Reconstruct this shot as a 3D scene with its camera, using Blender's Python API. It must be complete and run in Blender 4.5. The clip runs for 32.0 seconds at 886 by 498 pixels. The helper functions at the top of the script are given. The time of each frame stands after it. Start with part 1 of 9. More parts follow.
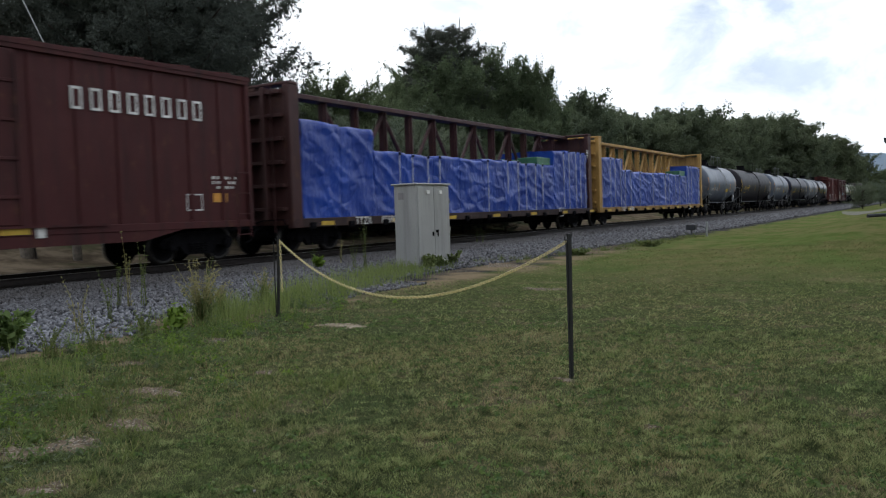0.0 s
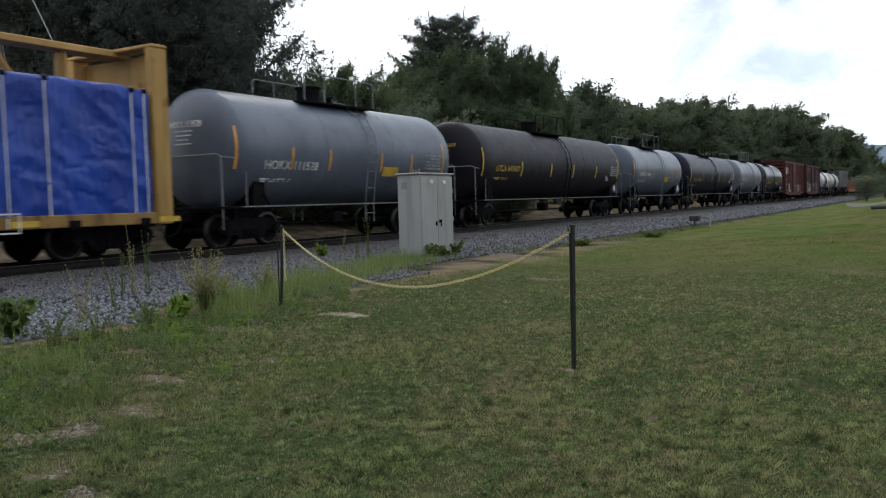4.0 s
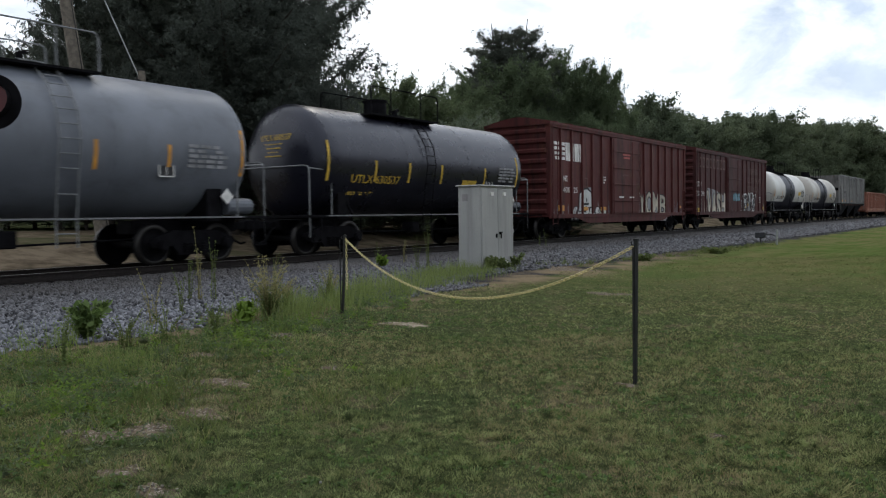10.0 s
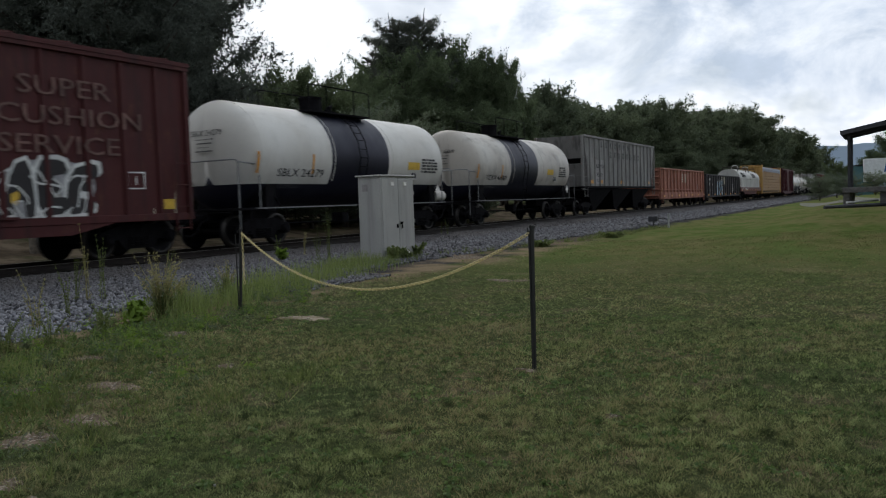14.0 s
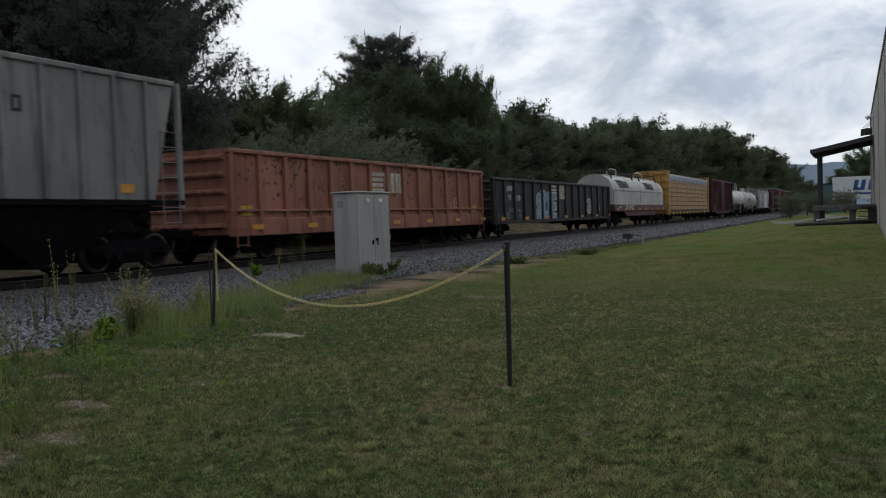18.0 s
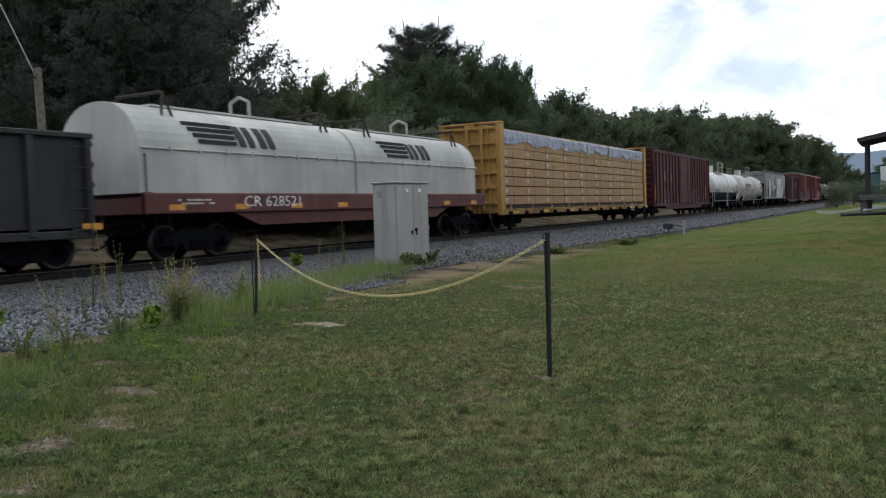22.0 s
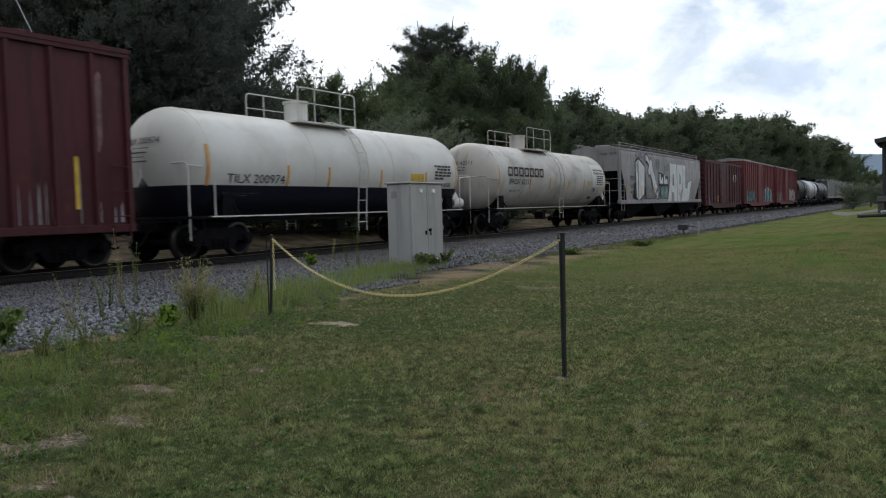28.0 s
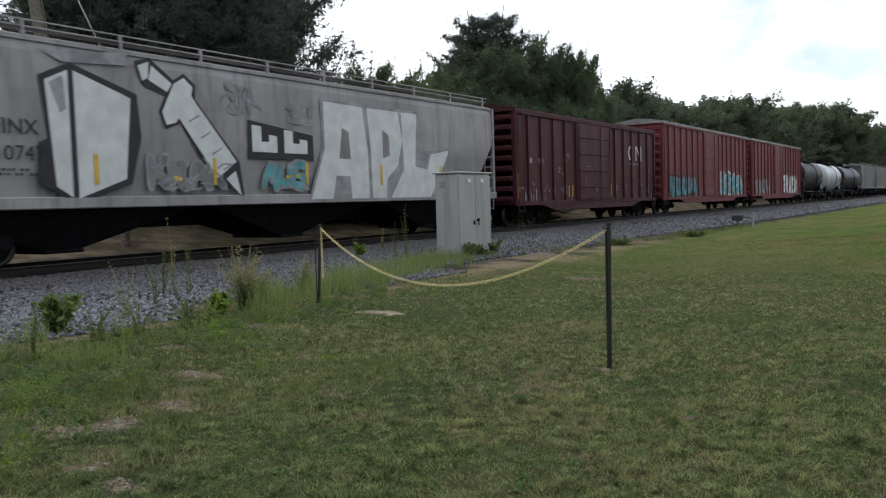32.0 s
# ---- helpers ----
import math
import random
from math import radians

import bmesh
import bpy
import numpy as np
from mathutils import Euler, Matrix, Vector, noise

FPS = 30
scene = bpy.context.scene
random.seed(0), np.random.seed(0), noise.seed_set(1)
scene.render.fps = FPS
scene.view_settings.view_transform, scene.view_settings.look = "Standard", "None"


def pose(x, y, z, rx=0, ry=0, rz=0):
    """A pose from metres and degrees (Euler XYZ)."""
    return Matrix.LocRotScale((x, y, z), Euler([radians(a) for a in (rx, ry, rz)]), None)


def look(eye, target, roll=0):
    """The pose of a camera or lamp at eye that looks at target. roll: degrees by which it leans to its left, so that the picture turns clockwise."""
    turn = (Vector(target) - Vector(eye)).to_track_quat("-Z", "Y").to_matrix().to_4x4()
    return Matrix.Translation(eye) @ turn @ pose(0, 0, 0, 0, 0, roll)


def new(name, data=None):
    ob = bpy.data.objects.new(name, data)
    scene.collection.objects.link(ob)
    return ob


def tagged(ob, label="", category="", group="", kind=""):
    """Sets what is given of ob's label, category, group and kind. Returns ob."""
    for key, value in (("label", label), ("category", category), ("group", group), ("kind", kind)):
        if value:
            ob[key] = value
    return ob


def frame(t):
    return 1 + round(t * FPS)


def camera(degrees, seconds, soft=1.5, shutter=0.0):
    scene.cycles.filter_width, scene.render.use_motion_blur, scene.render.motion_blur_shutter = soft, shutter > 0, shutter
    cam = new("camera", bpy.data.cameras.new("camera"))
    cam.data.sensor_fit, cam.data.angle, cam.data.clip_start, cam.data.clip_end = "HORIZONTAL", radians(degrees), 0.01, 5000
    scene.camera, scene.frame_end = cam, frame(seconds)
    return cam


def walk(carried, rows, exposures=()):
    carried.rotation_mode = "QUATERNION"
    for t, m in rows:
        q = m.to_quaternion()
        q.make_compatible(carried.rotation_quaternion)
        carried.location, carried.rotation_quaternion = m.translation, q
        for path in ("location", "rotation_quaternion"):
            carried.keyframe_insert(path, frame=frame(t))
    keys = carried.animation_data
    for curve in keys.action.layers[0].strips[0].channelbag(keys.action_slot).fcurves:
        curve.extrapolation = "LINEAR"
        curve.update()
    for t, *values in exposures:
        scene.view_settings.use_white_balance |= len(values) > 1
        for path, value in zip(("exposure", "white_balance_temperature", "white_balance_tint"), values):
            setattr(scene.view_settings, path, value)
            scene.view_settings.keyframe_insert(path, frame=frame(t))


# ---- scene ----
# ---- camera ----
cam = camera(56.14, 32.0, soft=1.15, shutter=0.25)
PATH = [
    (0, -0.000, 0.000, 1.450, 87.48, 2.00, 30.41),
    (0.5, -0.010, 0.005, 1.449, 88.10, 1.82, 29.44),
    (1, -0.005, -0.013, 1.446, 87.81, 1.36, 29.44),
    (1.5, -0.010, -0.011, 1.447, 86.14, 1.42, 30.31),
    (2, -0.008, -0.013, 1.446, 86.82, 1.71, 30.77),
    (2.5, -0.005, -0.012, 1.452, 86.83, 1.81, 30.54),
    (4.5, 0.001, -0.008, 1.454, 86.71, 1.56, 30.78),
    (5, -0.015, -0.020, 1.455, 86.82, 1.68, 31.81),
    (5.5, -0.020, -0.026, 1.454, 87.22, 1.66, 33.36),
    (6, -0.011, -0.009, 1.442, 87.15, 1.45, 31.07),
    (6.5, -0.010, -0.017, 1.439, 86.21, 1.03, 29.78),
    (7, -0.007, -0.031, 1.445, 85.42, 1.38, 32.19),
    (7.5, 0.004, -0.021, 1.451, 86.52, 1.84, 33.95),
    (8, 0.033, -0.025, 1.444, 87.37, 1.78, 33.80),
    (8.5, 0.011, -0.033, 1.444, 87.45, 1.51, 33.22),
    (9, 0.007, -0.038, 1.448, 87.69, 1.62, 33.64),
    (9.5, -0.004, -0.041, 1.443, 87.33, 1.15, 33.82),
    (10, 0.000, -0.064, 1.450, 87.69, 0.82, 34.70),
    (10.5, -0.020, -0.067, 1.449, 87.56, 1.67, 37.04),
    (11, -0.016, -0.071, 1.445, 87.82, 1.43, 38.05),
    (11.5, -0.004, -0.080, 1.451, 87.99, 1.35, 37.42),
    (12, 0.001, -0.051, 1.447, 88.27, 1.53, 34.85),
    (12.5, 0.001, -0.031, 1.446, 87.43, 1.46, 31.93),
    (13, -0.000, -0.019, 1.459, 85.41, 2.49, 30.69),
    (13.5, -0.000, -0.006, 1.451, 87.12, 1.93, 29.87),
    (14, 0.011, 0.016, 1.446, 86.84, 2.04, 28.00),
    (14.5, 0.018, 0.003, 1.449, 87.35, 1.96, 27.16),
    (16.5, 0.005, 0.032, 1.445, 85.35, 1.96, 25.90),
    (17, -0.016, 0.016, 1.440, 86.39, 2.38, 26.26),
    (17.5, -0.015, 0.013, 1.453, 87.24, 2.37, 27.66),
    (18, 0.002, 0.038, 1.444, 87.93, 1.88, 26.33),
    (18.5, 0.015, 0.023, 1.445, 87.29, 1.87, 27.35),
    (19, 0.024, 0.012, 1.447, 87.31, 2.09, 27.98),
    (19.5, 0.021, 0.026, 1.446, 86.66, 1.72, 28.96),
    (20, 0.011, 0.044, 1.447, 86.86, 1.43, 29.25),
    (20.5, 0.003, 0.030, 1.445, 87.28, 1.50, 28.48),
    (21, -0.006, 0.018, 1.447, 87.42, 2.06, 28.41),
    (21.5, -0.009, 0.021, 1.448, 87.46, 2.06, 28.70),
    (22, -0.002, 0.006, 1.448, 87.33, 1.91, 28.95),
    (22.5, -0.001, 0.010, 1.446, 87.43, 1.99, 29.40),
    (23, -0.003, 0.013, 1.446, 87.38, 2.03, 29.18),
    (23.5, -0.009, 0.019, 1.443, 87.26, 1.99, 28.80),
    (24, -0.011, 0.019, 1.440, 87.20, 1.87, 28.45),
    (24.5, -0.002, -0.001, 1.446, 87.28, 1.84, 28.81),
    (25, 0.001, 0.010, 1.446, 87.21, 1.87, 29.15),
    (25.5, -0.001, 0.003, 1.450, 87.25, 1.78, 29.31),
    (27.5, -0.006, -0.011, 1.443, 87.40, 1.78, 29.89),
    (28, -0.006, -0.011, 1.443, 87.40, 1.78, 29.89),
    (28.5, -0.011, 0.035, 1.443, 87.07, 2.31, 29.35),
    (29, 0.012, 0.045, 1.445, 86.37, 2.18, 26.25),
    (29.5, 0.045, 0.075, 1.431, 84.96, 2.46, 26.46),
    (30, 0.033, 0.075, 1.449, 84.59, 3.45, 27.93),
    (30.5, 0.012, 0.055, 1.442, 84.94, 2.06, 29.06),
    (31, 0.018, 0.036, 1.442, 86.10, 2.55, 30.34),
    (31.5, 0.031, 0.023, 1.440, 86.35, 2.26, 31.20),
    (32, 0.031, 0.013, 1.439, 86.82, 1.70, 33.33),
]
walk(cam, [(t, pose(x, y, z, rx, ry, rz)) for t, x, y, z, rx, ry, rz in PATH],
     [(0, -0.52), (1, -1.02), (2, -0.51), (3.5, -0.42), (5, -0.47), (6, -0.33), (7, 0.18), (8, -0.07), (9, -0.07), (10, -0.55), (11, -0.32), (12, -0.62), (13, -0.27), (14, -0.92), (16, -0.87), (17, -0.72), (18, -1.17), (19, -0.85), (20, -0.49), (21, -0.42), (22, -0.49), (23, -0.62), (24, -0.63), (25, -0.88), (26.5, -0.77), (28, -0.63), (29, -0.77), (30, -0.12), (31, -0.42), (32, -0.33)])

# ---- world and sun ----
SUN_EL, SUN_ROT = radians(46), radians(-42)
world = bpy.data.worlds.new("sky")
scene.world = world
world.use_nodes = True
wn, wl = world.node_tree.nodes, world.node_tree.links
wn.clear()


def wnode(kind, **values):
    n = wn.new(kind)
    for key, value in values.items():
        n.inputs[key].default_value = value
    return n


sky = wn.new("ShaderNodeTexSky")
sky.sky_type, sky.sun_disc = "NISHITA", False
sky.sun_elevation, sky.sun_rotation = SUN_EL, SUN_ROT
coords = wn.new("ShaderNodeTexCoord")
flat = wn.new("ShaderNodeMapping")
flat.inputs["Scale"].default_value = (1.0, 1.0, 1.9)
wl.new(coords.outputs["Generated"], flat.inputs["Vector"])
puff = wnode("ShaderNodeTexNoise", Scale=3.4, Detail=7.0, Roughness=0.56, Distortion=0.35)
wl.new(flat.outputs["Vector"], puff.inputs["Vector"])
cover = wn.new("ShaderNodeValToRGB")
cover.color_ramp.elements[0].position, cover.color_ramp.elements[0].color = 0.26, (0, 0, 0, 1)
cover.color_ramp.elements[1].position, cover.color_ramp.elements[1].color = 0.46, (1, 1, 1, 1)
wl.new(puff.outputs["Fac"], cover.inputs["Fac"])
shade = wnode("ShaderNodeTexNoise", Scale=6.5, Detail=8.0, Roughness=0.62, Distortion=0.45)
wl.new(flat.outputs["Vector"], shade.inputs["Vector"])
tone = wn.new("ShaderNodeValToRGB")
tone.color_ramp.elements[0].position, tone.color_ramp.elements[0].color = 0.38, (1.18, 1.37, 1.66, 1)
tone.color_ramp.elements[1].position, tone.color_ramp.elements[1].color = 0.62, (2.10, 2.20, 2.33, 1)
# brightness put into the cloud colour: tone pushed to white towards -X
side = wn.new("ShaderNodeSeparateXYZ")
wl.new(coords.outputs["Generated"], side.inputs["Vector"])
cloud_lift = wnode("ShaderNodeMapRange")
cloud_lift.inputs["From Min"].default_value, cloud_lift.inputs["From Max"].default_value = -0.58, -0.24
cloud_lift.inputs["To Min"].default_value, cloud_lift.inputs["To Max"].default_value = 0.22, 0.0
wl.new(side.outputs["X"], cloud_lift.inputs["Value"])
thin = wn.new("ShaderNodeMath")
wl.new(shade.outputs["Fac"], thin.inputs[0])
wl.new(cloud_lift.outputs["Result"], thin.inputs[1])
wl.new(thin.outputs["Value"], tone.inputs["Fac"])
blue = wn.new("ShaderNodeMix")
blue.data_type, blue.blend_type = "RGBA", "MULTIPLY"
blue.inputs["Factor"].default_value = 1.0
blue.inputs["B"].default_value = (0.12, 0.12, 0.12, 1)
wl.new(sky.outputs["Color"], blue.inputs["A"])
mixed = wn.new("ShaderNodeMix")
mixed.data_type = "RGBA"
wl.new(cover.outputs["Color"], mixed.inputs["Factor"])
wl.new(blue.outputs["Result"], mixed.inputs["A"])
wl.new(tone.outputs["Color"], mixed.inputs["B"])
# the overcast is brightest round the hidden sun and duller away from it
toward = wn.new("ShaderNodeVectorMath")
toward.operation = "DOT_PRODUCT"
toward.inputs[1].default_value = (math.cos(SUN_EL) * math.sin(SUN_ROT), math.cos(SUN_EL) * math.cos(SUN_ROT), math.sin(SUN_EL))
wl.new(coords.outputs["Generated"], toward.inputs[0])
glow = wnode("ShaderNodeMapRange")
glow.inputs["From Min"].default_value, glow.inputs["From Max"].default_value = -0.6, 0.95
glow.inputs["To Min"].default_value, glow.inputs["To Max"].default_value = 0.50, 1.06
wl.new(toward.outputs["Value"], glow.inputs["Value"])
back = wnode("ShaderNodeBackground")
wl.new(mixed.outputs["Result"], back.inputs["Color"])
wl.new(glow.outputs["Result"], back.inputs["Strength"])
wl.new(back.outputs["Background"], wn.new("ShaderNodeOutputWorld").inputs["Surface"])

sun = new("sun", bpy.data.lights.new("sun", "SUN"))
sun.data.energy, sun.data.angle, sun.data.color = 1.1, radians(28), (1.0, 0.92, 0.80)
sun.matrix_world = look((90 * math.cos(SUN_EL) * math.sin(SUN_ROT), 90 * math.cos(SUN_EL) * math.cos(SUN_ROT), 90 * math.sin(SUN_EL)), (0, 0, 0))

# ---- materials ----


class Nodes:
    """A node material written link by link."""

    def __init__(self, name):
        self.m = bpy.data.materials.new(name)
        self.m.use_nodes = True
        self.t = self.m.node_tree
        self.bsdf = self.t.nodes["Principled BSDF"]
        self.coord = self.t.nodes.new("ShaderNodeTexCoord").outputs["Object"]

    def put(self, socket, value):
        if hasattr(value, "links"):
            self.t.links.new(value, socket)
        elif isinstance(value, tuple) and len(value) == 3 and socket.type == "RGBA":
            socket.default_value = (*value, 1)
        else:
            socket.default_value = value

    def noise(self, scale, detail=4.0, rough=0.55, stretch=(1, 1, 1), shift=(0, 0, 0), slant=0):
        mp = self.t.nodes.new("ShaderNodeMapping")
        mp.inputs["Rotation"].default_value = (radians(slant), 0, 0)
        mp.inputs["Scale"].default_value, mp.inputs["Location"].default_value = stretch, shift
        self.t.links.new(self.coord, mp.inputs["Vector"])
        n = self.t.nodes.new("ShaderNodeTexNoise")
        n.inputs["Scale"].default_value, n.inputs["Detail"].default_value, n.inputs["Roughness"].default_value = scale, detail, rough
        self.t.links.new(mp.outputs["Vector"], n.inputs["Vector"])
        return n.outputs["Fac"]

    def ramp(self, fac, lo, hi):
        n = self.t.nodes.new("ShaderNodeMapRange")
        n.interpolation_type = "SMOOTHSTEP"
        n.inputs["From Min"].default_value, n.inputs["From Max"].default_value = lo, hi
        self.t.links.new(fac, n.inputs["Value"])
        return n.outputs["Result"]

    def mix(self, fac, a, b, kind="MIX"):
        n = self.t.nodes.new("ShaderNodeMix")
        n.data_type, n.blend_type = "RGBA", kind
        self.put(n.inputs["Factor"], fac)
        self.put(n.inputs["A"], a)
        self.put(n.inputs["B"], b)
        return n.outputs["Result"]

    def calc(self, kind, a, b=0.0):
        n = self.t.nodes.new("ShaderNodeMath")
        n.operation = kind
        self.put(n.inputs[0], a)
        self.put(n.inputs[1], b)
        return n.outputs["Value"]

    def axis(self, which):
        n = self.t.nodes.new("ShaderNodeSeparateXYZ")
        self.t.links.new(self.coord, n.inputs["Vector"])
        return n.outputs[which]

    def island(self):
        return self.t.nodes.new("ShaderNodeNewGeometry").outputs["Random Per Island"]

    def piece(self):
        return self.t.nodes.new("ShaderNodeObjectInfo").outputs["Random"]

    def bump(self, fac, strength, distance=0.01):
        n = self.t.nodes.new("ShaderNodeBump")
        n.inputs["Strength"].default_value, n.inputs["Distance"].default_value = strength, distance
        self.t.links.new(fac, n.inputs["Height"])
        self.t.links.new(n.outputs["Normal"], self.bsdf.inputs["Normal"])

    def done(self, color, rough=0.7, metal=0.0, spec=0.5):
        self.put(self.bsdf.inputs["Base Color"], color)
        self.put(self.bsdf.inputs["Roughness"], rough)
        self.put(self.bsdf.inputs["Metallic"], metal)
        self.put(self.bsdf.inputs["Specular IOR Level"], spec)
        return self.m


def painted(name, color, rust=0.3, grime=0.5, rough=0.55, streak=(2.2, 2.2, 0.22), rust_color=(0.10, 0.042, 0.022), fade=None, spec=0.3, sheen=None):
    """Weathered paint on steel: rain streaks, rust spots, road dirt."""
    n = Nodes(name)
    c = n.mix(n.ramp(n.noise(0.5, 3), 0.35, 0.7), color, fade or tuple(min(1, v * 1.35 + 0.01) for v in color))
    c = n.mix(n.calc("MULTIPLY", n.ramp(n.noise(1.6, 6, 0.62, streak), 0.46, 0.72), grime), c, tuple(v * 0.35 + 0.008 for v in color))
    c = n.mix(n.calc("MULTIPLY", n.ramp(n.noise(3.1, 8, 0.68, (1, 1, 0.6), (7, 3, 1)), 0.60 - 0.12 * rust, 0.70), min(1.0, rust * 1.6)), c, rust_color)
    fine = n.noise(22, 5, 0.6)
    c = n.mix(n.calc("MULTIPLY", n.ramp(fine, 0.5, 0.75), 0.25), c, tuple(v * 0.6 for v in color))
    n.bump(fine, 0.12, 0.01)
    if sheen:
        n.put(n.bsdf.inputs["Specular Tint"], sheen)
    return n.done(c, n.calc("ADD", rough - 0.1, n.calc("MULTIPLY", n.noise(2.5, 5), 0.25)), spec=spec)


def plain(name, color, rough=0.6, metal=0.0, var=0.35, scale=6.0, bump=0.1, spec=0.5):
    n = Nodes(name)
    f = n.noise(scale, 6, 0.6)
    c = n.mix(n.ramp(f, 0.3, 0.75), tuple(v * (1 - var) for v in color), tuple(min(1, v * (1 + var * 0.5)) for v in color))
    n.bump(n.noise(scale * 8, 4), bump, 0.005)
    return n.done(c, rough, metal, spec)


def leafy(name, dark, light, rough=0.6):
    n = Nodes(name)
    c = n.mix(n.island(), dark, light)
    c = n.mix(n.calc("MULTIPLY", n.ramp(n.noise(0.35, 3), 0.4, 0.65), 0.4), c, tuple(v * 0.75 for v in dark))
    c = n.mix(n.calc("MULTIPLY", n.piece(), 0.3), c, (light[0] * 1.1, light[1], light[2] * 0.8))
    n.done(c, rough, spec=0.25)
    thin = n.t.nodes.new("ShaderNodeBsdfTranslucent")
    n.put(thin.inputs["Color"], c)
    both = n.t.nodes.new("ShaderNodeMixShader")
    both.inputs["Fac"].default_value = 0.5
    n.t.links.new(n.bsdf.outputs["BSDF"], both.inputs[1])
    n.t.links.new(thin.outputs["BSDF"], both.inputs[2])
    n.t.links.new(both.outputs["Shader"], n.t.nodes["Material Output"].inputs["Surface"])
    return n.m


RED = painted("boxcar_red", (0.058, 0.0145, 0.0150), 0.4, 0.8, 0.6, fade=(0.071, 0.019, 0.019), spec=0.22)
RED2 = painted("boxcar_oxide", (0.088, 0.021, 0.020), 0.55, 0.95, 0.6, fade=(0.112, 0.034, 0.031), spec=0.22)
MAROON = painted("boxcar_maroon", (0.062, 0.0145, 0.019), 0.3, 0.75, 0.55, fade=(0.080, 0.021, 0.026), spec=0.22)
BRIGHT_RED = painted("boxcar_bright_red", (0.135, 0.025, 0.027), 0.25, 0.55, 0.55, fade=(0.165, 0.034, 0.036))
BEAM_RED = painted("centerbeam_brown", (0.050, 0.018, 0.017), 0.4, 0.7)
SILL_BROWN = painted("grimy_brown_sill", (0.032, 0.017, 0.015), 0.6, 0.9, 0.75, rust_color=(0.09, 0.055, 0.04))
YELLOW_DIRTY = painted("grimy_yellow_sill", (0.26, 0.15, 0.045), 0.75, 1.0, 0.75, rust_color=(0.030, 0.020, 0.016))
YELLOW = painted("centerbeam_yellow", (0.40, 0.235, 0.070), 0.4, 0.6, 0.6)
TANK_BLACK = painted("tank_black", (0.0075, 0.0078, 0.0145), 0.0, 0.2, 0.42, streak=(2.0, 0.7, 0.35), fade=(0.0115, 0.0115, 0.020), spec=0.30, sheen=(0.72, 0.74, 1.0))
TANK_GLOSS = painted("tank_glossy_black", (0.006, 0.006, 0.011), 0.0, 0.2, 0.27, streak=(2.0, 0.7, 0.35), fade=(0.009, 0.009, 0.015), spec=0.58, sheen=(0.86, 0.88, 1.0))
TANK_BROWNBLACK = painted("tank_brown_black", (0.013, 0.011, 0.012), 0.05, 0.3, 0.5, streak=(2.0, 0.7, 0.35), fade=(0.019, 0.016, 0.018), spec=0.24, sheen=(0.86, 0.84, 1.0))
TANK_GREY = painted("tank_grey", (0.090, 0.106, 0.140), 0.02, 0.35, 0.36, streak=(2.0, 0.7, 0.35), fade=(0.13, 0.15, 0.185), spec=0.45)
TANK_PALE = painted("tank_pale_grey", (0.128, 0.138, 0.160), 0.05, 0.4, 0.4, streak=(2.0, 0.7, 0.35), spec=0.45)
TANK_WHITE = painted("tank_white", (0.55, 0.53, 0.485), 0.04, 0.2, 0.42, streak=(2.0, 0.7, 0.35), fade=(0.62, 0.61, 0.575))
TANK_CREAM = painted("tank_cream", (0.44, 0.405, 0.36), 0.10, 0.55, 0.5, streak=(2.0, 0.7, 0.35), fade=(0.54, 0.52, 0.475))
TANK_SILVER = painted("tank_silver", (0.42, 0.43, 0.44), 0.1, 0.6, 0.4)
HOPPER_GREY = painted("hopper_grey", (0.185, 0.180, 0.174), 0.35, 0.85, 0.65, fade=(0.27, 0.262, 0.25))
HOPPER_PALE = painted("hopper_pale_grey", (0.248, 0.235, 0.232), 0.16, 0.5, 0.6)
GON_ORANGE = painted("gondola_orange", (0.265, 0.108, 0.072), 0.45, 0.75, 0.65, rust_color=(0.09, 0.035, 0.02))
GON_BLACK = painted("gondola_black", (0.026, 0.024, 0.025), 0.12, 0.3, 0.6)
HOOD = painted("hood_grey", (0.40, 0.395, 0.365), 0.04, 0.22, 0.5)
COIL_RED = painted("coil_car_brown", (0.10, 0.034, 0.030), 0.3, 0.5)
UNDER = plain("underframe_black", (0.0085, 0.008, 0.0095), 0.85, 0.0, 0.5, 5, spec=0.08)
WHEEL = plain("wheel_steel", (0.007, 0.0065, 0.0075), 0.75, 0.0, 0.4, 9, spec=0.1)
TREAD = plain("wheel_rim_steel", (0.045, 0.042, 0.040), 0.45, 0.8, 0.2, 9)
WHITE_PAINT = plain("white_stencil", (0.80, 0.78, 0.74), 0.7, 0, 0.35, 3)
DIM_PAINT = plain("faded_stencil", (0.150, 0.082, 0.068), 0.75, 0, 0.5, 3)
BLACK_PAINT = plain("black_stencil", (0.020, 0.020, 0.022), 0.7, 0, 0.3, 3)
YELLOW_PAINT = plain("yellow_stencil", (0.62, 0.40, 0.045), 0.65, 0, 0.3, 3)
ORANGE_PAINT = plain("orange_reflector", (0.66, 0.30, 0.045), 0.5, 0, 0.25, 4)
GRAFF_WHITE = plain("spray_white", (0.62, 0.63, 0.61), 0.75, 0, 0.16, 2)
GRAFF_CREAM = plain("spray_cream", (0.55, 0.50, 0.40), 0.75, 0, 0.4, 2)
GRAFF_BLUE = plain("spray_blue", (0.23, 0.36, 0.46), 0.75, 0, 0.4, 2)
GRAFF_TEAL = plain("spray_teal", (0.10, 0.33, 0.36), 0.75, 0, 0.4, 2)
GRAFF_GREY = plain("spray_grey", (0.30, 0.30, 0.31), 0.75, 0, 0.4, 2)
LABEL_PALE = plain("label_paper", (0.52, 0.53, 0.55), 0.7, 0, 0.3, 9)
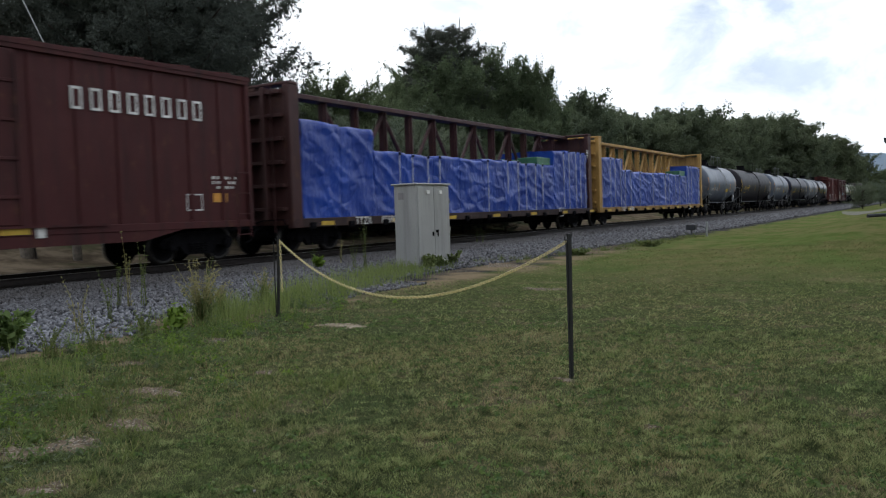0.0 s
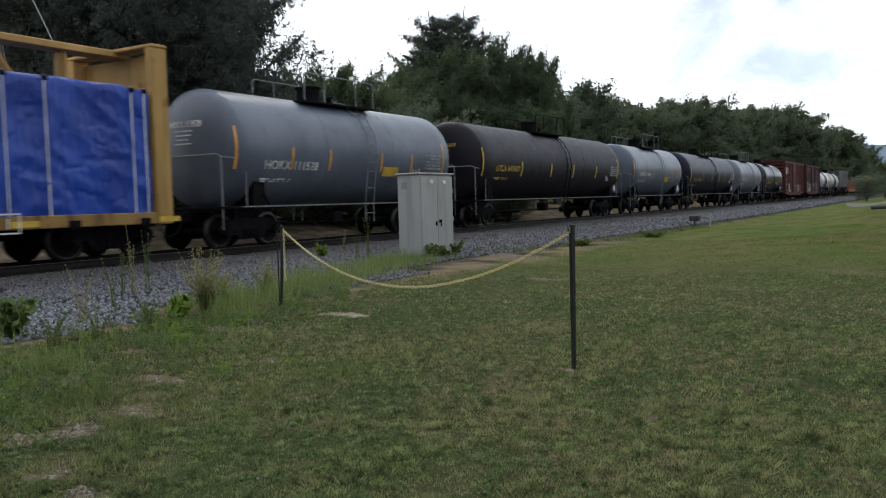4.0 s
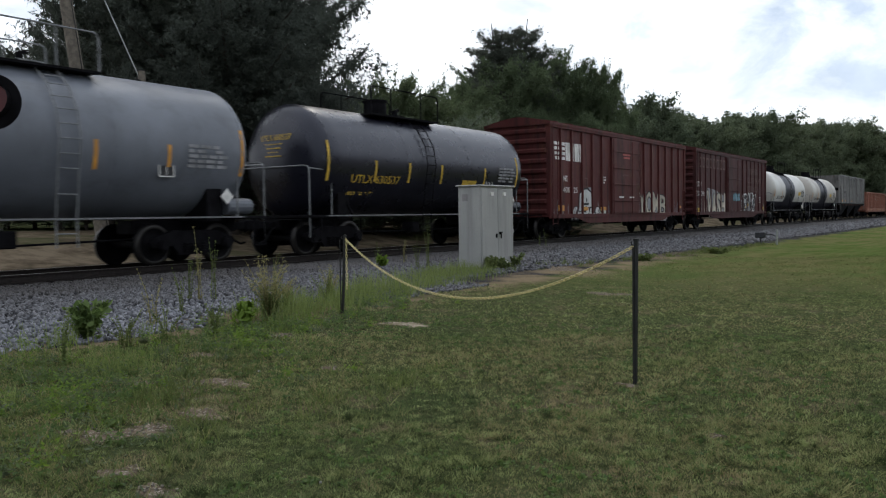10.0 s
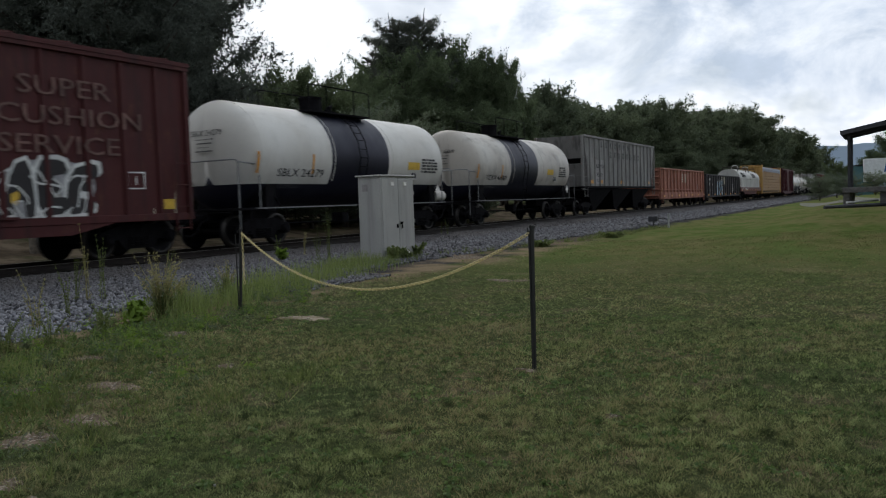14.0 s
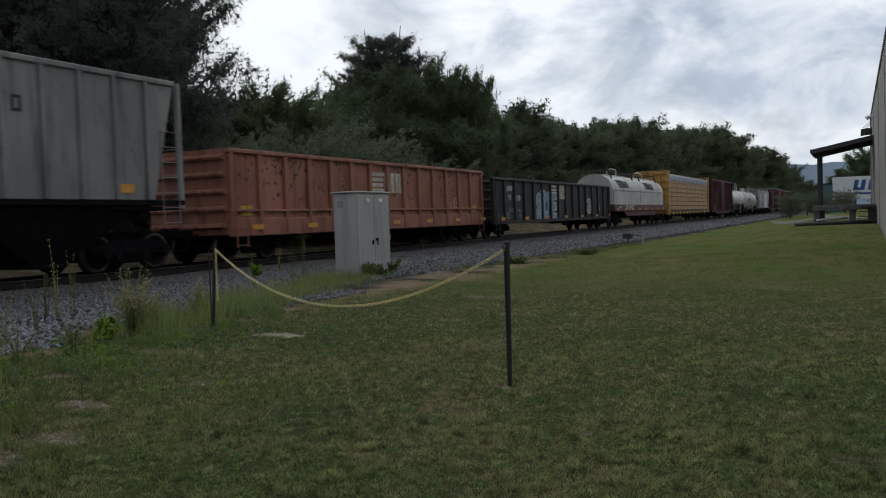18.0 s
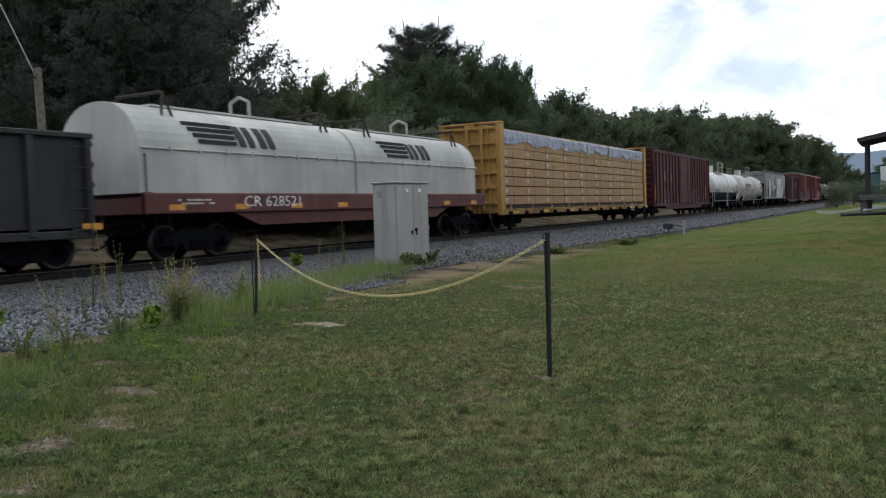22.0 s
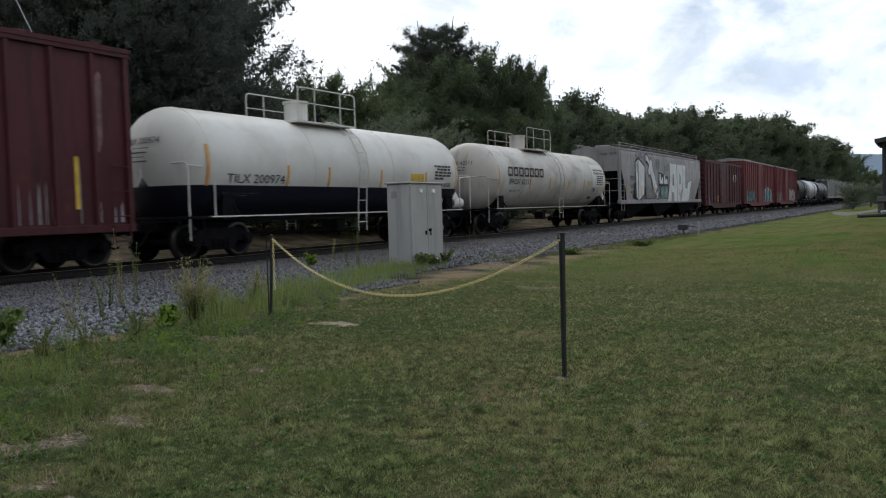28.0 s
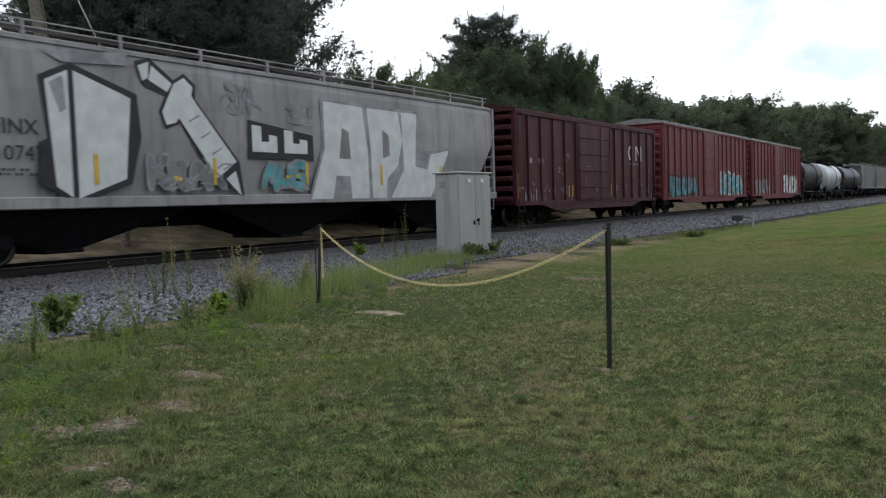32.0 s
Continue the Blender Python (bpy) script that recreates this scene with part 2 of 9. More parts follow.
RAIL_GREY = plain("railing_grey", (0.20, 0.205, 0.21), 0.55, 0.2, 0.3, 8)
RAIL = plain("rail_brown", (0.024, 0.018, 0.016), 0.6, 0.5, 0.4, 12)
RAIL_TOP = plain("rail_polished", (0.45, 0.43, 0.42), 0.28, 0.95, 0.2, 9)
TIE = plain("creosoted_tie", (0.040, 0.032, 0.027), 0.85, 0, 0.5, 9, 0.4)
CABINET = painted("cabinet_aluminium", (0.36, 0.36, 0.345), 0.02, 0.35, 0.5, fade=(0.42, 0.415, 0.395))
POST = plain("post_black", (0.012, 0.012, 0.011), 0.55, 0, 0.4, 14)
CHAIN = plain("chain_plastic_yellow", (0.66, 0.55, 0.25), 0.5, 0, 0.2, 8)
MAST = plain("mast_aluminium", (0.42, 0.43, 0.43), 0.5, 0.3, 0.2, 8)
SIGN_WHITE = plain("sign_white", (0.62, 0.62, 0.60), 0.5, 0, 0.15, 5)
SIGN_BLUE = plain("sign_blue", (0.02, 0.10, 0.42), 0.45, 0, 0.15, 5)
CONCRETE = plain("concrete", (0.30, 0.29, 0.27), 0.9, 0, 0.4, 7, 0.4)
FADED_YELLOW = plain("faded_yellow_label", (0.46, 0.39, 0.20), 0.7, 0, 0.4, 12)
PEBBLE = plain("dusty_pebble", (0.20, 0.178, 0.145), 0.95, 0, 0.5, 20, 0.4)
WORN = plain("worn_pale_paint", (0.22, 0.17, 0.165), 0.8)
DRIVE = plain("drive_gravel", (0.105, 0.104, 0.075), 0.95, 0, 0.5, 2.5, 0.5)
POLE_WOOD = plain("pole_wood", (0.17, 0.145, 0.115), 0.85, 0, 0.4, 9, 0.4)
DOCK_WOOD = plain("dock_wood_grey", (0.13, 0.125, 0.125), 0.85, 0, 0.4, 7, 0.4)
DARK_STEEL = plain("awning_steel_dark", (0.035, 0.037, 0.045), 0.6, 0, 0.4, 6)
SIDING = painted("corrugated_siding", (0.24, 0.23, 0.225), 0.03, 0.4, 0.6)
TRAILER_WHITE = plain("trailer_white", (0.62, 0.64, 0.66), 0.5, 0, 0.15, 3)
TRAILER_BLUE = plain("trailer_blue", (0.02, 0.07, 0.25), 0.5, 0, 0.15, 3)
BARK = plain("bark", (0.06, 0.048, 0.038), 0.9, 0, 0.5, 9, 0.6)
LEAF_PINE = leafy("pine_needles", (0.074, 0.088, 0.074), (0.108, 0.124, 0.102))
LEAF_OAK = leafy("broad_leaves", (0.086, 0.122, 0.068), (0.136, 0.176, 0.092))
LEAF_FAR = leafy("far_leaves", (0.086, 0.114, 0.072), (0.134, 0.165, 0.097))
LEAF_GREY = leafy("silver_leaves", (0.106, 0.140, 0.098), (0.188, 0.225, 0.156))
LEAF_RUST = leafy("rusty_brush", (0.055, 0.045, 0.025), (0.12, 0.075, 0.045))
WEED = leafy("weed_green", (0.058, 0.088, 0.026), (0.190, 0.230, 0.078))
CLOVER = leafy("clover_green", (0.062, 0.110, 0.036), (0.150, 0.215, 0.066))
WEED_DRY = leafy("weed_straw", (0.21, 0.20, 0.085), (0.38, 0.35, 0.17))
GRASS_TALL = leafy("tall_grass", (0.115, 0.169, 0.054), (0.257, 0.317, 0.115))
WEED_BLUE = leafy("weed_grey_green", (0.070, 0.100, 0.055), (0.150, 0.185, 0.110))
WEED_BRIGHT = leafy("weed_bright", (0.11, 0.19, 0.028), (0.20, 0.30, 0.05))
LUMBER = Nodes("sawn_lumber")
_g = LUMBER.noise(2.2, 6, 0.65, (8, 0.30, 9))
_c = LUMBER.mix(LUMBER.ramp(_g, 0.3, 0.7), (0.315, 0.190, 0.088), (0.500, 0.328, 0.160))
_c = LUMBER.mix(LUMBER.calc("MULTIPLY", LUMBER.piece(), 0.6), _c, (0.345, 0.200, 0.100))
_c = LUMBER.mix(LUMBER.calc("MULTIPLY", LUMBER.ramp(LUMBER.noise(1.5, 5, 0.6, (4, 0.22, 22), (5, 2, 3)), 0.55, 0.68), 0.6), _c, (0.300, 0.130, 0.070))
_c = LUMBER.mix(LUMBER.ramp(LUMBER.noise(7.0, 3, 0.5, (1, 0.7, 2.0)), 0.68, 0.74), _c, (0.10, 0.055, 0.03))
LUMBER.bump(_g, 0.3, 0.01)
LUMBER = LUMBER.done(_c, 0.8)
TARP = Nodes("blue_tarp")
_f = TARP.noise(0.9, 3, 0.5, (1, 1.4, 0.5))
_c = TARP.mix(TARP.ramp(_f, 0.3, 0.75), (0.008, 0.036, 0.245), (0.014, 0.062, 0.37))
_w = TARP.calc("ABSOLUTE", TARP.calc("SUBTRACT", TARP.noise(0.55, 2, 0.5, (1, 1.3, 2.1), (3, 1, 2)), 0.5))
_u = TARP.calc("ABSOLUTE", TARP.calc("SUBTRACT", TARP.noise(0.9, 2, 0.5, (1, 2.2, 0.9), (1, 6, 2)), 0.5))
_w = TARP.calc("ADD", TARP.ramp(_w, 0.0, 0.09), TARP.calc("MULTIPLY", TARP.ramp(_u, 0.0, 0.08), 0.7))
_v = TARP.calc("ABSOLUTE", TARP.calc("SUBTRACT", TARP.noise(1.7, 3, 0.55, (1, 3.4, 0.5), (2, 4, 1), 40), 0.5))
_w = TARP.calc("ADD", _w, TARP.calc("MULTIPLY", TARP.ramp(_v, 0.0, 0.07), 0.9))
TARP.bump(_w, 0.5, 0.03)
TARP = TARP.done(_c, 0.34, spec=0.4)
WRAP = Nodes("grey_wrap")
_f = WRAP.noise(2.6, 6, 0.65, (1, 1.6, 0.6))
_c = WRAP.mix(WRAP.ramp(_f, 0.35, 0.65), (0.17, 0.19, 0.245), (0.33, 0.36, 0.44))
_w = WRAP.calc("ABSOLUTE", WRAP.calc("SUBTRACT", WRAP.noise(2.4, 3, 0.5, (1, 1.6, 1.2)), 0.5))
WRAP.bump(WRAP.ramp(_w, 0.0, 0.10), 0.4, 0.04)
WRAP = WRAP.done(_c, 0.35)
LAMP_RED = Nodes("signal_red")
LAMP_RED.put(LAMP_RED.bsdf.inputs["Emission Color"], (1.0, 0.02, 0.015))
LAMP_RED.put(LAMP_RED.bsdf.inputs["Emission Strength"], 0.012)
LAMP_RED = LAMP_RED.done((0.055, 0.004, 0.006), 0.35)

# ground: mown lawn, gravel by the track, dirt track and litter beyond it
_n = Nodes("ground")
_x = _n.axis("X")
_edge = _n.calc("ADD", _x, _n.calc("MULTIPLY", _n.calc("SUBTRACT", _n.noise(0.55, 5), 0.5), 2.4))
_patch = _n.noise(0.42, 6, 0.62)
_fine = _n.noise(9, 6, 0.7)
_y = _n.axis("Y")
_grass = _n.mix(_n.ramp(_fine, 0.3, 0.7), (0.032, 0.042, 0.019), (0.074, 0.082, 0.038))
# lit-blade look of a grazing view put into the far lawn colour
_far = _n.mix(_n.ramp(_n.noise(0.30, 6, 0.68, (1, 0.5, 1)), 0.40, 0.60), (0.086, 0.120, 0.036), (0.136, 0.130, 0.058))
_dry = _n.mix(_fine, (0.12, 0.095, 0.058), (0.20, 0.165, 0.105))
_grass = _n.mix(_n.calc("MULTIPLY", _n.ramp(_patch, 0.54, 0.66), 0.6), _grass, _dry)
_cell = _n.t.nodes.new("ShaderNodeTexVoronoi")
_cell.inputs["Scale"].default_value = 15.0
_n.t.links.new(_n.coord, _cell.inputs["Vector"])
_grass = _n.mix(_n.calc("MULTIPLY", _n.ramp(_n.noise(1.5, 7, 0.74), 0.52, 0.62), 0.6), _grass, (0.130, 0.102, 0.070))
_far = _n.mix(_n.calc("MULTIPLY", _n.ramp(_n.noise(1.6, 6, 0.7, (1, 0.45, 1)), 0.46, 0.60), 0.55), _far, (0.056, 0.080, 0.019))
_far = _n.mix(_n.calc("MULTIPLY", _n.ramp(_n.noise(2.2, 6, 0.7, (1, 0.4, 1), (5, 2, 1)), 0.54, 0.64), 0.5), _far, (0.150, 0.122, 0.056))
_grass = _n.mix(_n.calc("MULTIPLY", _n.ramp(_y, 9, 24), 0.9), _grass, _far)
_gravel = _n.mix(_n.ramp(_cell.outputs["Distance"], 0.1, 0.62), (0.095, 0.095, 0.10), (0.022, 0.022, 0.024))
_gravel = _n.mix(_n.calc("MULTIPLY", _n.ramp(_n.noise(0.7, 4), 0.4, 0.7), 0.5), _gravel, (0.075, 0.07, 0.065))
_dirt = _n.mix(_n.ramp(_n.noise(1.2, 6, 0.65), 0.35, 0.65), (0.085, 0.066, 0.046), (0.19, 0.150, 0.105))
_dirt = _n.mix(_n.calc("MULTIPLY", _n.ramp(_n.noise(0.35, 5), 0.5, 0.62), 0.7), _dirt, (0.055, 0.065, 0.028))
_soil = _n.mix(_fine, (0.12, 0.090, 0.058), (0.24, 0.19, 0.125))
_band = _n.calc("MULTIPLY", _n.ramp(_edge, -9.9, -9.0), _n.ramp(_edge, -7.6, -8.6))
_c = _n.mix(_n.ramp(_edge, -9.1, -8.5), _gravel, _grass)
_c = _n.mix(_n.calc("MULTIPLY", _n.calc("MULTIPLY", _band, _n.ramp(_n.noise(0.8, 5), 0.36, 0.56)), _n.ramp(_y, 34, 20)), _c, _soil)
_c = _n.mix(_n.ramp(_x, -20.3, -19.3), _dirt, _c)
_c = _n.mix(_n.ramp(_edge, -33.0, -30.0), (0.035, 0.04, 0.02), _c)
_n.bump(_n.noise(14, 6, 0.75), 0.7, 0.04)
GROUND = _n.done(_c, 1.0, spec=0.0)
_n = Nodes("lawn_blades")
_y = _n.axis("Y")
_one = _n.island()
_two = _n.calc("FRACT", _n.calc("MULTIPLY", _one, 7.31))
_c = _n.mix(_one, (0.064, 0.092, 0.033), (0.310, 0.338, 0.144))
_c = _n.mix(_n.calc("MULTIPLY", _n.ramp(_n.noise(0.55, 5, 0.62, (1, 1, 1), (4, 9, 0)), 0.46, 0.60), 0.65), _c, (0.076, 0.122, 0.052))
_c = _n.mix(_n.calc("MULTIPLY", _n.ramp(_n.noise(1.3, 6, 0.66, (1, 1, 1), (8, 2, 0)), 0.56, 0.66), 0.55), _c, (0.165, 0.250, 0.078))
_straw = _n.calc("MAXIMUM", _n.ramp(_n.noise(1.5, 7, 0.74), 0.52, 0.62), _n.calc("MULTIPLY", _n.ramp(_n.noise(0.42, 7, 0.70), 0.52, 0.64), 0.8))
_c = _n.mix(_n.calc("MULTIPLY", _n.calc("MULTIPLY", _straw, _n.ramp(_two, 0.20, 0.55)), 0.82), _c, (0.300, 0.246, 0.150))
_tract = _n.ramp(_n.noise(0.34, 6, 0.68, (1, 0.6, 1), (2, 7, 0)), 0.43, 0.56)
_c = _n.mix(_n.calc("MULTIPLY", _n.calc("MULTIPLY", _tract, _n.ramp(_two, 0.25, 0.70)), 0.80), _c, (0.340, 0.280, 0.150))
# shaded gaps, then lit tips of tufts, painted into the colour as noise
_c = _n.mix(_n.calc("MULTIPLY", _n.ramp(_n.noise(9, 5, 0.74), 0.48, 0.60), 0.85), _c, (0.024, 0.038, 0.016))
_c = _n.mix(_n.calc("MULTIPLY", _n.ramp(_n.noise(8, 5, 0.7, (1, 1, 1), (3, 5, 0)), 0.53, 0.62), 0.75), _c, (0.34, 0.39, 0.17))
# same painted grazing-view brightness for the blades, faded in along Y
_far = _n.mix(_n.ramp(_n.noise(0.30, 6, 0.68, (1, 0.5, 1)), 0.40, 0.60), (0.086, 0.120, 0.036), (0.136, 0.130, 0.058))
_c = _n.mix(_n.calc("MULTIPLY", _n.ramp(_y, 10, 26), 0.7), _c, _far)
_n.done(_c, 0.85, spec=0.06)
_thin = _n.t.nodes.new("ShaderNodeBsdfTranslucent")
_n.put(_thin.inputs["Color"], _c)
_both = _n.t.nodes.new("ShaderNodeMixShader")
_n.t.links.new(_n.bsdf.outputs["BSDF"], _both.inputs[1])
_n.t.links.new(_thin.outputs["BSDF"], _both.inputs[2])
_n.t.links.new(_both.outputs["Shader"], _n.t.nodes["Material Output"].inputs["Surface"])
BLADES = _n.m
_n = Nodes("ballast_stone")
_c = _n.mix(_n.island(), (0.018, 0.018, 0.021), (0.160, 0.160, 0.174))
_near = _n.calc("MULTIPLY", _n.ramp(_n.axis("X"), -11.6, -9.9), _n.ramp(_n.axis("Y"), 11.0, 7.0))
_c = _n.mix(_n.calc("MULTIPLY", _near, 0.42), _c, _n.mix(_n.island(), (0.07, 0.074, 0.086), (0.33, 0.343, 0.385)))
_c = _n.mix(_n.calc("MULTIPLY", _n.ramp(_n.axis("X"), -12.0, -14.2), 0.72), _c, (0.075, 0.066, 0.060))
BALLAST = _n.done(_c, 0.85)

# ---- mesh tools ----


class Geo:
    """Collects vertices and faces for one mesh."""

    def __init__(self):
        self.v, self.f, self.m = [], [], []

    def add(self, verts, faces, mi=0):
        k = len(self.v)
        self.v.extend(verts)
        self.f.extend([[i + k for i in q] for q in faces])
        self.m.extend([mi] * len(faces))
        return self

    def box(self, x0, x1, y0, y1, z0, z1, c=0.0, mi=0):
        if c <= 0:
            return self.add([(x, y, z) for x in (x0, x1) for y in (y0, y1) for z in (z0, z1)],
                            [(0, 1, 3, 2), (4, 6, 7, 5), (0, 4, 5, 1), (2, 3, 7, 6), (0, 2, 6, 4), (1, 5, 7, 3)], mi)
        X, Y, Z = (x0, x1), (y0, y1), (z0, z1)
        vs, idx = [], {}
        for i in (0, 1):
            for j in (0, 1):
                for k in (0, 1):
                    sx, sy, sz = 1 - 2 * i, 1 - 2 * j, 1 - 2 * k
                    for a, p in enumerate(((X[i], Y[j] + sy * c, Z[k] + sz * c), (X[i] + sx * c, Y[j], Z[k] + sz * c), (X[i] + sx * c, Y[j] + sy * c, Z[k]))):
                        idx[i, j, k, a] = len(vs)
                        vs.append(p)
        fs = []
        for a in range(3):
            for s in (0, 1):
                q = []
                for u, w in ((0, 0), (1, 0), (1, 1), (0, 1)):
                    t = [u, w]
                    t.insert(a, s)
                    q.append(idx[(*t, a)])
                fs.append(q)
        for a in range(3):
            b, d = [r for r in range(3) if r != a]
            for u in (0, 1):
                for w in (0, 1):
                    q = []
                    for e in (0, 1):
                        t = [0, 0, 0]
                        t[a], t[b], t[d] = e, u, w
                        q += [idx[(*t, b)], idx[(*t, d)]] if e == 0 else [idx[(*t, d)], idx[(*t, b)]]
                    fs.append(q)
        for i in (0, 1):
            for j in (0, 1):
                for k in (0, 1):
                    fs.append([idx[i, j, k, a] for a in range(3)])
        return self.add(vs, fs, mi)

    def tube(self, p, q, r, n=8, r2=None, mi=0, caps=True):
        p, q = Vector(p), Vector(q)
        d = (q - p).normalized()
        a = d.orthogonal().normalized()
        b = d.cross(a)
        r2 = r if r2 is None else r2
        ring = [(math.cos(2 * math.pi * i / n), math.sin(2 * math.pi * i / n)) for i in range(n)]
        vs = [tuple(p + a * (r * c) + b * (r * s)) for c, s in ring] + [tuple(q + a * (r2 * c) + b * (r2 * s)) for c, s in ring]
        fs = [(i, (i + 1) % n, n + (i + 1) % n, n + i) for i in range(n)]
        if caps:
            fs += [tuple(range(n))[::-1], tuple(range(n, 2 * n))]
        return self.add(vs, fs, mi)

    def loop(self, pts, r, n=5):
        """A closed ring of tube through pts in the x-y plane."""
        m, k = len(pts), len(self.v)
        for i in range(m):
            p, q = Vector((*pts[i - 1], 0)), Vector((*pts[(i + 1) % m], 0))
            d = (q - p).normalized()
            o = Vector((d.y, -d.x, 0))
            for j in range(n):
                a = 2 * math.pi * j / n
                c = Vector((*pts[i], 0)) + o * (r * math.cos(a)) + Vector((0, 0, r * math.sin(a)))
                self.v.append(tuple(c))
        for i in range(m):
            for j in range(n):
                self.f.append([k + i * n + j, k + ((i + 1) % m) * n + j, k + ((i + 1) % m) * n + (j + 1) % n, k + i * n + (j + 1) % n])
                self.m.append(0)
        return self

    def line(self, pts, r, n=6, mi=0):
        for p, q in zip(pts, pts[1:]):
            self.tube(p, q, r, n, mi=mi)
        return self

    def sweep(self, loop, path, closed=False, mi=0):
        """Sections (x, z) along y: path is a list of (y, scale, dz)."""
        n = len(loop)
        vs = [(x * s, y, z * s + dz) for y, s, dz in path for x, z in loop]
        fs = [(k * n + i, k * n + (i + 1) % n, (k + 1) * n + (i + 1) % n, (k + 1) * n + i) for k in range(len(path) - 1) for i in range(n)]
        fs += [tuple(range(n))[::-1], tuple(range((len(path) - 1) * n, len(path) * n))]
        return self.add(vs, fs, mi)

    def plate(self, pts, nrm, t, mi=0):
        """A flat polygon with thickness t along nrm."""
        n = len(pts)
        d = Vector(nrm) * t
        vs = [tuple(p) for p in pts] + [tuple(Vector(p) + d) for p in pts]
        fs = [tuple(range(n))[::-1], tuple(range(n, 2 * n))] + [(i, (i + 1) % n, n + (i + 1) % n, n + i) for i in range(n)]
        return self.add(vs, fs, mi)

    def mesh(self, name, mats, smooth=False):
        me = bpy.data.meshes.new(name)
        me.from_pydata(self.v, [], self.f)
        for m in mats if isinstance(mats, (list, tuple)) else [mats]:
            me.materials.append(m)
        if any(self.m):
            me.polygons.foreach_set("material_index", self.m)
        if smooth:
            me.polygons.foreach_set("use_smooth", [len(f) <= 4 for f in self.f])
        me.update()
        bm = bmesh.new()
        bm.from_mesh(me)
        bmesh.ops.recalc_face_normals(bm, faces=bm.faces)
        bm.to_mesh(me)
        bm.free()
        return me


def part(name, geo, mats, parent, label="", smooth=False):
    me = geo if isinstance(geo, bpy.types.Mesh) else geo.mesh(name, mats, smooth)
    ob = new(name, me)
    ob.parent = parent
    return tagged(ob, label)


def thing(name, label, category, at=(0, 0, 0), turn=0.0, group="", kind=""):
    ob = new(name)
    ob.empty_display_size = 0.3
    ob.matrix_basis = pose(*at, 0, 0, turn)
    return tagged(ob, label, category, group, kind)


def solid(name, geo, mats, label, category, at=(0, 0, 0), turn=0.0, group="", kind="", smooth=False):
    ob = new(name, geo.mesh(name, mats, smooth))
    ob.matrix_basis = pose(*at, 0, 0, turn)
    return tagged(ob, label, category, group, kind)


def words(text, height, mat, thick=0.004):
    """Lettering as a mesh in the y-z plane, reading along +y, facing +x, its lower left at the origin."""
    cu = bpy.data.curves.new("lettering", "FONT")
    cu.body, cu.size, cu.extrude, cu.resolution_u = text, height * 1.38, thick / 2, 2
    ob = bpy.data.objects.new("lettering", cu)
    me = bpy.data.meshes.new_from_object(ob)
    bpy.data.objects.remove(ob)
    co = np.empty(len(me.vertices) * 3)
    me.vertices.foreach_get("co", co)
    co = co.reshape(-1, 3)
    me.vertices.foreach_set("co", np.c_[co[:, 2] + thick / 2, co[:, 0], co[:, 1]].ravel())
    me.materials.clear()
    me.materials.append(mat)
    me.update()
    return me


def lettering(text, height, mat, parent, x, y, z, stretch=1.0, name="lettering"):
    ob = part(name, words(text, height, mat), None, parent)
    ob.matrix_basis = Matrix.Translation((x, y, z)) @ Matrix.Diagonal((1, stretch, 1, 1))
    return ob


def ground_profile(x):
    return np.interp(-x, [-400, -20, 7.0, 9.2, 11.0, 14.0, 19.4, 21, 23.5, 30, 45, 400], [0, 0, 0, 0.08, 0.14, 0.22, 0.22, 0.42, 0.95, 1.05, 1.3, 2.0])


GRID = {}


def ground_z(x, y):
    """Height of the ground sheet at a point, or at arrays of points."""
    xs, ys, Z = GRID["x"], GRID["y"], GRID["z"]
    x, y = np.asarray(x, float), np.asarray(y, float)
    i, j = np.clip(np.searchsorted(xs, x) - 1, 0, len(xs) - 2), np.clip(np.searchsorted(ys, y) - 1, 0, len(ys) - 2)
    u, v = (x - xs[i]) / (xs[i + 1] - xs[i]), (y - ys[j]) / (ys[j + 1] - ys[j])
    return Z[i, j] * (1 - u) * (1 - v) + Z[i + 1, j] * u * (1 - v) + Z[i, j + 1] * (1 - u) * v + Z[i + 1, j + 1] * u * v


# ---- ground and track ----
RAIL_Z, TRACK_X = 0.42, -16.7


def spaced(lo, hi, fine_lo, fine_hi, step, grow=1.22):
    a = list(np.arange(fine_lo, fine_hi + step / 2, step))
    s = step
    while a[-1] < hi:
        s *= grow
        a.append(min(hi, a[-1] + s))
    s = step
    while a[0] > lo:
        s *= grow
        a.insert(0, max(lo, a[0] - s))
    return np.array(a)


def build_ground():
    xs, ys = spaced(-2500, 2500, -34, 10, 0.4), spaced(-400, 4500, 0, 40, 0.4)
    X, Y = np.meshgrid(xs, ys, indexing="ij")
    rough = np.array([[noise.noise((x * 0.5, y * 0.5, 0)) * 0.025 + noise.noise((x * 1.7, y * 1.7, 5)) * 0.012 for y in ys] for x in xs])
    ease = lambda q: np.clip(q, 0, 1) ** 2 * (3 - 2 * np.clip(q, 0, 1))
    Z = ground_profile(X) + rough + 0.58 * ease((X + 6.0) / 4.0) * ease((Y - 20.0) / 22.0)
    GRID.update(x=xs, y=ys, z=Z)
    v = np.stack([X, Y, Z], -1).reshape(-1, 3)
    nx, ny = len(xs), len(ys)
    i = (np.arange(nx - 1)[:, None] * ny + np.arange(ny - 1)[None]).ravel()
    f = np.stack([i, i + ny, i + ny + 1, i + 1], -1)
    me = bpy.data.meshes.new("ground")
    me.from_pydata(v.tolist(), [], f.tolist())
    me.polygons.foreach_set("use_smooth", [True] * len(f))
    me.materials.append(GROUND)
    tagged(new("ground", me), "mown lawn running into gravel and dirt beside the track", "ground", kind="structure")


build_ground()


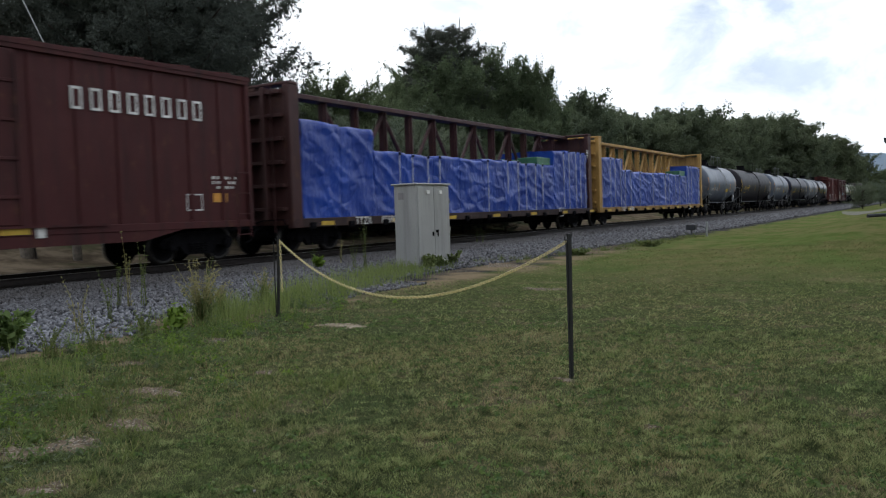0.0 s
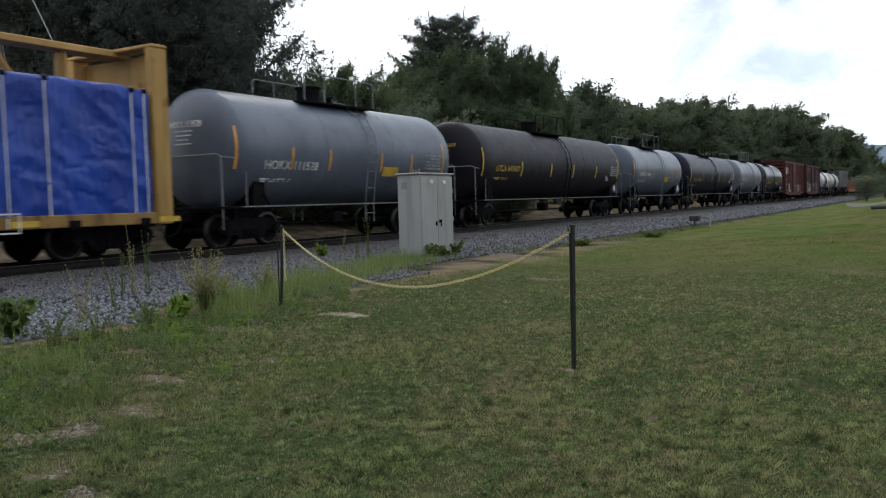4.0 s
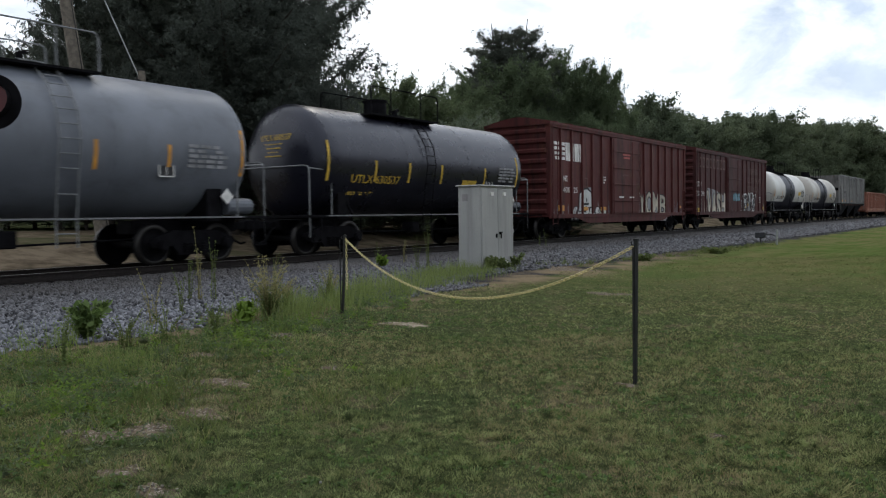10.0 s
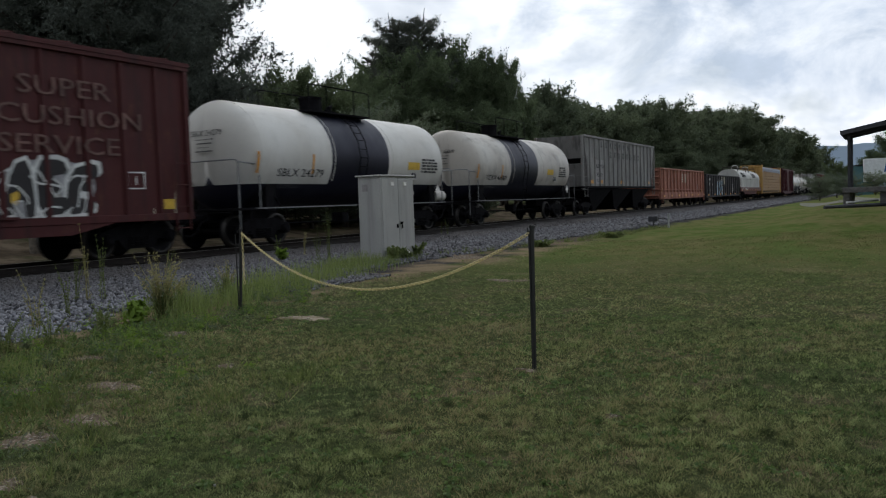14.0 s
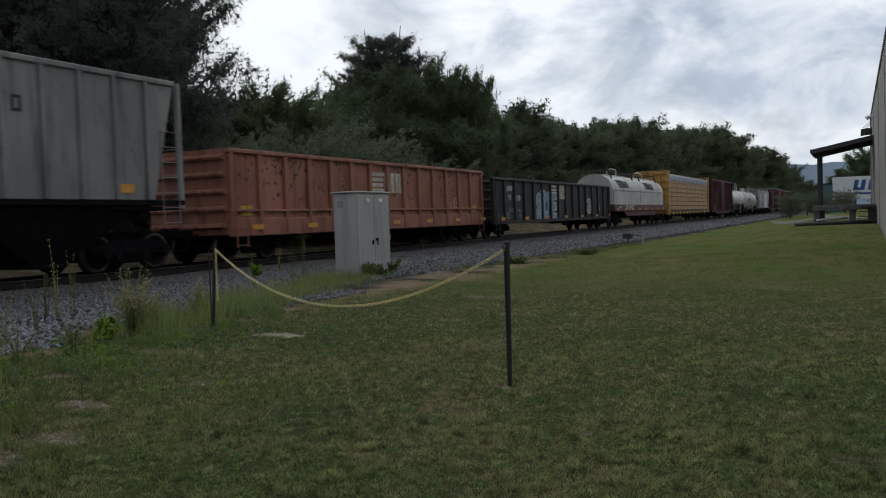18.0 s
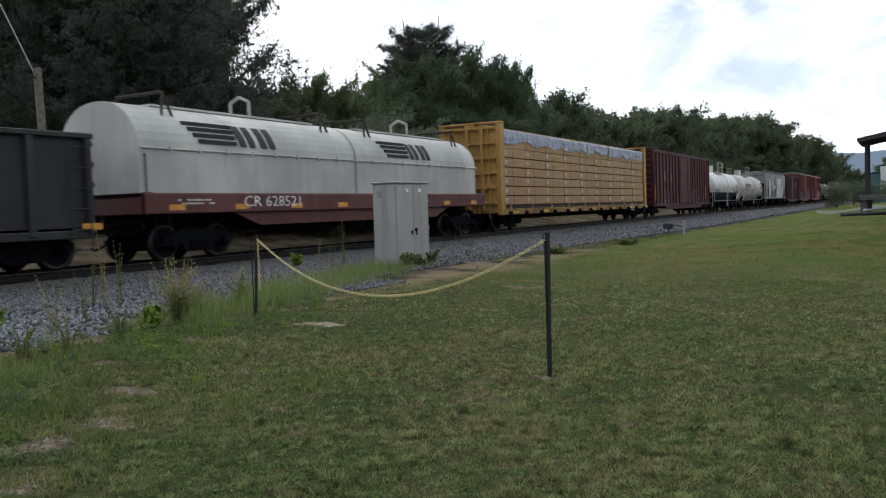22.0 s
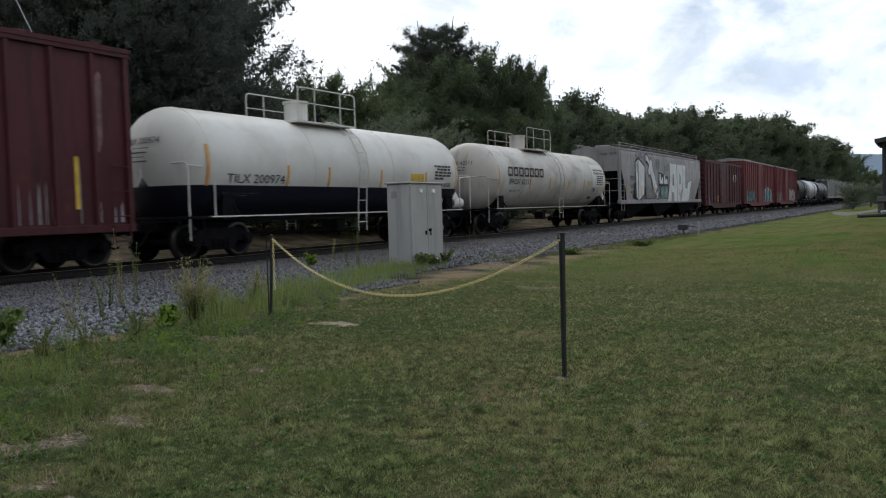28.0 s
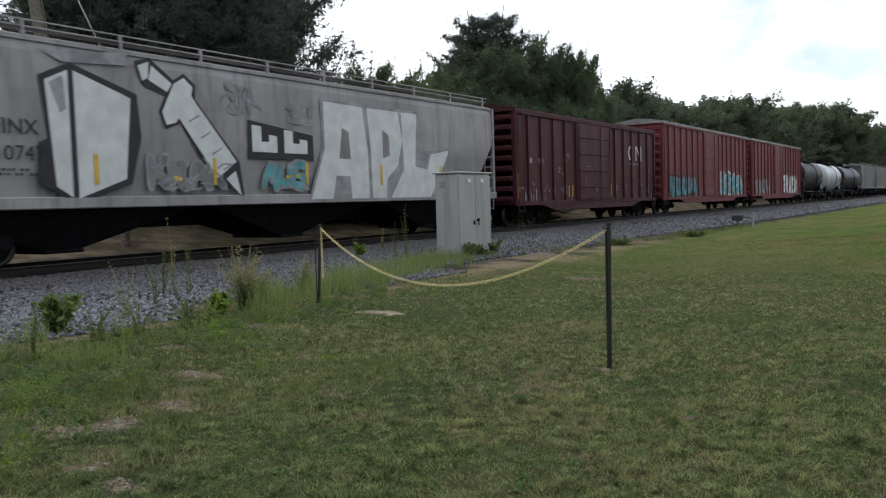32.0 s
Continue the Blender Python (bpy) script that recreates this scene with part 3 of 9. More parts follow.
def build_track():
    track = thing("railway_track", "single railway track with worn steel rails on wooden ties", "track", (TRACK_X, 0, 0), kind="structure")
    for s in (-1, 1):
        g = Geo()
        prof = [(-0.07, -0.17), (0.07, -0.17), (0.07, -0.155), (0.012, -0.13), (0.012, -0.045), (0.036, -0.03), (0.036, -0.004), (-0.036, -0.004), (-0.036, -0.03), (-0.012, -0.045), (-0.012, -0.13), (-0.07, -0.155)]
        g.sweep([(x + s * 0.755, z) for x, z in prof], [(y, 1, RAIL_Z) for y in (-120, 900)])
        rail = part("rail", g, RAIL, track)
        part("rail_head", Geo().box(s * 0.755 - 0.033, s * 0.755 + 0.033, -120, 900, RAIL_Z - 0.004, RAIL_Z), RAIL_TOP, rail, "polished running surface")
    tie = Geo().box(-1.3, 1.3, -0.115, 0.115, RAIL_Z - 0.35, RAIL_Z - 0.17, 0.012).mesh("tie", TIE)
    rnd = random.Random(3)
    for k in range(230):
        ob = part("tie", tie, None, track)
        ob.matrix_basis = pose(rnd.uniform(-0.04, 0.04), -4 + k * 0.53, rnd.uniform(-0.012, 0.004), 0, 0, rnd.uniform(-1, 1))


build_track()

# ---- the train ----
# car space: y along the train from the rear coupler, x towards the lawn, z up from the rail
SPEED, BRAKE = 13.202, -0.04946
CARS, TURNING = [], []


def place_car(name, label, category, a, b):
    car = thing(name, label, category, (TRACK_X, a, RAIL_Z), group="cars of the freight train")
    CARS.append((car, a))
    return car, b - a


SHARED = {}


def shared(key, make):
    if key not in SHARED:
        SHARED[key] = make()
    return SHARED[key]


def wheel_mesh(side):
    g = Geo()
    prof = [(0.0, 0.07), (0.10, 0.07), (0.12, 0.03), (0.34, 0.02), (0.37, 0.06), (0.455, 0.06), (0.46, -0.03), (0.49, -0.055), (0.485, -0.075), (0.37, -0.075), (0.34, -0.03), (0.1, -0.03), (0.0, -0.03)]
    n = 24
    vs = [(side * x, r * math.cos(2 * math.pi * i / n), r * math.sin(2 * math.pi * i / n)) for r, x in prof for i in range(n)]
    fs = [(k * n + i, k * n + (i + 1) % n, (k + 1) * n + (i + 1) % n, (k + 1) * n + i) for k in range(len(prof) - 1) for i in range(n)]
    g.add(vs, fs)
    g.m = [1 if 4 * n <= k < 6 * n else 0 for k in range(len(fs))]
    return g.mesh("wheel", [WHEEL, TREAD], True)


def side_frame_mesh():
    g = Geo()
    top = [(-1.18, 0.52), (-1.12, 0.60), (-0.55, 0.78), (0.55, 0.78), (1.12, 0.60), (1.18, 0.52), (1.12, 0.40), (0.92, 0.40), (0.60, 0.44), (0.42, 0.22), (-0.42, 0.22), (-0.60, 0.44), (-0.92, 0.40), (-1.12, 0.40)]
    g.plate([(0.0, y, z) for y, z in top], (1, 0, 0), 0.14)
    for y in (-0.9, 0.9):
        g.tube((0.02, y, 0.46), (0.24, y, 0.46), 0.14, 14)
        g.tube((0.24, y, 0.46), (0.28, y, 0.46), 0.10, 10)
    for y in (-0.24, -0.08, 0.08, 0.24):
        for k in range(4):
            g.tube((0.12, y, 0.28 + k * 0.06), (0.12, y, 0.315 + k * 0.06), 0.085, 8)
    return g.mesh("side_frame", UNDER)


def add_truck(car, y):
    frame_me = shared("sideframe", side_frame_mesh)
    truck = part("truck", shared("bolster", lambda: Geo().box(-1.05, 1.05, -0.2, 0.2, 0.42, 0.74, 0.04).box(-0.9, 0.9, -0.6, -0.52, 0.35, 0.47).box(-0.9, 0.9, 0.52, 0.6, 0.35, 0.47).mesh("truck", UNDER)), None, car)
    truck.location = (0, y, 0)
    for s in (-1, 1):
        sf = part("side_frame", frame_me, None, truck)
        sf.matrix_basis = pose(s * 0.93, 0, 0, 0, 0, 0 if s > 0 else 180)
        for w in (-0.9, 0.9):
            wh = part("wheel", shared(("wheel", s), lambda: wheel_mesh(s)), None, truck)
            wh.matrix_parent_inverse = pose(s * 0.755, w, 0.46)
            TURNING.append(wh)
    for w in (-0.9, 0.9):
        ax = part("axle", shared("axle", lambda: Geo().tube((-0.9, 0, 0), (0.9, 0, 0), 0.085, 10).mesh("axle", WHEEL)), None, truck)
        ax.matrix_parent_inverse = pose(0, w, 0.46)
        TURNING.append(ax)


def running_gear(car, L, inset=1.9, shift=0.0):
    """Trucks, couplers, air hoses and the centre sill."""
    add_truck(car, inset + 0.35 + shift)
    add_truck(car, L - inset - 0.35 + shift)
    for y, s in ((0, 1), (L, -1)):
        cp = part("coupler", shared("coupler", lambda: Geo().box(-0.09, 0.09, 0.10, 1.0, 0.74, 0.94, 0.02).box(-0.17, 0.17, -0.02, 0.26, 0.70, 1.0, 0.05).tube((0.12, 0.06, 0.66), (0.12, 0.06, 1.02), 0.05, 8).mesh("coupler", UNDER)), None, car)
        cp.matrix_basis = pose(0, y, 0, 0, 0, 0 if s > 0 else 180)
        hose = part("air_hose", shared("hose", lambda: Geo().line([(0.32, 0.75, 0.82), (0.34, 0.45, 0.72), (0.34, 0.25, 0.45), (0.30, 0.05, 0.36), (0.2, -0.02, 0.40)], 0.028, 6).mesh("air_hose", UNDER)), None, car)
        hose.matrix_basis = pose(0, y, 0, 0, 0, 0 if s > 0 else 180)
        lever = part("cut_lever", shared("lever", lambda: Geo().line([(0.1, 0.5, 0.85), (0.5, 0.62, 0.98), (1.25, 0.62, 0.98), (1.38, 0.55, 0.78)], 0.016, 5).mesh("cut_lever", UNDER)), None, car)
        lever.matrix_basis = pose(0, y, 0, 0, 0, 0 if s > 0 else 180)


def brake_gear(car, y, side=0.9):
    g = Geo().tube((side, y - 0.5, 0.72), (side, y + 0.4, 0.72), 0.18, 12).box(side - 0.2, side + 0.1, y + 0.9, y + 1.25, 0.55, 0.85, 0.03)
    g.line([(0.3, y - 2.2, 0.62), (side, y - 0.5, 0.62), (side, y + 1.6, 0.62), (0.3, y + 3.2, 0.6)], 0.02, 5)
    part("brake_gear", g, UNDER, car)


def ladder_at(car, x, y0, y1, z0, z1, n, mat, name="ladder", r=0.014):
    """Two stiles and separate rungs."""
    lad = part(name, Geo().tube((x, y0, z0 - 0.06), (x, y0, z1 + 0.06), r * 1.3, 5).tube((x, y1, z0 - 0.06), (x, y1, z1 + 0.06), r * 1.3, 5), mat, car)
    w = round(y1 - y0, 3)
    rung = shared(("rung", w, mat.name, r), lambda: Geo().tube((0, 0, 0), (0, w, 0), r, 5).mesh("rung", mat))
    for k in range(n):
        part("rung", rung, None, lad).location = (x, y0, z0 + (z1 - z0) * k / (n - 1))


def bars(g, x, y, z, w, h, rows, seed, fill=0.8, run=1.0):
    """Illegible stencil lines: short plain bars."""
    rnd = random.Random(seed)
    for r in range(rows):
        yy, zz = y, z - r * h * 1.7
        while yy < y + w * rnd.uniform(0.7, 1.0):
            q = rnd.uniform(0.5, 1.5) * h * run
            if rnd.random() < fill:
                g.box(x, x + 0.004, yy, min(yy + q, y + w), zz, zz + h)
            yy += q + h * 0.8
    return g


def blocks(car, x, y, z, n, w, h, gap, t, seed, mat):
    """A big painted name as a row of plain upright shapes, one part each."""
    rnd = random.Random(seed)
    for k in range(n):
        y0, s = y + k * (w + gap), w * t
        pts = [(0, 0), (w, 0), (w, h), (0, h), (0, s * 1.02), (s, s * 1.02), (s, h - s), (w - s, h - s), (w - s, s), (0, s)]
        part("painted_shape", Geo().plate([(x, y0 + u, z + v) for u, v in pts], (1, 0, 0), 0.004), mat, car)


def blob(g, x, y, z, w, h, seed, t=0.004, n=22):
    rnd = random.Random(seed)
    ph = [rnd.uniform(0, 6.28) for _ in range(3)]
    pts = []
    for i in range(n):
        a = 2 * math.pi * i / n
        r = 1 + 0.16 * math.sin(2 * a + ph[0]) + 0.12 * math.sin(3 * a + ph[1]) + 0.07 * math.sin(5 * a + ph[2])
        c, s = math.cos(a), math.sin(a)
        k = r / max(abs(c), abs(s)) ** 0.6
        pts.append((x, y + c * k * w / 2.3, z + s * k * h / 2.3))
    return g.plate(pts, (1, 0, 0), t)


SPRAY = (
    ((0, 0), (1, 0.05), (1.05, 1), (0.66, 0.94), (0.68, 0.36), (0.36, 0.32), (0.38, 1.04), (-0.05, 0.96)),
    ((-0.05, 0), (0.32, 0.04), (0.38, 0.3), (0.64, 0.28), (0.68, -0.05), (1.08, 0), (0.78, 1.02), (0.26, 0.96)),
    ((0, 0), (0.9, -0.04), (1.02, 0.55), (0.42, 0.66), (0.42, 0.78), (1, 0.74), (1.06, 1.02), (0.1, 1.06), (-0.04, 0.46), (0.56, 0.36), (0.56, 0.26), (0.04, 0.3)),
    ((0, -0.05), (0.34, 0), (0.36, 0.34), (0.62, -0.04), (1.1, 0.02), (0.66, 0.5), (1.02, 0.98), (0.62, 1.05), (0.36, 0.68), (0.34, 1), (-0.04, 1.04)),
    ((0.02, 0.02), (0.96, 0), (1.0, 0.3), (0.5, 0.34), (0.9, 0.56), (0.5, 0.7), (1.06, 0.78), (0.94, 1.1), (0.02, 0.98)))


def graffiti(car, x, y, z, w, h, n, fill, outline, seed, name="graffiti"):
    """Sprayed angular shapes: dark outline shapes, pale fills, strokes over them."""
    rnd = random.Random(seed)
    for k in range(n):
        yy, hh, ww = y + w * (k + 0.5) / n, h * rnd.uniform(0.85, 1.12), w / n * rnd.uniform(0.95, 1.15)
        zz = z + h / 2 + rnd.uniform(-0.06, 0.06) * h
        lean, turn = rnd.uniform(-0.18, 0.18), rnd.choice((1, -1))
        base = [((u - 0.5) * turn + rnd.uniform(-0.05, 0.05), v - 0.5 + rnd.uniform(-0.05, 0.05)) for u, v in rnd.choice(SPRAY)]
        base = [(p[0] * f + q[0] * (1 - f), p[1] * f + q[1] * (1 - f)) for p, q in zip(base, base[1:] + base[:1]) for f in (0.78, 0.22)]
        lift = 0.0007 * k
        o = None
        for grow, dx, mt in ((1.16, 0.0, outline), (0.95, 0.006, fill)):
            pts = [(x + dx + lift, yy + (u + lean * v) * ww * grow, zz + v * hh * (grow if grow < 1 else 1.1)) for u, v in base]
            if o is None:
                o = part(name, Geo().plate(pts, (1, 0, 0), 0.003), mt, car, "sprayed outline shape")
            else:
                part("spray_fill", Geo().plate(pts, (1, 0, 0), 0.003), mt, o, "sprayed pale shape")
        if rnd.random() < 0.6:
            part("spray_accent", blob(Geo(), x + 0.0125, yy + rnd.uniform(-0.3, 0.3) * ww, zz + rnd.uniform(-0.35, 0.1) * hh, ww * rnd.uniform(0.2, 0.5), hh * rnd.uniform(0.1, 0.25), rnd.randint(0, 9999), 0.002, 12), rnd.choice((GRAFF_GREY, YELLOW_PAINT, GRAFF_CREAM, outline)), o, "patch of another spray colour")
        run = min(0.16, 0.13 * h)
        for _ in range(4):
            y0, z0 = yy + rnd.uniform(-0.45, 0.45) * ww, zz + rnd.uniform(-0.45, 0.35) * hh
            q, a = [(y0, z0)], rnd.uniform(0, 6.28)
            for _ in range(5):
                a += rnd.uniform(-0.7, 0.7)
                q.append((q[-1][0] + run * math.cos(a), min(max(q[-1][1] + run * math.sin(a), z), z + h)))
            left_, right_ = [], []
            for i, (p0, p1) in enumerate(q):
                e, f = q[max(0, i - 1)], q[min(len(q) - 1, i + 1)]
                d = Vector((f[0] - e[0], f[1] - e[1]))
                d = d.normalized() * 0.02 if d.length > 1e-6 else Vector((0.02, 0))
                left_.append((x + 0.016, p0 - d.y, p1 + d.x))
                right_.append((x + 0.016, p0 + d.y, p1 - d.x))
            vs = left_ + right_
            m = len(q)
            part("spray_stroke", Geo().add(vs, [(i, i + 1, m + i + 1, m + i) for i in range(m - 1)]), outline, o)


def letter_mesh(ch, grow, mat):
    """One sprayed block letter, 1 high, swollen by grow, in the y-z plane."""
    cu = bpy.data.curves.new("letter", "FONT")
    cu.body, cu.size, cu.extrude, cu.offset, cu.resolution_u = ch, 1.38, 0.0015, grow, 2
    ob = bpy.data.objects.new("letter", cu)
    me = bpy.data.meshes.new_from_object(ob)
    bpy.data.objects.remove(ob)
    co = np.empty(len(me.vertices) * 3)
    me.vertices.foreach_get("co", co)
    co = co.reshape(-1, 3)
    me.vertices.foreach_set("co", np.c_[co[:, 2] + 0.0015, co[:, 0], co[:, 1]].ravel())
    me.materials.clear()
    me.materials.append(mat)
    me.update()
    return me, co[:, 0].min(), co[:, 0].max()


def tag_letters(car, text, x, y, z, w, h, fill, outline, seed, rim=0.075, body=0.05):
    """Sprayed block letters: an outline shape behind a filled shape for each letter."""
    rnd = random.Random(seed)
    step = w / len(text)
    for k, ch in enumerate(text):
        me, lo, hi = letter_mesh(ch, body, fill)
        back = letter_mesh(ch, body + rim, outline)[0]
        hh, lean = h * rnd.uniform(0.92, 1.05), rnd.uniform(-0.10, 0.12)
        m = Matrix(((1, 0, 0, x + 0.0008 * k), (0, step * 1.02 / (hi - lo), lean, y + k * step), (0, 0, hh, z + rnd.uniform(-0.03, 0.05) * h), (0, 0, 0, 1))) @ Matrix.Translation((0, -lo, 0))
        o = part("graffiti", back, None, car, "sprayed letter outline")
        o.matrix_basis = m
        f = part("spray_fill", me, None, o, "sprayed letter")
        f.matrix_basis = Matrix.Translation((0.006, 0, 0))


def roof_loop(hw, eave, peak):
    return [(-hw, eave - 0.10), (hw, eave - 0.10), (hw, eave), (hw * 0.5, eave + (peak - eave) * 0.62), (0, peak), (-hw * 0.5, eave + (peak - eave) * 0.62), (-hw, eave)]


def boxcar(label, a, b, y0, y1, mat, ribs, door, eave=4.68, peak=4.95, sill=0.90, end_mat=None, roof_mat=None, corrugated=9, drop=0.28, rib_out=0.055):
    """y0, y1: the body's ends in car space; door: (y, width)."""
    car, L = place_car("boxcar", label, "boxcar", a, b)
    end_mat, roof_mat = end_mat or mat, roof_mat or mat
    hw = 1.42
    body = part("body", Geo().box(-hw, hw, y0 + 0.06, y1 - 0.06, sill, eave - 0.04), mat, car)
    part("roof", Geo().sweep(roof_loop(1.53, eave, peak), [(y0 - 0.02, 1, 0), (y1 + 0.02, 1, 0)]), roof_mat, car)
    for k in range(12):
        y = y0 + (y1 - y0) * (k + 0.5) / 12
        part("roof_rib", shared(("roofrib", eave, peak, roof_mat.name), lambda: Geo().sweep([(-1.50, eave + 0.01), (0, peak + 0.01), (1.50, eave + 0.01), (1.50, eave + 0.045), (0, peak + 0.05), (-1.50, eave + 0.045)], [(-0.05, 1, 0), (0.05, 1, 0)]).mesh("roof_rib", roof_mat)), None, car).location = (0, y, 0)
    for s in (-1, 1):
        gs = Geo().box(min(s * hw, s * 1.50), max(s * hw, s * 1.50), y0, y1, sill - 0.05, sill + 0.12, 0.01)
        ya, yb = y0 + (y1 - y0) * 0.22, y1 - (y1 - y0) * 0.22
        gs.plate([(s * 1.46, ya - 1.2, sill - 0.04), (s * 1.46, ya, sill - drop), (s * 1.46, yb, sill - drop), (s * 1.46, yb + 1.2, sill - 0.04)], (s, 0, 0), 0.02)
        part("side_sill", gs, mat, car)
        part("top_chord", Geo().box(min(s * hw, s * 1.51), max(s * hw, s * 1.51), y0, y1, eave - 0.20, eave - 0.06, 0.01), mat, car)
        for y in (y0 + 0.02, y1 - 0.16):
            part("corner_post", Geo().box(min(s * (hw - .1), s * 1.50), max(s * (hw - .1), s * 1.50), y, y + 0.14, sill, eave - 0.1, 0.015), mat, car)
        ym, dw = door
        dg = Geo().box(min(s * hw, s * 1.515), max(s * hw, s * 1.515), ym - dw / 2, ym + dw / 2, sill + 0.16, eave - 0.22, 0.015)
        d = part("door", dg, mat, car)
        x = s * 1.515
        for z in (0.16, 0.38, 0.6, 0.82):
            zz = sill + 0.16 + (eave - sill - 0.38) * z
            part("door_bar", Geo().box(min(x, x + s * 0.035), max(x, x + s * 0.035), ym - dw / 2 + 0.05, ym + dw / 2 - 0.05, zz - 0.035, zz + 0.035, 0.01), mat, d)
        for yy in (ym - dw / 2 + 0.06, ym + dw * 0.18, ym + dw / 2 - 0.06):
            part("lock_rod", Geo().tube((x + s * 0.05, yy, sill + 0.1), (x + s * 0.05, yy, eave - 0.3), 0.02, 6), mat, d)
        part("door_track", Geo().box(min(s * hw, s * 1.56), max(s * hw, s * 1.56), ym - dw * 0.55, ym + dw * 1.1, sill + 0.10, sill + 0.15), mat, car)
        rib = shared(("rib", mat.name, eave, sill, s, rib_out), lambda: Geo().plate([(s * hw, -0.075, sill + 0.1), (s * hw, 0.075, sill + 0.1), (s * hw, 0.075, eave - 0.2), (s * hw, -0.075, eave - 0.2)], (s, 0, 0), 0.02).plate([(s * (hw + 0.02), -0.045, sill + 0.1), (s * (hw + 0.02), 0.045, sill + 0.1), (s * (hw + 0.02), 0.045, eave - 0.2), (s * (hw + 0.02), -0.045, eave - 0.2)], (s, 0, 0), rib_out).mesh("rib", mat))
        n = ribs
        for k in range(1, n):
            y = y0 + (y1 - y0) * k / n
            if abs(y - ym) > dw / 2 + 0.1:
                part("rib", rib, None, car).location = (0, y, 0)
        for yl in (y0 + 0.16, y1 - 0.62):
            ladder_at(car, s * 1.53, yl, yl + 0.44, sill - 0.25, sill + (eave - sill) * (0.95 if yl < y0 + 1 else 0.35), 9 if yl < y0 + 1 else 4, mat, "ladder")
    for y, s in ((y0 + 0.06, -1), (y1 - 0.06, 1)):
        eg = Geo()
        nz = corrugated
        zz, dd = [], []
        for k in range(nz):
            z0, hz = sill + 0.1 + (eave - sill - 0.15) * k / nz, (eave - sill - 0.15) / nz
            zz += [z0, z0 + hz * 0.16, z0 + hz * 0.42, z0 + hz * 0.58]
            dd += [0.0, 0.075, 0.075, 0.0]
        zz.append(eave - 0.05)
        dd.append(0.0)
        n = len(zz)
        vs = [(x, y + s * d * (abs(x) < 1.3), z) for x in (-1.36, -1.26, 1.26, 1.36) for z, d in zip(zz, dd)]
        eg.add(vs, [(c_ * n + k, (c_ + 1) * n + k, (c_ + 1) * n + k + 1, c_ * n + k + 1) for c_ in range(3) for k in range(n - 1)])
        part("end_wall", eg, end_mat, car)
        part("gable", Geo().plate([(-1.5, y, eave - 0.06), (1.5, y, eave - 0.06), (0, y, peak - 0.03)], (0, s, 0), 0.04), end_mat, car)
    running_gear(car, L, inset=2.0)
    brake_gear(car, L / 2 - 1)
    part("centre_sill", Geo().box(-0.35, 0.35, 0.9, L - 0.9, 0.66, 0.92).box(-1.2, 1.2, L * .33, L * .33 + .3, .7, .9).box(-1.2, 1.2, L * .66, L * .66 + .3, .7, .9), UNDER, car)
    return car, L


def tank_shell(g, y0, y1, zc, r, n=40, head=0.55, top_mi=0, low_mi=0, low=-9.0, bands=()):
    """A cylinder along y with domed heads; faces below z low, and in bands, take other materials."""
    ys = []
    for k in range(9):
        a = math.pi / 2 * k / 8
        ys.append((y0 + head * (1 - math.sin(a)), r * math.cos(a) if k < 8 else 0.02))
    ys = ys[::-1]
    mid = [y0 + head + (y1 - y0 - 2 * head) * k / 24 for k in range(1, 24)]
    cuts = sorted(set(mid + [c for bnd in bands for c in bnd[:2]]))
    prof = ys + [(y, r) for y in cuts] + [(y0 + y1 - y, q) for y, q in ys[::-1]]
    split = low > -5
    cut = round(n * math.acos((low - zc) / r) / (2 * math.pi)) if split else 0

    def angle(i, q):
        """Ring angles, with one vertex line kept at the height of the colour break."""
        if not split:
            return 2 * math.pi * i / n
        a = math.acos(max(-1.0, min(1.0, (low - zc) / q)))
        if i <= cut:
            return a * i / cut
        if i >= n - cut:
            return 2 * math.pi - a * (n - i) / cut
        return a + (2 * math.pi - 2 * a) * (i - cut) / (n - 2 * cut)

    vs = [(q * math.sin(angle(i, q)), y, zc + q * math.cos(angle(i, q))) for y, q in prof for i in range(n)]
    k0 = len(g.v)
    g.v.extend(vs)
    for k in range(len(prof) - 1):
        ymid = (prof[k][0] + prof[k + 1][0]) / 2
        for i in range(n):
            below = split and cut <= i < n - cut
            mi = low_mi if below else top_mi
            for b0, b1, bm_ in bands:
                if b0 <= ymid <= b1 and not below:
                    mi = bm_
            g.f.append([k0 + k * n + i, k0 + k * n + (i + 1) % n, k0 + (k + 1) * n + (i + 1) % n, k0 + (k + 1) * n + i])
            g.m.append(mi)
    return g


def on_shell(zc, r, ang, dr=0.006):
    """x, z of a point on the shell, ang degrees up from level."""
    a = radians(ang)
    return (r + dr) * math.cos(a), zc + (r + dr) * math.sin(a)


def shell_patch(g, zc, r, ya, yb, a0, a1, dr=0.006, n=4):
    """A thin curved label or stripe on the shell's lawn side."""
    vs = []
    for k in range(n + 1):
        a = a0 + (a1 - a0) * k / n
        for d in (0.0, dr):
            x, z = on_shell(zc, r, a, d)
            vs += [(x, ya, z), (x, yb, z)]
    fs = []
    for k in range(n):
        o, p = 4 * k, 4 * k + 4
        fs += [(o + 2, o + 3, p + 3, p + 2), (o, p, p + 2, o + 2), (o + 1, o + 3, p + 3, p + 1)]
    fs += [(0, 1, 3, 2), (4 * n, 4 * n + 2, 4 * n + 3, 4 * n + 1)]
    return g.add(vs, fs)


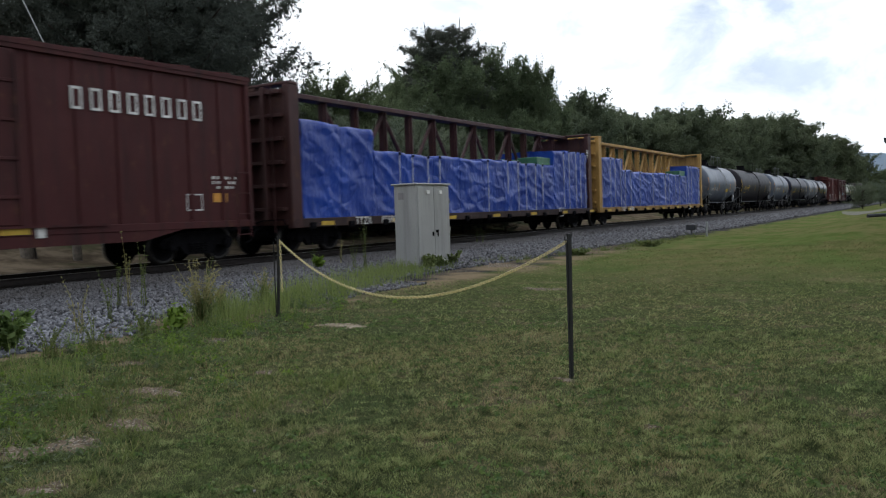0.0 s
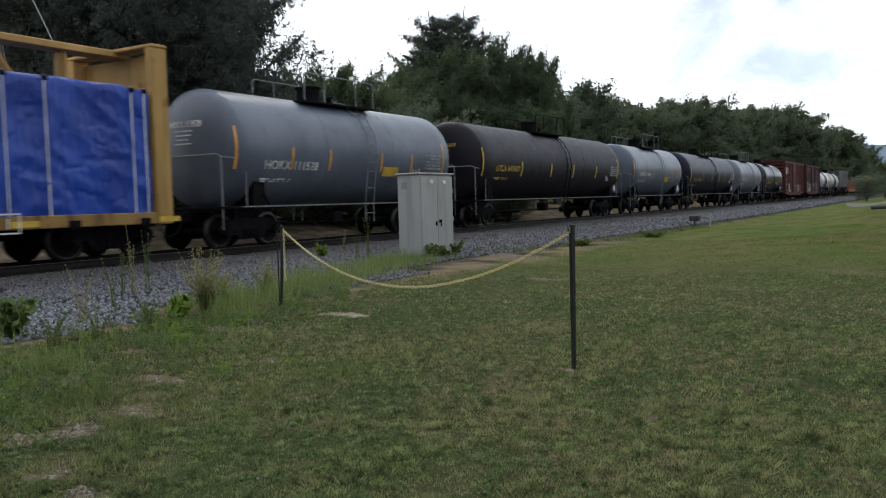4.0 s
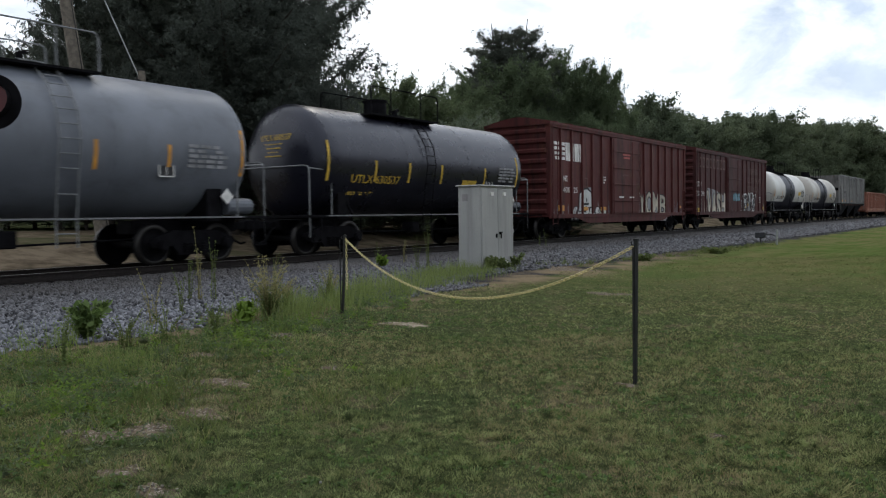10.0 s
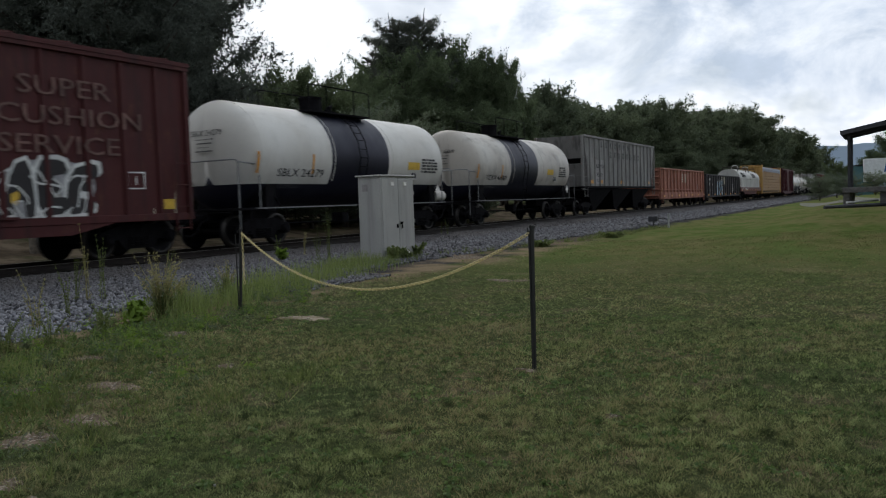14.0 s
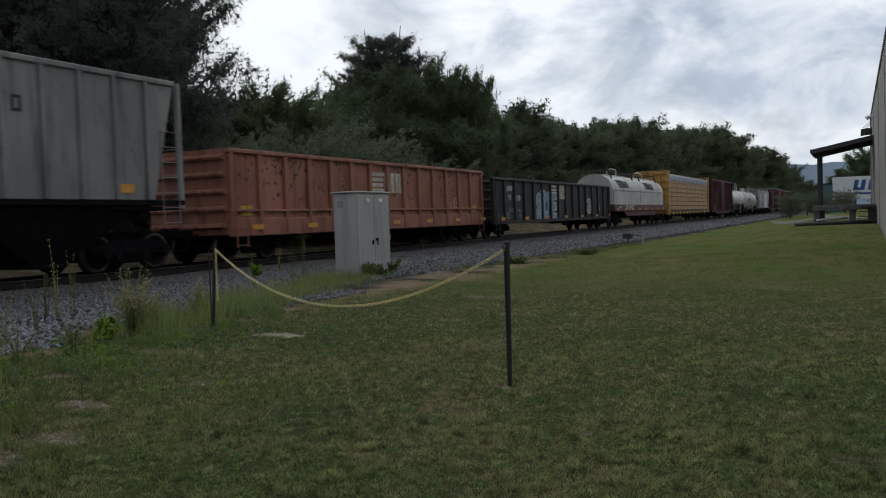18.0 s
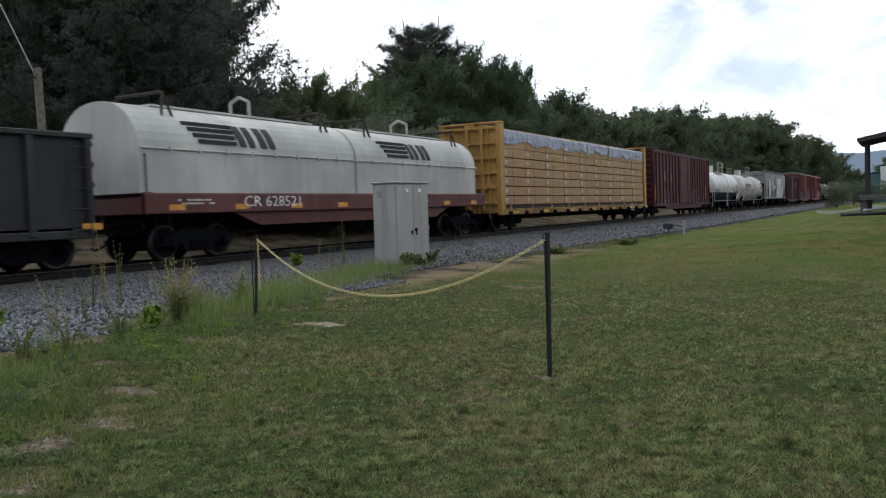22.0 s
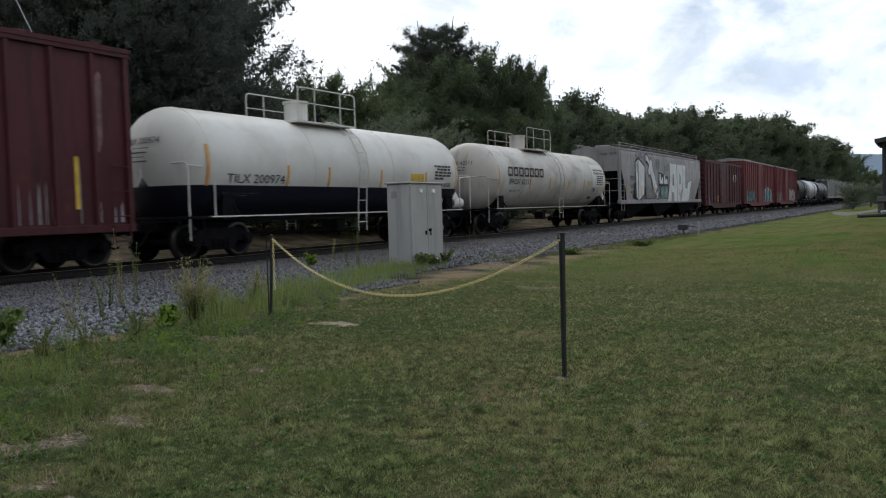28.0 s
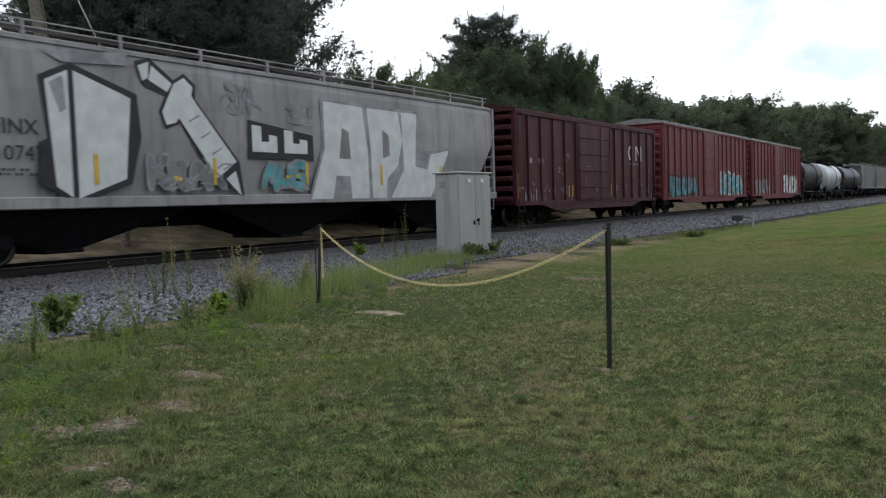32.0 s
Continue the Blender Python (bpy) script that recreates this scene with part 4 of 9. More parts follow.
def tank_car(label, a, b, y0, y1, zc, r, mats, stripes, stripe_mat, mark=None, mark_mat=None, mark_y=2.25, mark_z=2.05, low=-9.0, bands=(), platform="low", plat_y=None, rail_mat=None, name_shapes=None, ladder_y=None, sticker=None, head=0.55, big_ends=True, data=None, test=None):
    car, L = place_car("tank_car", label, "tank car", a, b)
    pipe_mat, rail_mat = rail_mat or RAIL_GREY, rail_mat or UNDER
    part("tank_shell", tank_shell(Geo(), y0, y1, zc, r, head=head, low_mi=1 if len(mats) > 1 else 0, low=low, bands=bands), mats, car, "", True)
    yc = plat_y if plat_y is not None else (y0 + y1) / 2
    T = y1 - y0
    # weld seams
    for k in (0.0, 0.33, 0.66, 1.0):
        y = y0 + head + (T - 2 * head) * k
        q = Geo()
        shell_patch(q, zc, r, y - 0.015, y + 0.015, -70 if low < -5 else math.degrees(math.asin((low - zc) / r)) + 4, 120, 0.008, 14)
        part("weld_seam", q, mats[0], car)
    # saddles, stub sills, end platforms
    for y, s in ((0, 1), (L, -1)):
        ye = y + s * 0.75
        g = Geo().box(-0.3, 0.3, min(ye, ye + s * 3.0), max(ye, ye + s * 3.0), 0.70, 1.02, 0.02)
        part("stub_sill", g, UNDER, car)
        ys = y + s * 2.25
        sg = Geo()
        sg.plate([(-1.30, ys - 0.22, 0.98), (1.30, ys - 0.22, 0.98), (1.30, ys - 0.22, zc - r * 0.55), (0.9, ys - 0.22, zc - r * 0.80), (0, ys - 0.22, zc - r * 0.98), (-0.9, ys - 0.22, zc - r * 0.80), (-1.30, ys - 0.22, zc - r * 0.55)], (0, 1, 0), 0.44)
        part("saddle", sg, UNDER, car)
        part("end_platform", Geo().box(-1.45, 1.45, min(ye, ye + s * 0.75), max(ye, ye + s * 0.75), 1.02, 1.09, 0.01), UNDER, car)
        hg = Geo()
        yo = ye + s * 0.05
        hg.line([(1.42, yo, 0.5), (1.42, yo, 2.30), (1.36, yo, 2.38), (1.24, yo, 2.40), (-1.24, yo, 2.40), (-1.36, yo, 2.38), (-1.42, yo, 2.30), (-1.42, yo, 1.05)], 0.02, 6)
        hg.line([(1.42, yo + s * 0.85, 1.05), (1.42, yo + s * 0.85, 2.20), (1.42, yo + s * 0.75, 2.29), (1.42, yo, 2.33)], 0.02, 6)
        part("end_handrail", hg, pipe_mat, car)
        part("sill_step", Geo().line([(1.46, yo + s * 0.02, 1.02), (1.46, yo + s * 0.02, 0.38), (1.46, yo + s * 0.40, 0.38), (1.46, yo + s * 0.40, 1.02)], 0.02, 5), UNDER, car)
        part("side_bracket", Geo().tube((1.10, ye + s * 1.5, zc - r * 0.45), (1.42, ye + s * 1.75, 1.1), 0.03, 6), UNDER, car)
    part("brake_reservoir", Geo().tube((1.05, L - 1.75, 1.32), (1.05, L - 1.0, 1.32), 0.20, 14).tube((1.05, L - 1.0, 1.32), (1.05, L - 0.94, 1.32), 0.15, 14), UNDER if mats[0] is TANK_CREAM else mats[0] if rail_mat is UNDER else rail_mat, car)
    part("placard", Geo().plate([(1.40, L - 1.95 + dy, 1.55 + dz) for dy, dz in ((-0.19, 0), (0, -0.19), (0.19, 0), (0, 0.19))], (1, 0, 0), 0.01), WHITE_PAINT, car, "white diamond hazard placard")
    # side running rail low on the car
    part("side_rail", Geo().box(1.41, 1.45, 1.4, L - 1.4, 1.05, 1.085), pipe_mat, car)
    part("brake_rod", Geo().line([(0.4, 2.5, 0.62), (0.5, L / 2, 0.55), (0.4, L - 2.5, 0.62)], 0.025, 5).box(0.3, 0.75, L / 2 - 0.5, L / 2 - 0.1, 0.5, 0.85, 0.03), UNDER, car)
    # manway, platform and railing on top
    zt = zc + r
    part("manway", Geo().tube((0, yc - 0.3, zt - 0.1), (0, yc - 0.3, zt + (0.42 if platform == "low" else 0.55)), 0.36, 18).tube((0, yc - 0.3, zt + (0.42 if platform == "low" else 0.55)), (0, yc - 0.3, zt + (0.48 if platform == "low" else 0.62)), 0.40, 18), mats[0] if platform == "high" else UNDER, car)
    part("valve", Geo().tube((0.2, yc + 0.45, zt - 0.05), (0.2, yc + 0.45, zt + 0.22), 0.09, 10).tube((0.2, yc + 0.45, zt + 0.2), (0.2, yc + 0.62, zt + 0.26), 0.05, 8), UNDER, car)
    pl = 1.7 if platform == "low" else 1.4
    part("platform_deck", Geo().box(0.42, 1.02, yc - pl, yc + pl, zt - 0.14, zt - 0.09).box(-1.02, -0.42, yc - pl, yc + pl, zt - 0.14, zt - 0.09).box(0.45, 0.52, yc - pl, yc - pl + 0.1, zt - 0.32, zt - 0.1).box(0.45, 0.52, yc + pl - 0.1, yc + pl, zt - 0.32, zt - 0.1), rail_mat, car)
    hr = 0.70 if platform == "low" else 0.88
    lad_mat = RAIL_GREY if mats[0] in (TANK_GREY, TANK_PALE) else rail_mat
    top_mat = lad_mat
    for s in (-1, 1):
        g = Geo()
        x = s * 1.0
        bend = 0.12
        g.line([(x, yc - pl, zt - 0.1), (x, yc - pl, zt + hr - bend), (x, yc - pl + bend * 0.3, zt + hr - bend * 0.3), (x, yc - pl + bend, zt + hr), (x, yc + pl - bend, zt + hr), (x, yc + pl - bend * 0.3, zt + hr - bend * 0.3), (x, yc + pl, zt + hr - bend), (x, yc + pl, zt - 0.1)], 0.02, 6)
        for k in (-0.45, 0.45):
            g.tube((x, yc + pl * k, zt - 0.1), (x, yc + pl * k, zt + hr), 0.018, 5)
        if platform == "high":
            g.tube((x, yc - pl, zt + hr * 0.5), (x, yc + pl, zt + hr * 0.5), 0.016, 5)
        part("platform_railing", g, top_mat, car)
        ly = ladder_y if ladder_y is not None else yc + 0.7
        lg = Geo()
        pts = [on_shell(zc, r, ang, 0.10) for ang in (80, 60, 40, 20, 0, -20)] + [(1.45, 1.05), (1.45, 0.5)]
        pts = [(s * q[0], q[1]) for q in pts]
        for dy in (-0.22, 0.22):
            lg.line([(px, ly + dy, pz) for px, pz in pts], 0.018, 5)
        lad = part("ladder", lg, lad_mat, car)
        rung = shared(("tank_rung", lad_mat.name), lambda: Geo().tube((0, -0.22, 0), (0, 0.22, 0), 0.014, 5).mesh("rung", lad_mat))
        for (p0, q0), (p1, q1) in zip(pts, pts[1:]):
            for f in (0.0, 0.5):
                part("rung", rung, None, lad).location = (p0 + (p1 - p0) * f, ly, q0 + (q1 - q0) * f)
    # reflective stripes and stencils
    for k, f in enumerate(stripes):
        big = k in (0, len(stripes) - 1) and big_ends
        part("reflector_stripe", shell_patch(Geo(), zc, r, f - 0.045, f + 0.045, -22 if big else -21, 18 if big else 1), stripe_mat, car)
    if mark:
        x = math.sqrt(r * r - (mark_z - zc) ** 2) + 0.016
        tilt = math.degrees(math.asin((mark_z + 0.12 - zc) / r))
        me = words(mark, 0.25, mark_mat)
        w = max(v.co.y for v in me.vertices)
        ob = part("lettering", me, None, car)
        ob.matrix_basis = pose(x, mark_y, mark_z, 0, -tilt, 0) @ Matrix.Diagonal((1, 2.2 / w, 1, 1))
        g = Geo()
        z2 = mark_z - 0.28
        bars(g, math.sqrt(r * r - (z2 - zc) ** 2) + 0.02, mark_y, z2, 1.5, 0.034, 2, a, 0.6)
        part("stencil", g, mark_mat, car, "rows of small stencil marks")
    g = Geo()
    for k in range(5):
        z = 2.62 - 0.11 * k
        bars(g, math.sqrt(max(0.1, r * r - (z - zc) ** 2)) + 0.012, data or y1 - head - 1.55, z, 1.0 if data else 1.2, 0.07, 1, k + int(a), 0.97, 3.0)
    part("data_panel", g, GRAFF_GREY if mats[0] in (TANK_BLACK, TANK_GLOSS, TANK_GREY, TANK_BROWNBLACK, TANK_PALE) else BLACK_PAINT, car, "block of small stencil lines")
    if sticker:
        part("warning_sticker", shell_patch(Geo(), zc, r, sticker, sticker + 0.85, -26 if low < -5 else -12, -15 if low < -5 else -2), YELLOW_PAINT, car, "yellow warning sticker")
    g = Geo()
    x, z = on_shell(zc, r, -20, 0.03)
    ya, za = test or y1 - head - 2.3, z - 0.12
    g.box(x, x + 0.004, ya, ya + 0.4, za, za + 0.28)
    part("test_panel", g, BLACK_PAINT, car, "black test panel")
    g = Geo()
    for a0, a1, b0, b1 in ((0, 0.4, 0, 0.025), (0, 0.4, 0.255, 0.28), (0, 0.025, 0, 0.28), (0.375, 0.4, 0, 0.28), (0.19, 0.21, 0.05, 0.23)):
        g.box(x + 0.004, x + 0.007, ya + a0, ya + a1, za + b0, za + b1)
    part("panel_frame", g, WHITE_PAINT, car, "white panel outline")
    # lettering on the rear head, following its dome
    if mark:
        me = words(mark, 0.17, mark_mat, 0.003)
        co = np.empty(len(me.vertices) * 3)
        me.vertices.foreach_get("co", co)
        co = co.reshape(-1, 3)
        u, v = (co[:, 1] / co[:, 1].max() - 0.5) * 1.15, co[:, 2] + r * 0.34
        y = y0 + head * (1 - np.sqrt(np.clip(1 - (u * u + v * v) / (r * r), 0, 1))) - 0.03 - co[:, 0]
        me.vertices.foreach_set("co", np.stack([u, y, zc + v], -1).astype(np.float32).ravel())
        me.update()
        part("head_lettering", me, None, car)
        q = Geo()
        for k in range(4):
            v0, hw_ = r * 0.34 - 0.12 - 0.11 * k, 0.32 - 0.05 * (k % 3)
            ye = y0 + head * (1 - math.sqrt(1 - (v0 / r) ** 2)) - 0.05
            for x_ in np.arange(-hw_, hw_, 0.11):
                q.box(x_, x_ + 0.05 + 0.04 * ((k + int(x_ * 40)) % 2), ye, ye + 0.012, zc + v0, zc + v0 + 0.03)
        part("head_stencil", q, mark_mat, car, "rows of small stencil marks")
    running_gear(car, L, inset=2.05, shift=-0.25)
    return car, L


def centerbeam(label, a, b, y0, y1, mat, cargo, seed):
    car, L = place_car("centerbeam_flatcar", label, "flatcar", a, b)
    deck, top = 0.98, 4.72
    part("deck", Geo().box(-1.45, 1.45, y0, y1, deck - 0.16, deck, 0.02), mat, car)
    part("centre_sill", Geo().box(-0.4, 0.4, y0 + 0.2, y1 - 0.2, 0.5, deck - 0.16).box(-0.3, 0.3, 0.8, L - 0.8, 0.66, 0.9), UNDER, car)
    for s in (-1, 1):
        part("side_sill", Geo().box(min(s * 1.36, s * 1.50), max(s * 1.36, s * 1.50), y0, y1, deck - 0.24, deck + 0.02, 0.015), YELLOW_DIRTY if mat is YELLOW else SILL_BROWN, car)
        for k in range(13):
            y = y0 + 0.8 + (y1 - y0 - 1.6) * k / 12
            part("winch", shared(("winch", s), lambda: Geo().box(min(s * 1.44, s * 1.58), max(s * 1.44, s * 1.58), -0.12, 0.12, deck - 0.30, deck - 0.10, 0.02).tube((s * 1.58, 0, deck - 0.2), (s * 1.62, 0, deck - 0.2), 0.06, 8).mesh("winch", UNDER)), None, car).location = (0, y, 0)
            if s > 0 and k % 2 == 0:
                part("reflector", Geo().box(1.502, 1.508, y + 0.4, y + 1.0, deck - 0.2, deck - 0.08), YELLOW_PAINT, car)
    # bulkheads: frame, sheet, ribs, corner posts
    for y, s in ((y0, 1), (y1, -1)):
        bk = part("bulkhead", Geo().box(-1.42, 1.42, min(y, y + s * 0.05), max(y, y + s * 0.05), deck, top - 0.1), mat, car)
        yb0, yb1 = min(y - s * 0.02, y + s * 0.42), max(y - s * 0.02, y + s * 0.42)
        for x in (-1.5, 1.28):
            part("bulkhead_post", Geo().box(x, x + 0.22, yb0, yb1, deck - 0.25, top, 0.02), mat, bk)
        for k in range(6):
            z = deck + 0.3 + (top - deck - 0.5) * k / 5
            part("bulkhead_rib", Geo().box(-1.3, 1.3, min(y, y - s * 0.16), max(y, y - s * 0.16), z - 0.05, z + 0.05, 0.01), mat, bk)
        for x in (-0.12, 0.6):
            part("bulkhead_stiffener", Geo().box(x, x + 0.14, min(y, y - s * 0.20), max(y, y - s * 0.20), deck, top - 0.05, 0.01), mat, bk)
        part("bulkhead_cap", Geo().box(-1.52, 1.52, yb0, yb1, top, top + 0.08, 0.02), mat, bk)
        part("bulkhead_gusset", Geo().plate([(1.30, y, deck), (1.30, y + s * 1.1, deck), (1.30, y + s * 0.1, deck + 1.6), (1.30, y, deck + 1.6)], (1, 0, 0), 0.03), mat, bk)
    # centre truss
    part("top_chord", Geo().box(-0.26, 0.26, y0, y1, top - 0.10, top + 0.06, 0.02), mat, car)
    n = 14
    for k in range(1, n):
        y = y0 + (y1 - y0) * k / n
        part("truss_post", Geo().box(-0.09, 0.09, y - 0.10, y + 0.10, deck, top - 0.1).box(-0.16, 0.16, y - 0.03, y + 0.03, deck, top - 0.1), mat, car)
        if 1 < k < n - 1:
            ya, yb = (y, y + (y1 - y0) / n) if k % 2 else (y + (y1 - y0) / n, y)
            part("truss_diagonal", Geo().tube((0, ya, deck + 1.4), (0, yb, top - 0.15), 0.075, 6), mat, car)
    rnd = random.Random(seed)
    if cargo == "tarp":
        # tarped packages of uneven height on both sides
        slant = 1.1
        cuts = [0.52, 2.3, 4.05, 5.9, 7.7, 9.6, 11.5, 13.3, 15.1, 16.9, 18.65, 20.2, 21.8, y1 - y0 - 0.52]
        hs = [2.78, 2.76, 2.14, 2.06, 2.04, 2.06, 2.10, 2.12, 2.08, 2.04, 2.78, 2.84, 2.82]
        for s in (-1, 1):
            for k, h in enumerate(hs):
                h = h + rnd.uniform(-0.05, 0.05)
                ya, w = y0 + cuts[k], cuts[k + 1] - cuts[k]
                g = Geo()
                xo, xi = s * 1.40, s * 0.22
                ny, nz = 26, 30
                vs, fs = [], []
                for i in range(ny + 1):
                    for j in range(nz + 1):
                        u, v_ = i / ny, j / nz
                        Y = ya + u * w
                        bulge = 0.05 * noise.noise((Y * 0.8, v_ * 1.3 + seed, s)) + 0.025 * abs(noise.noise((Y * 1.3 + v_ * 1.5, v_ * 3.2 - Y * 0.4, s * 3))) + 0.045 * max(0, 1 - abs(noise.noise((Y * 0.9 + slant * v_ * 2.6, v_ * 2.2 - Y * 0.25 + seed, 7))) * 3.0) ** 2
                        sag = 0.09 * noise.noise((Y * 0.9, seed, 4)) * v_
                        rnd_ = 0.05 * (v_ > 0.99)
                        vs.append((xo + s * (bulge - rnd_), ya + u * w, deck + h * v_ + sag))
                for i in range(ny):
                    for j in range(nz):
                        q = i * (nz + 1) + j
                        fs.append((q, q + nz + 1, q + nz + 2, q + 1))
                base = len(vs)
                for i in range(ny + 1):
                    t_ = vs[i * (nz + 1) + nz]
                    vs += [(xi, t_[1], t_[2] + 0.03), (xi, t_[1], deck)]
                for i in range(ny):
                    q = base + 2 * i
                    fs += [(i * (nz + 1) + nz, (i + 1) * (nz + 1) + nz, q + 2, q), (q, q + 2, q + 3, q + 1)]
                fs += [[j for j in range(nz + 1)] + [base, base + 1], [ny * (nz + 1) + j for j in range(nz + 1)] + [base + 2 * ny, base + 2 * ny + 1]]
                g.add(vs, fs)
                pk = part("tarped_package", g, TARP, car, "lumber package under a creased blue tarpaulin", True)
                for dy in (0.22 * w, 0.78 * w):
                    if rnd.random() < 0.75:
                        part("strap_knot", Geo().box(min(xo + s * 0.05, xo + s * 0.10), max(xo + s * 0.05, xo + s * 0.10), ya + dy - 0.05, ya + dy + 0.08, deck + h - 0.10, deck + h, 0.02), UNDER, pk, "dark corner protector")
                        part("strap", Geo().box(min(xo + s * 0.045, xo + s * 0.06), max(xo + s * 0.045, xo + s * 0.06), ya + dy, ya + dy + 0.024, deck, deck + h + 0.02), WHITE_PAINT, pk)
            ya = y0 + 17.05
            part("open_package", Geo().box(min(s * 1.32, s * 0.3), max(s * 1.32, s * 0.3), ya, ya + 1.5, deck + 2.02, deck + 2.42, 0.02), GREEN_WRAP, car, "green wrapped package end")
    else:
        rows_, cols = 6, 9
        for s in (-1, 1):
            # added dark strip, no real part: blacks out the see-through gap below the load
            part("bearing_timber", Geo().box(min(s * 0.3, s * 1.34), max(s * 0.3, s * 1.34), y0 + 0.5, y1 - 0.5, deck, deck + 0.19), TIE, car)
        base_ = deck + 0.18
        z1 = base_ + 2.52
        w = (y1 - y0 - 1.0) / cols
        for s in (-1, 1):
            for c in range(cols):
                ya = y0 + 0.5 + c * w
                for r in range(rows_):
                    hz = (z1 - base_) / rows_
                    z = base_ + 0.02 + r * hz
                    x1 = 1.40 + rnd.uniform(-0.02, 0.015)
                    q = part("lumber_package", Geo().box(min(s * 0.2, s * x1), max(s * 0.2, s * x1), ya + rnd.uniform(0.01, 0.03), ya + w - rnd.uniform(0.01, 0.03), z, z + hz - 0.04, 0.012), LUMBER, car)
                    for dy in (0.4,):
                        part("steel_band", Geo().box(min(s * x1, s * (x1 + 0.004)), max(s * x1, s * (x1 + 0.004)), ya + w * dy, ya + w * dy + 0.02, z, z + hz - 0.028), TIE, q)
                    if s > 0:
                        lab = part("grade_label", Geo().box(x1, x1 + 0.006, ya + 0.06, ya + 0.36, z + hz * 0.30, z + hz * 0.68), LABEL_PALE, q, "small white grade label")
                        part("label_print", Geo().box(x1 + 0.006, x1 + 0.008, ya + 0.10, ya + 0.20, z + hz * 0.40, z + hz * 0.60).box(x1 + 0.006, x1 + 0.008, ya + 0.24, ya + 0.33, z + hz * 0.40, z + hz * 0.46), GRAFF_GREY, lab)
                    if c > 0:
                        part("spacer_block", Geo().box(min(s * 0.3, s * 1.36), max(s * 0.3, s * 1.36), ya + w * 0.45, ya + w * 0.45 + 0.09, z - 0.028, z), LUMBER, q)
                # wrapped top package
                h = 0.80 + rnd.uniform(-0.02, 0.02)
                part("spacer_block", Geo().box(min(s * 0.3, s * 1.36), max(s * 0.3, s * 1.36), ya + w * 0.3, ya + w * 0.3 + 0.12, deck, base_ + 0.02), LUMBER, car)
                for half in (0, 1):
                    g = Geo()
                    yy0, ww = ya + half * w / 2 + 0.01, w / 2 - 0.02
                    ny, nz = 8, 5
                    vs, fs = [], []
                    lowd, fold = rnd.uniform(0.0, 0.30), rnd.uniform(0.0, 0.16)
                    for i in range(ny + 1):
                        for j in range(nz + 1):
                            u, v_ = i / ny, j / nz
                            bl = 0.04 * noise.noise((yy0 * 1.3 + u * ww * 2.0, v_ * 3, s)) + 0.02
                            zlow = lowd * (u if half else 1 - u) + 0.10 * noise.noise((yy0 + u * ww * 3, 2, s)) - fold * max(0.0, 1 - abs(u - 0.9) * 7)
                            vs.append((s * (1.41 + bl), yy0 + u * ww, z1 + 0.16 + zlow + (h - 0.16 - zlow) * v_))
                    for i in range(ny):
                        for j in range(nz):
                            q = i * (nz + 1) + j
                            fs.append((q, q + nz + 1, q + nz + 2, q + 1))
                    base = len(vs)
                    for i in range(ny + 1):
                        vs.append((s * 0.22, yy0 + ww * i / ny, z1 + h))
                    for i in range(ny):
                        fs.append((i * (nz + 1) + nz, (i + 1) * (nz + 1) + nz, base + i + 1, base + i))
                    g.add(vs, fs)
                    part("plastic_wrap", g, WRAP, car, "creased grey plastic lumber wrap", True)
                part("lumber_package", Geo().box(min(s * 0.2, s * 1.395), max(s * 0.2, s * 1.395), ya + 0.02, ya + w - 0.02, z1, z1 + h - 0.02, 0.012), LUMBER, car)
    for s in (1,):
        ladder_at(car, s * 1.0, y0 - 0.2, y0 - 0.19, deck - 0.3, top - 0.1, 2, mat, "ladder")
        ladder_at(car, -1.15, y0 - 0.24, y0 - 0.22, deck, top - 0.1, 2, mat, "ladder")
    running_gear(car, L, inset=1.9)
    brake_gear(car, L / 2)
    return car, L


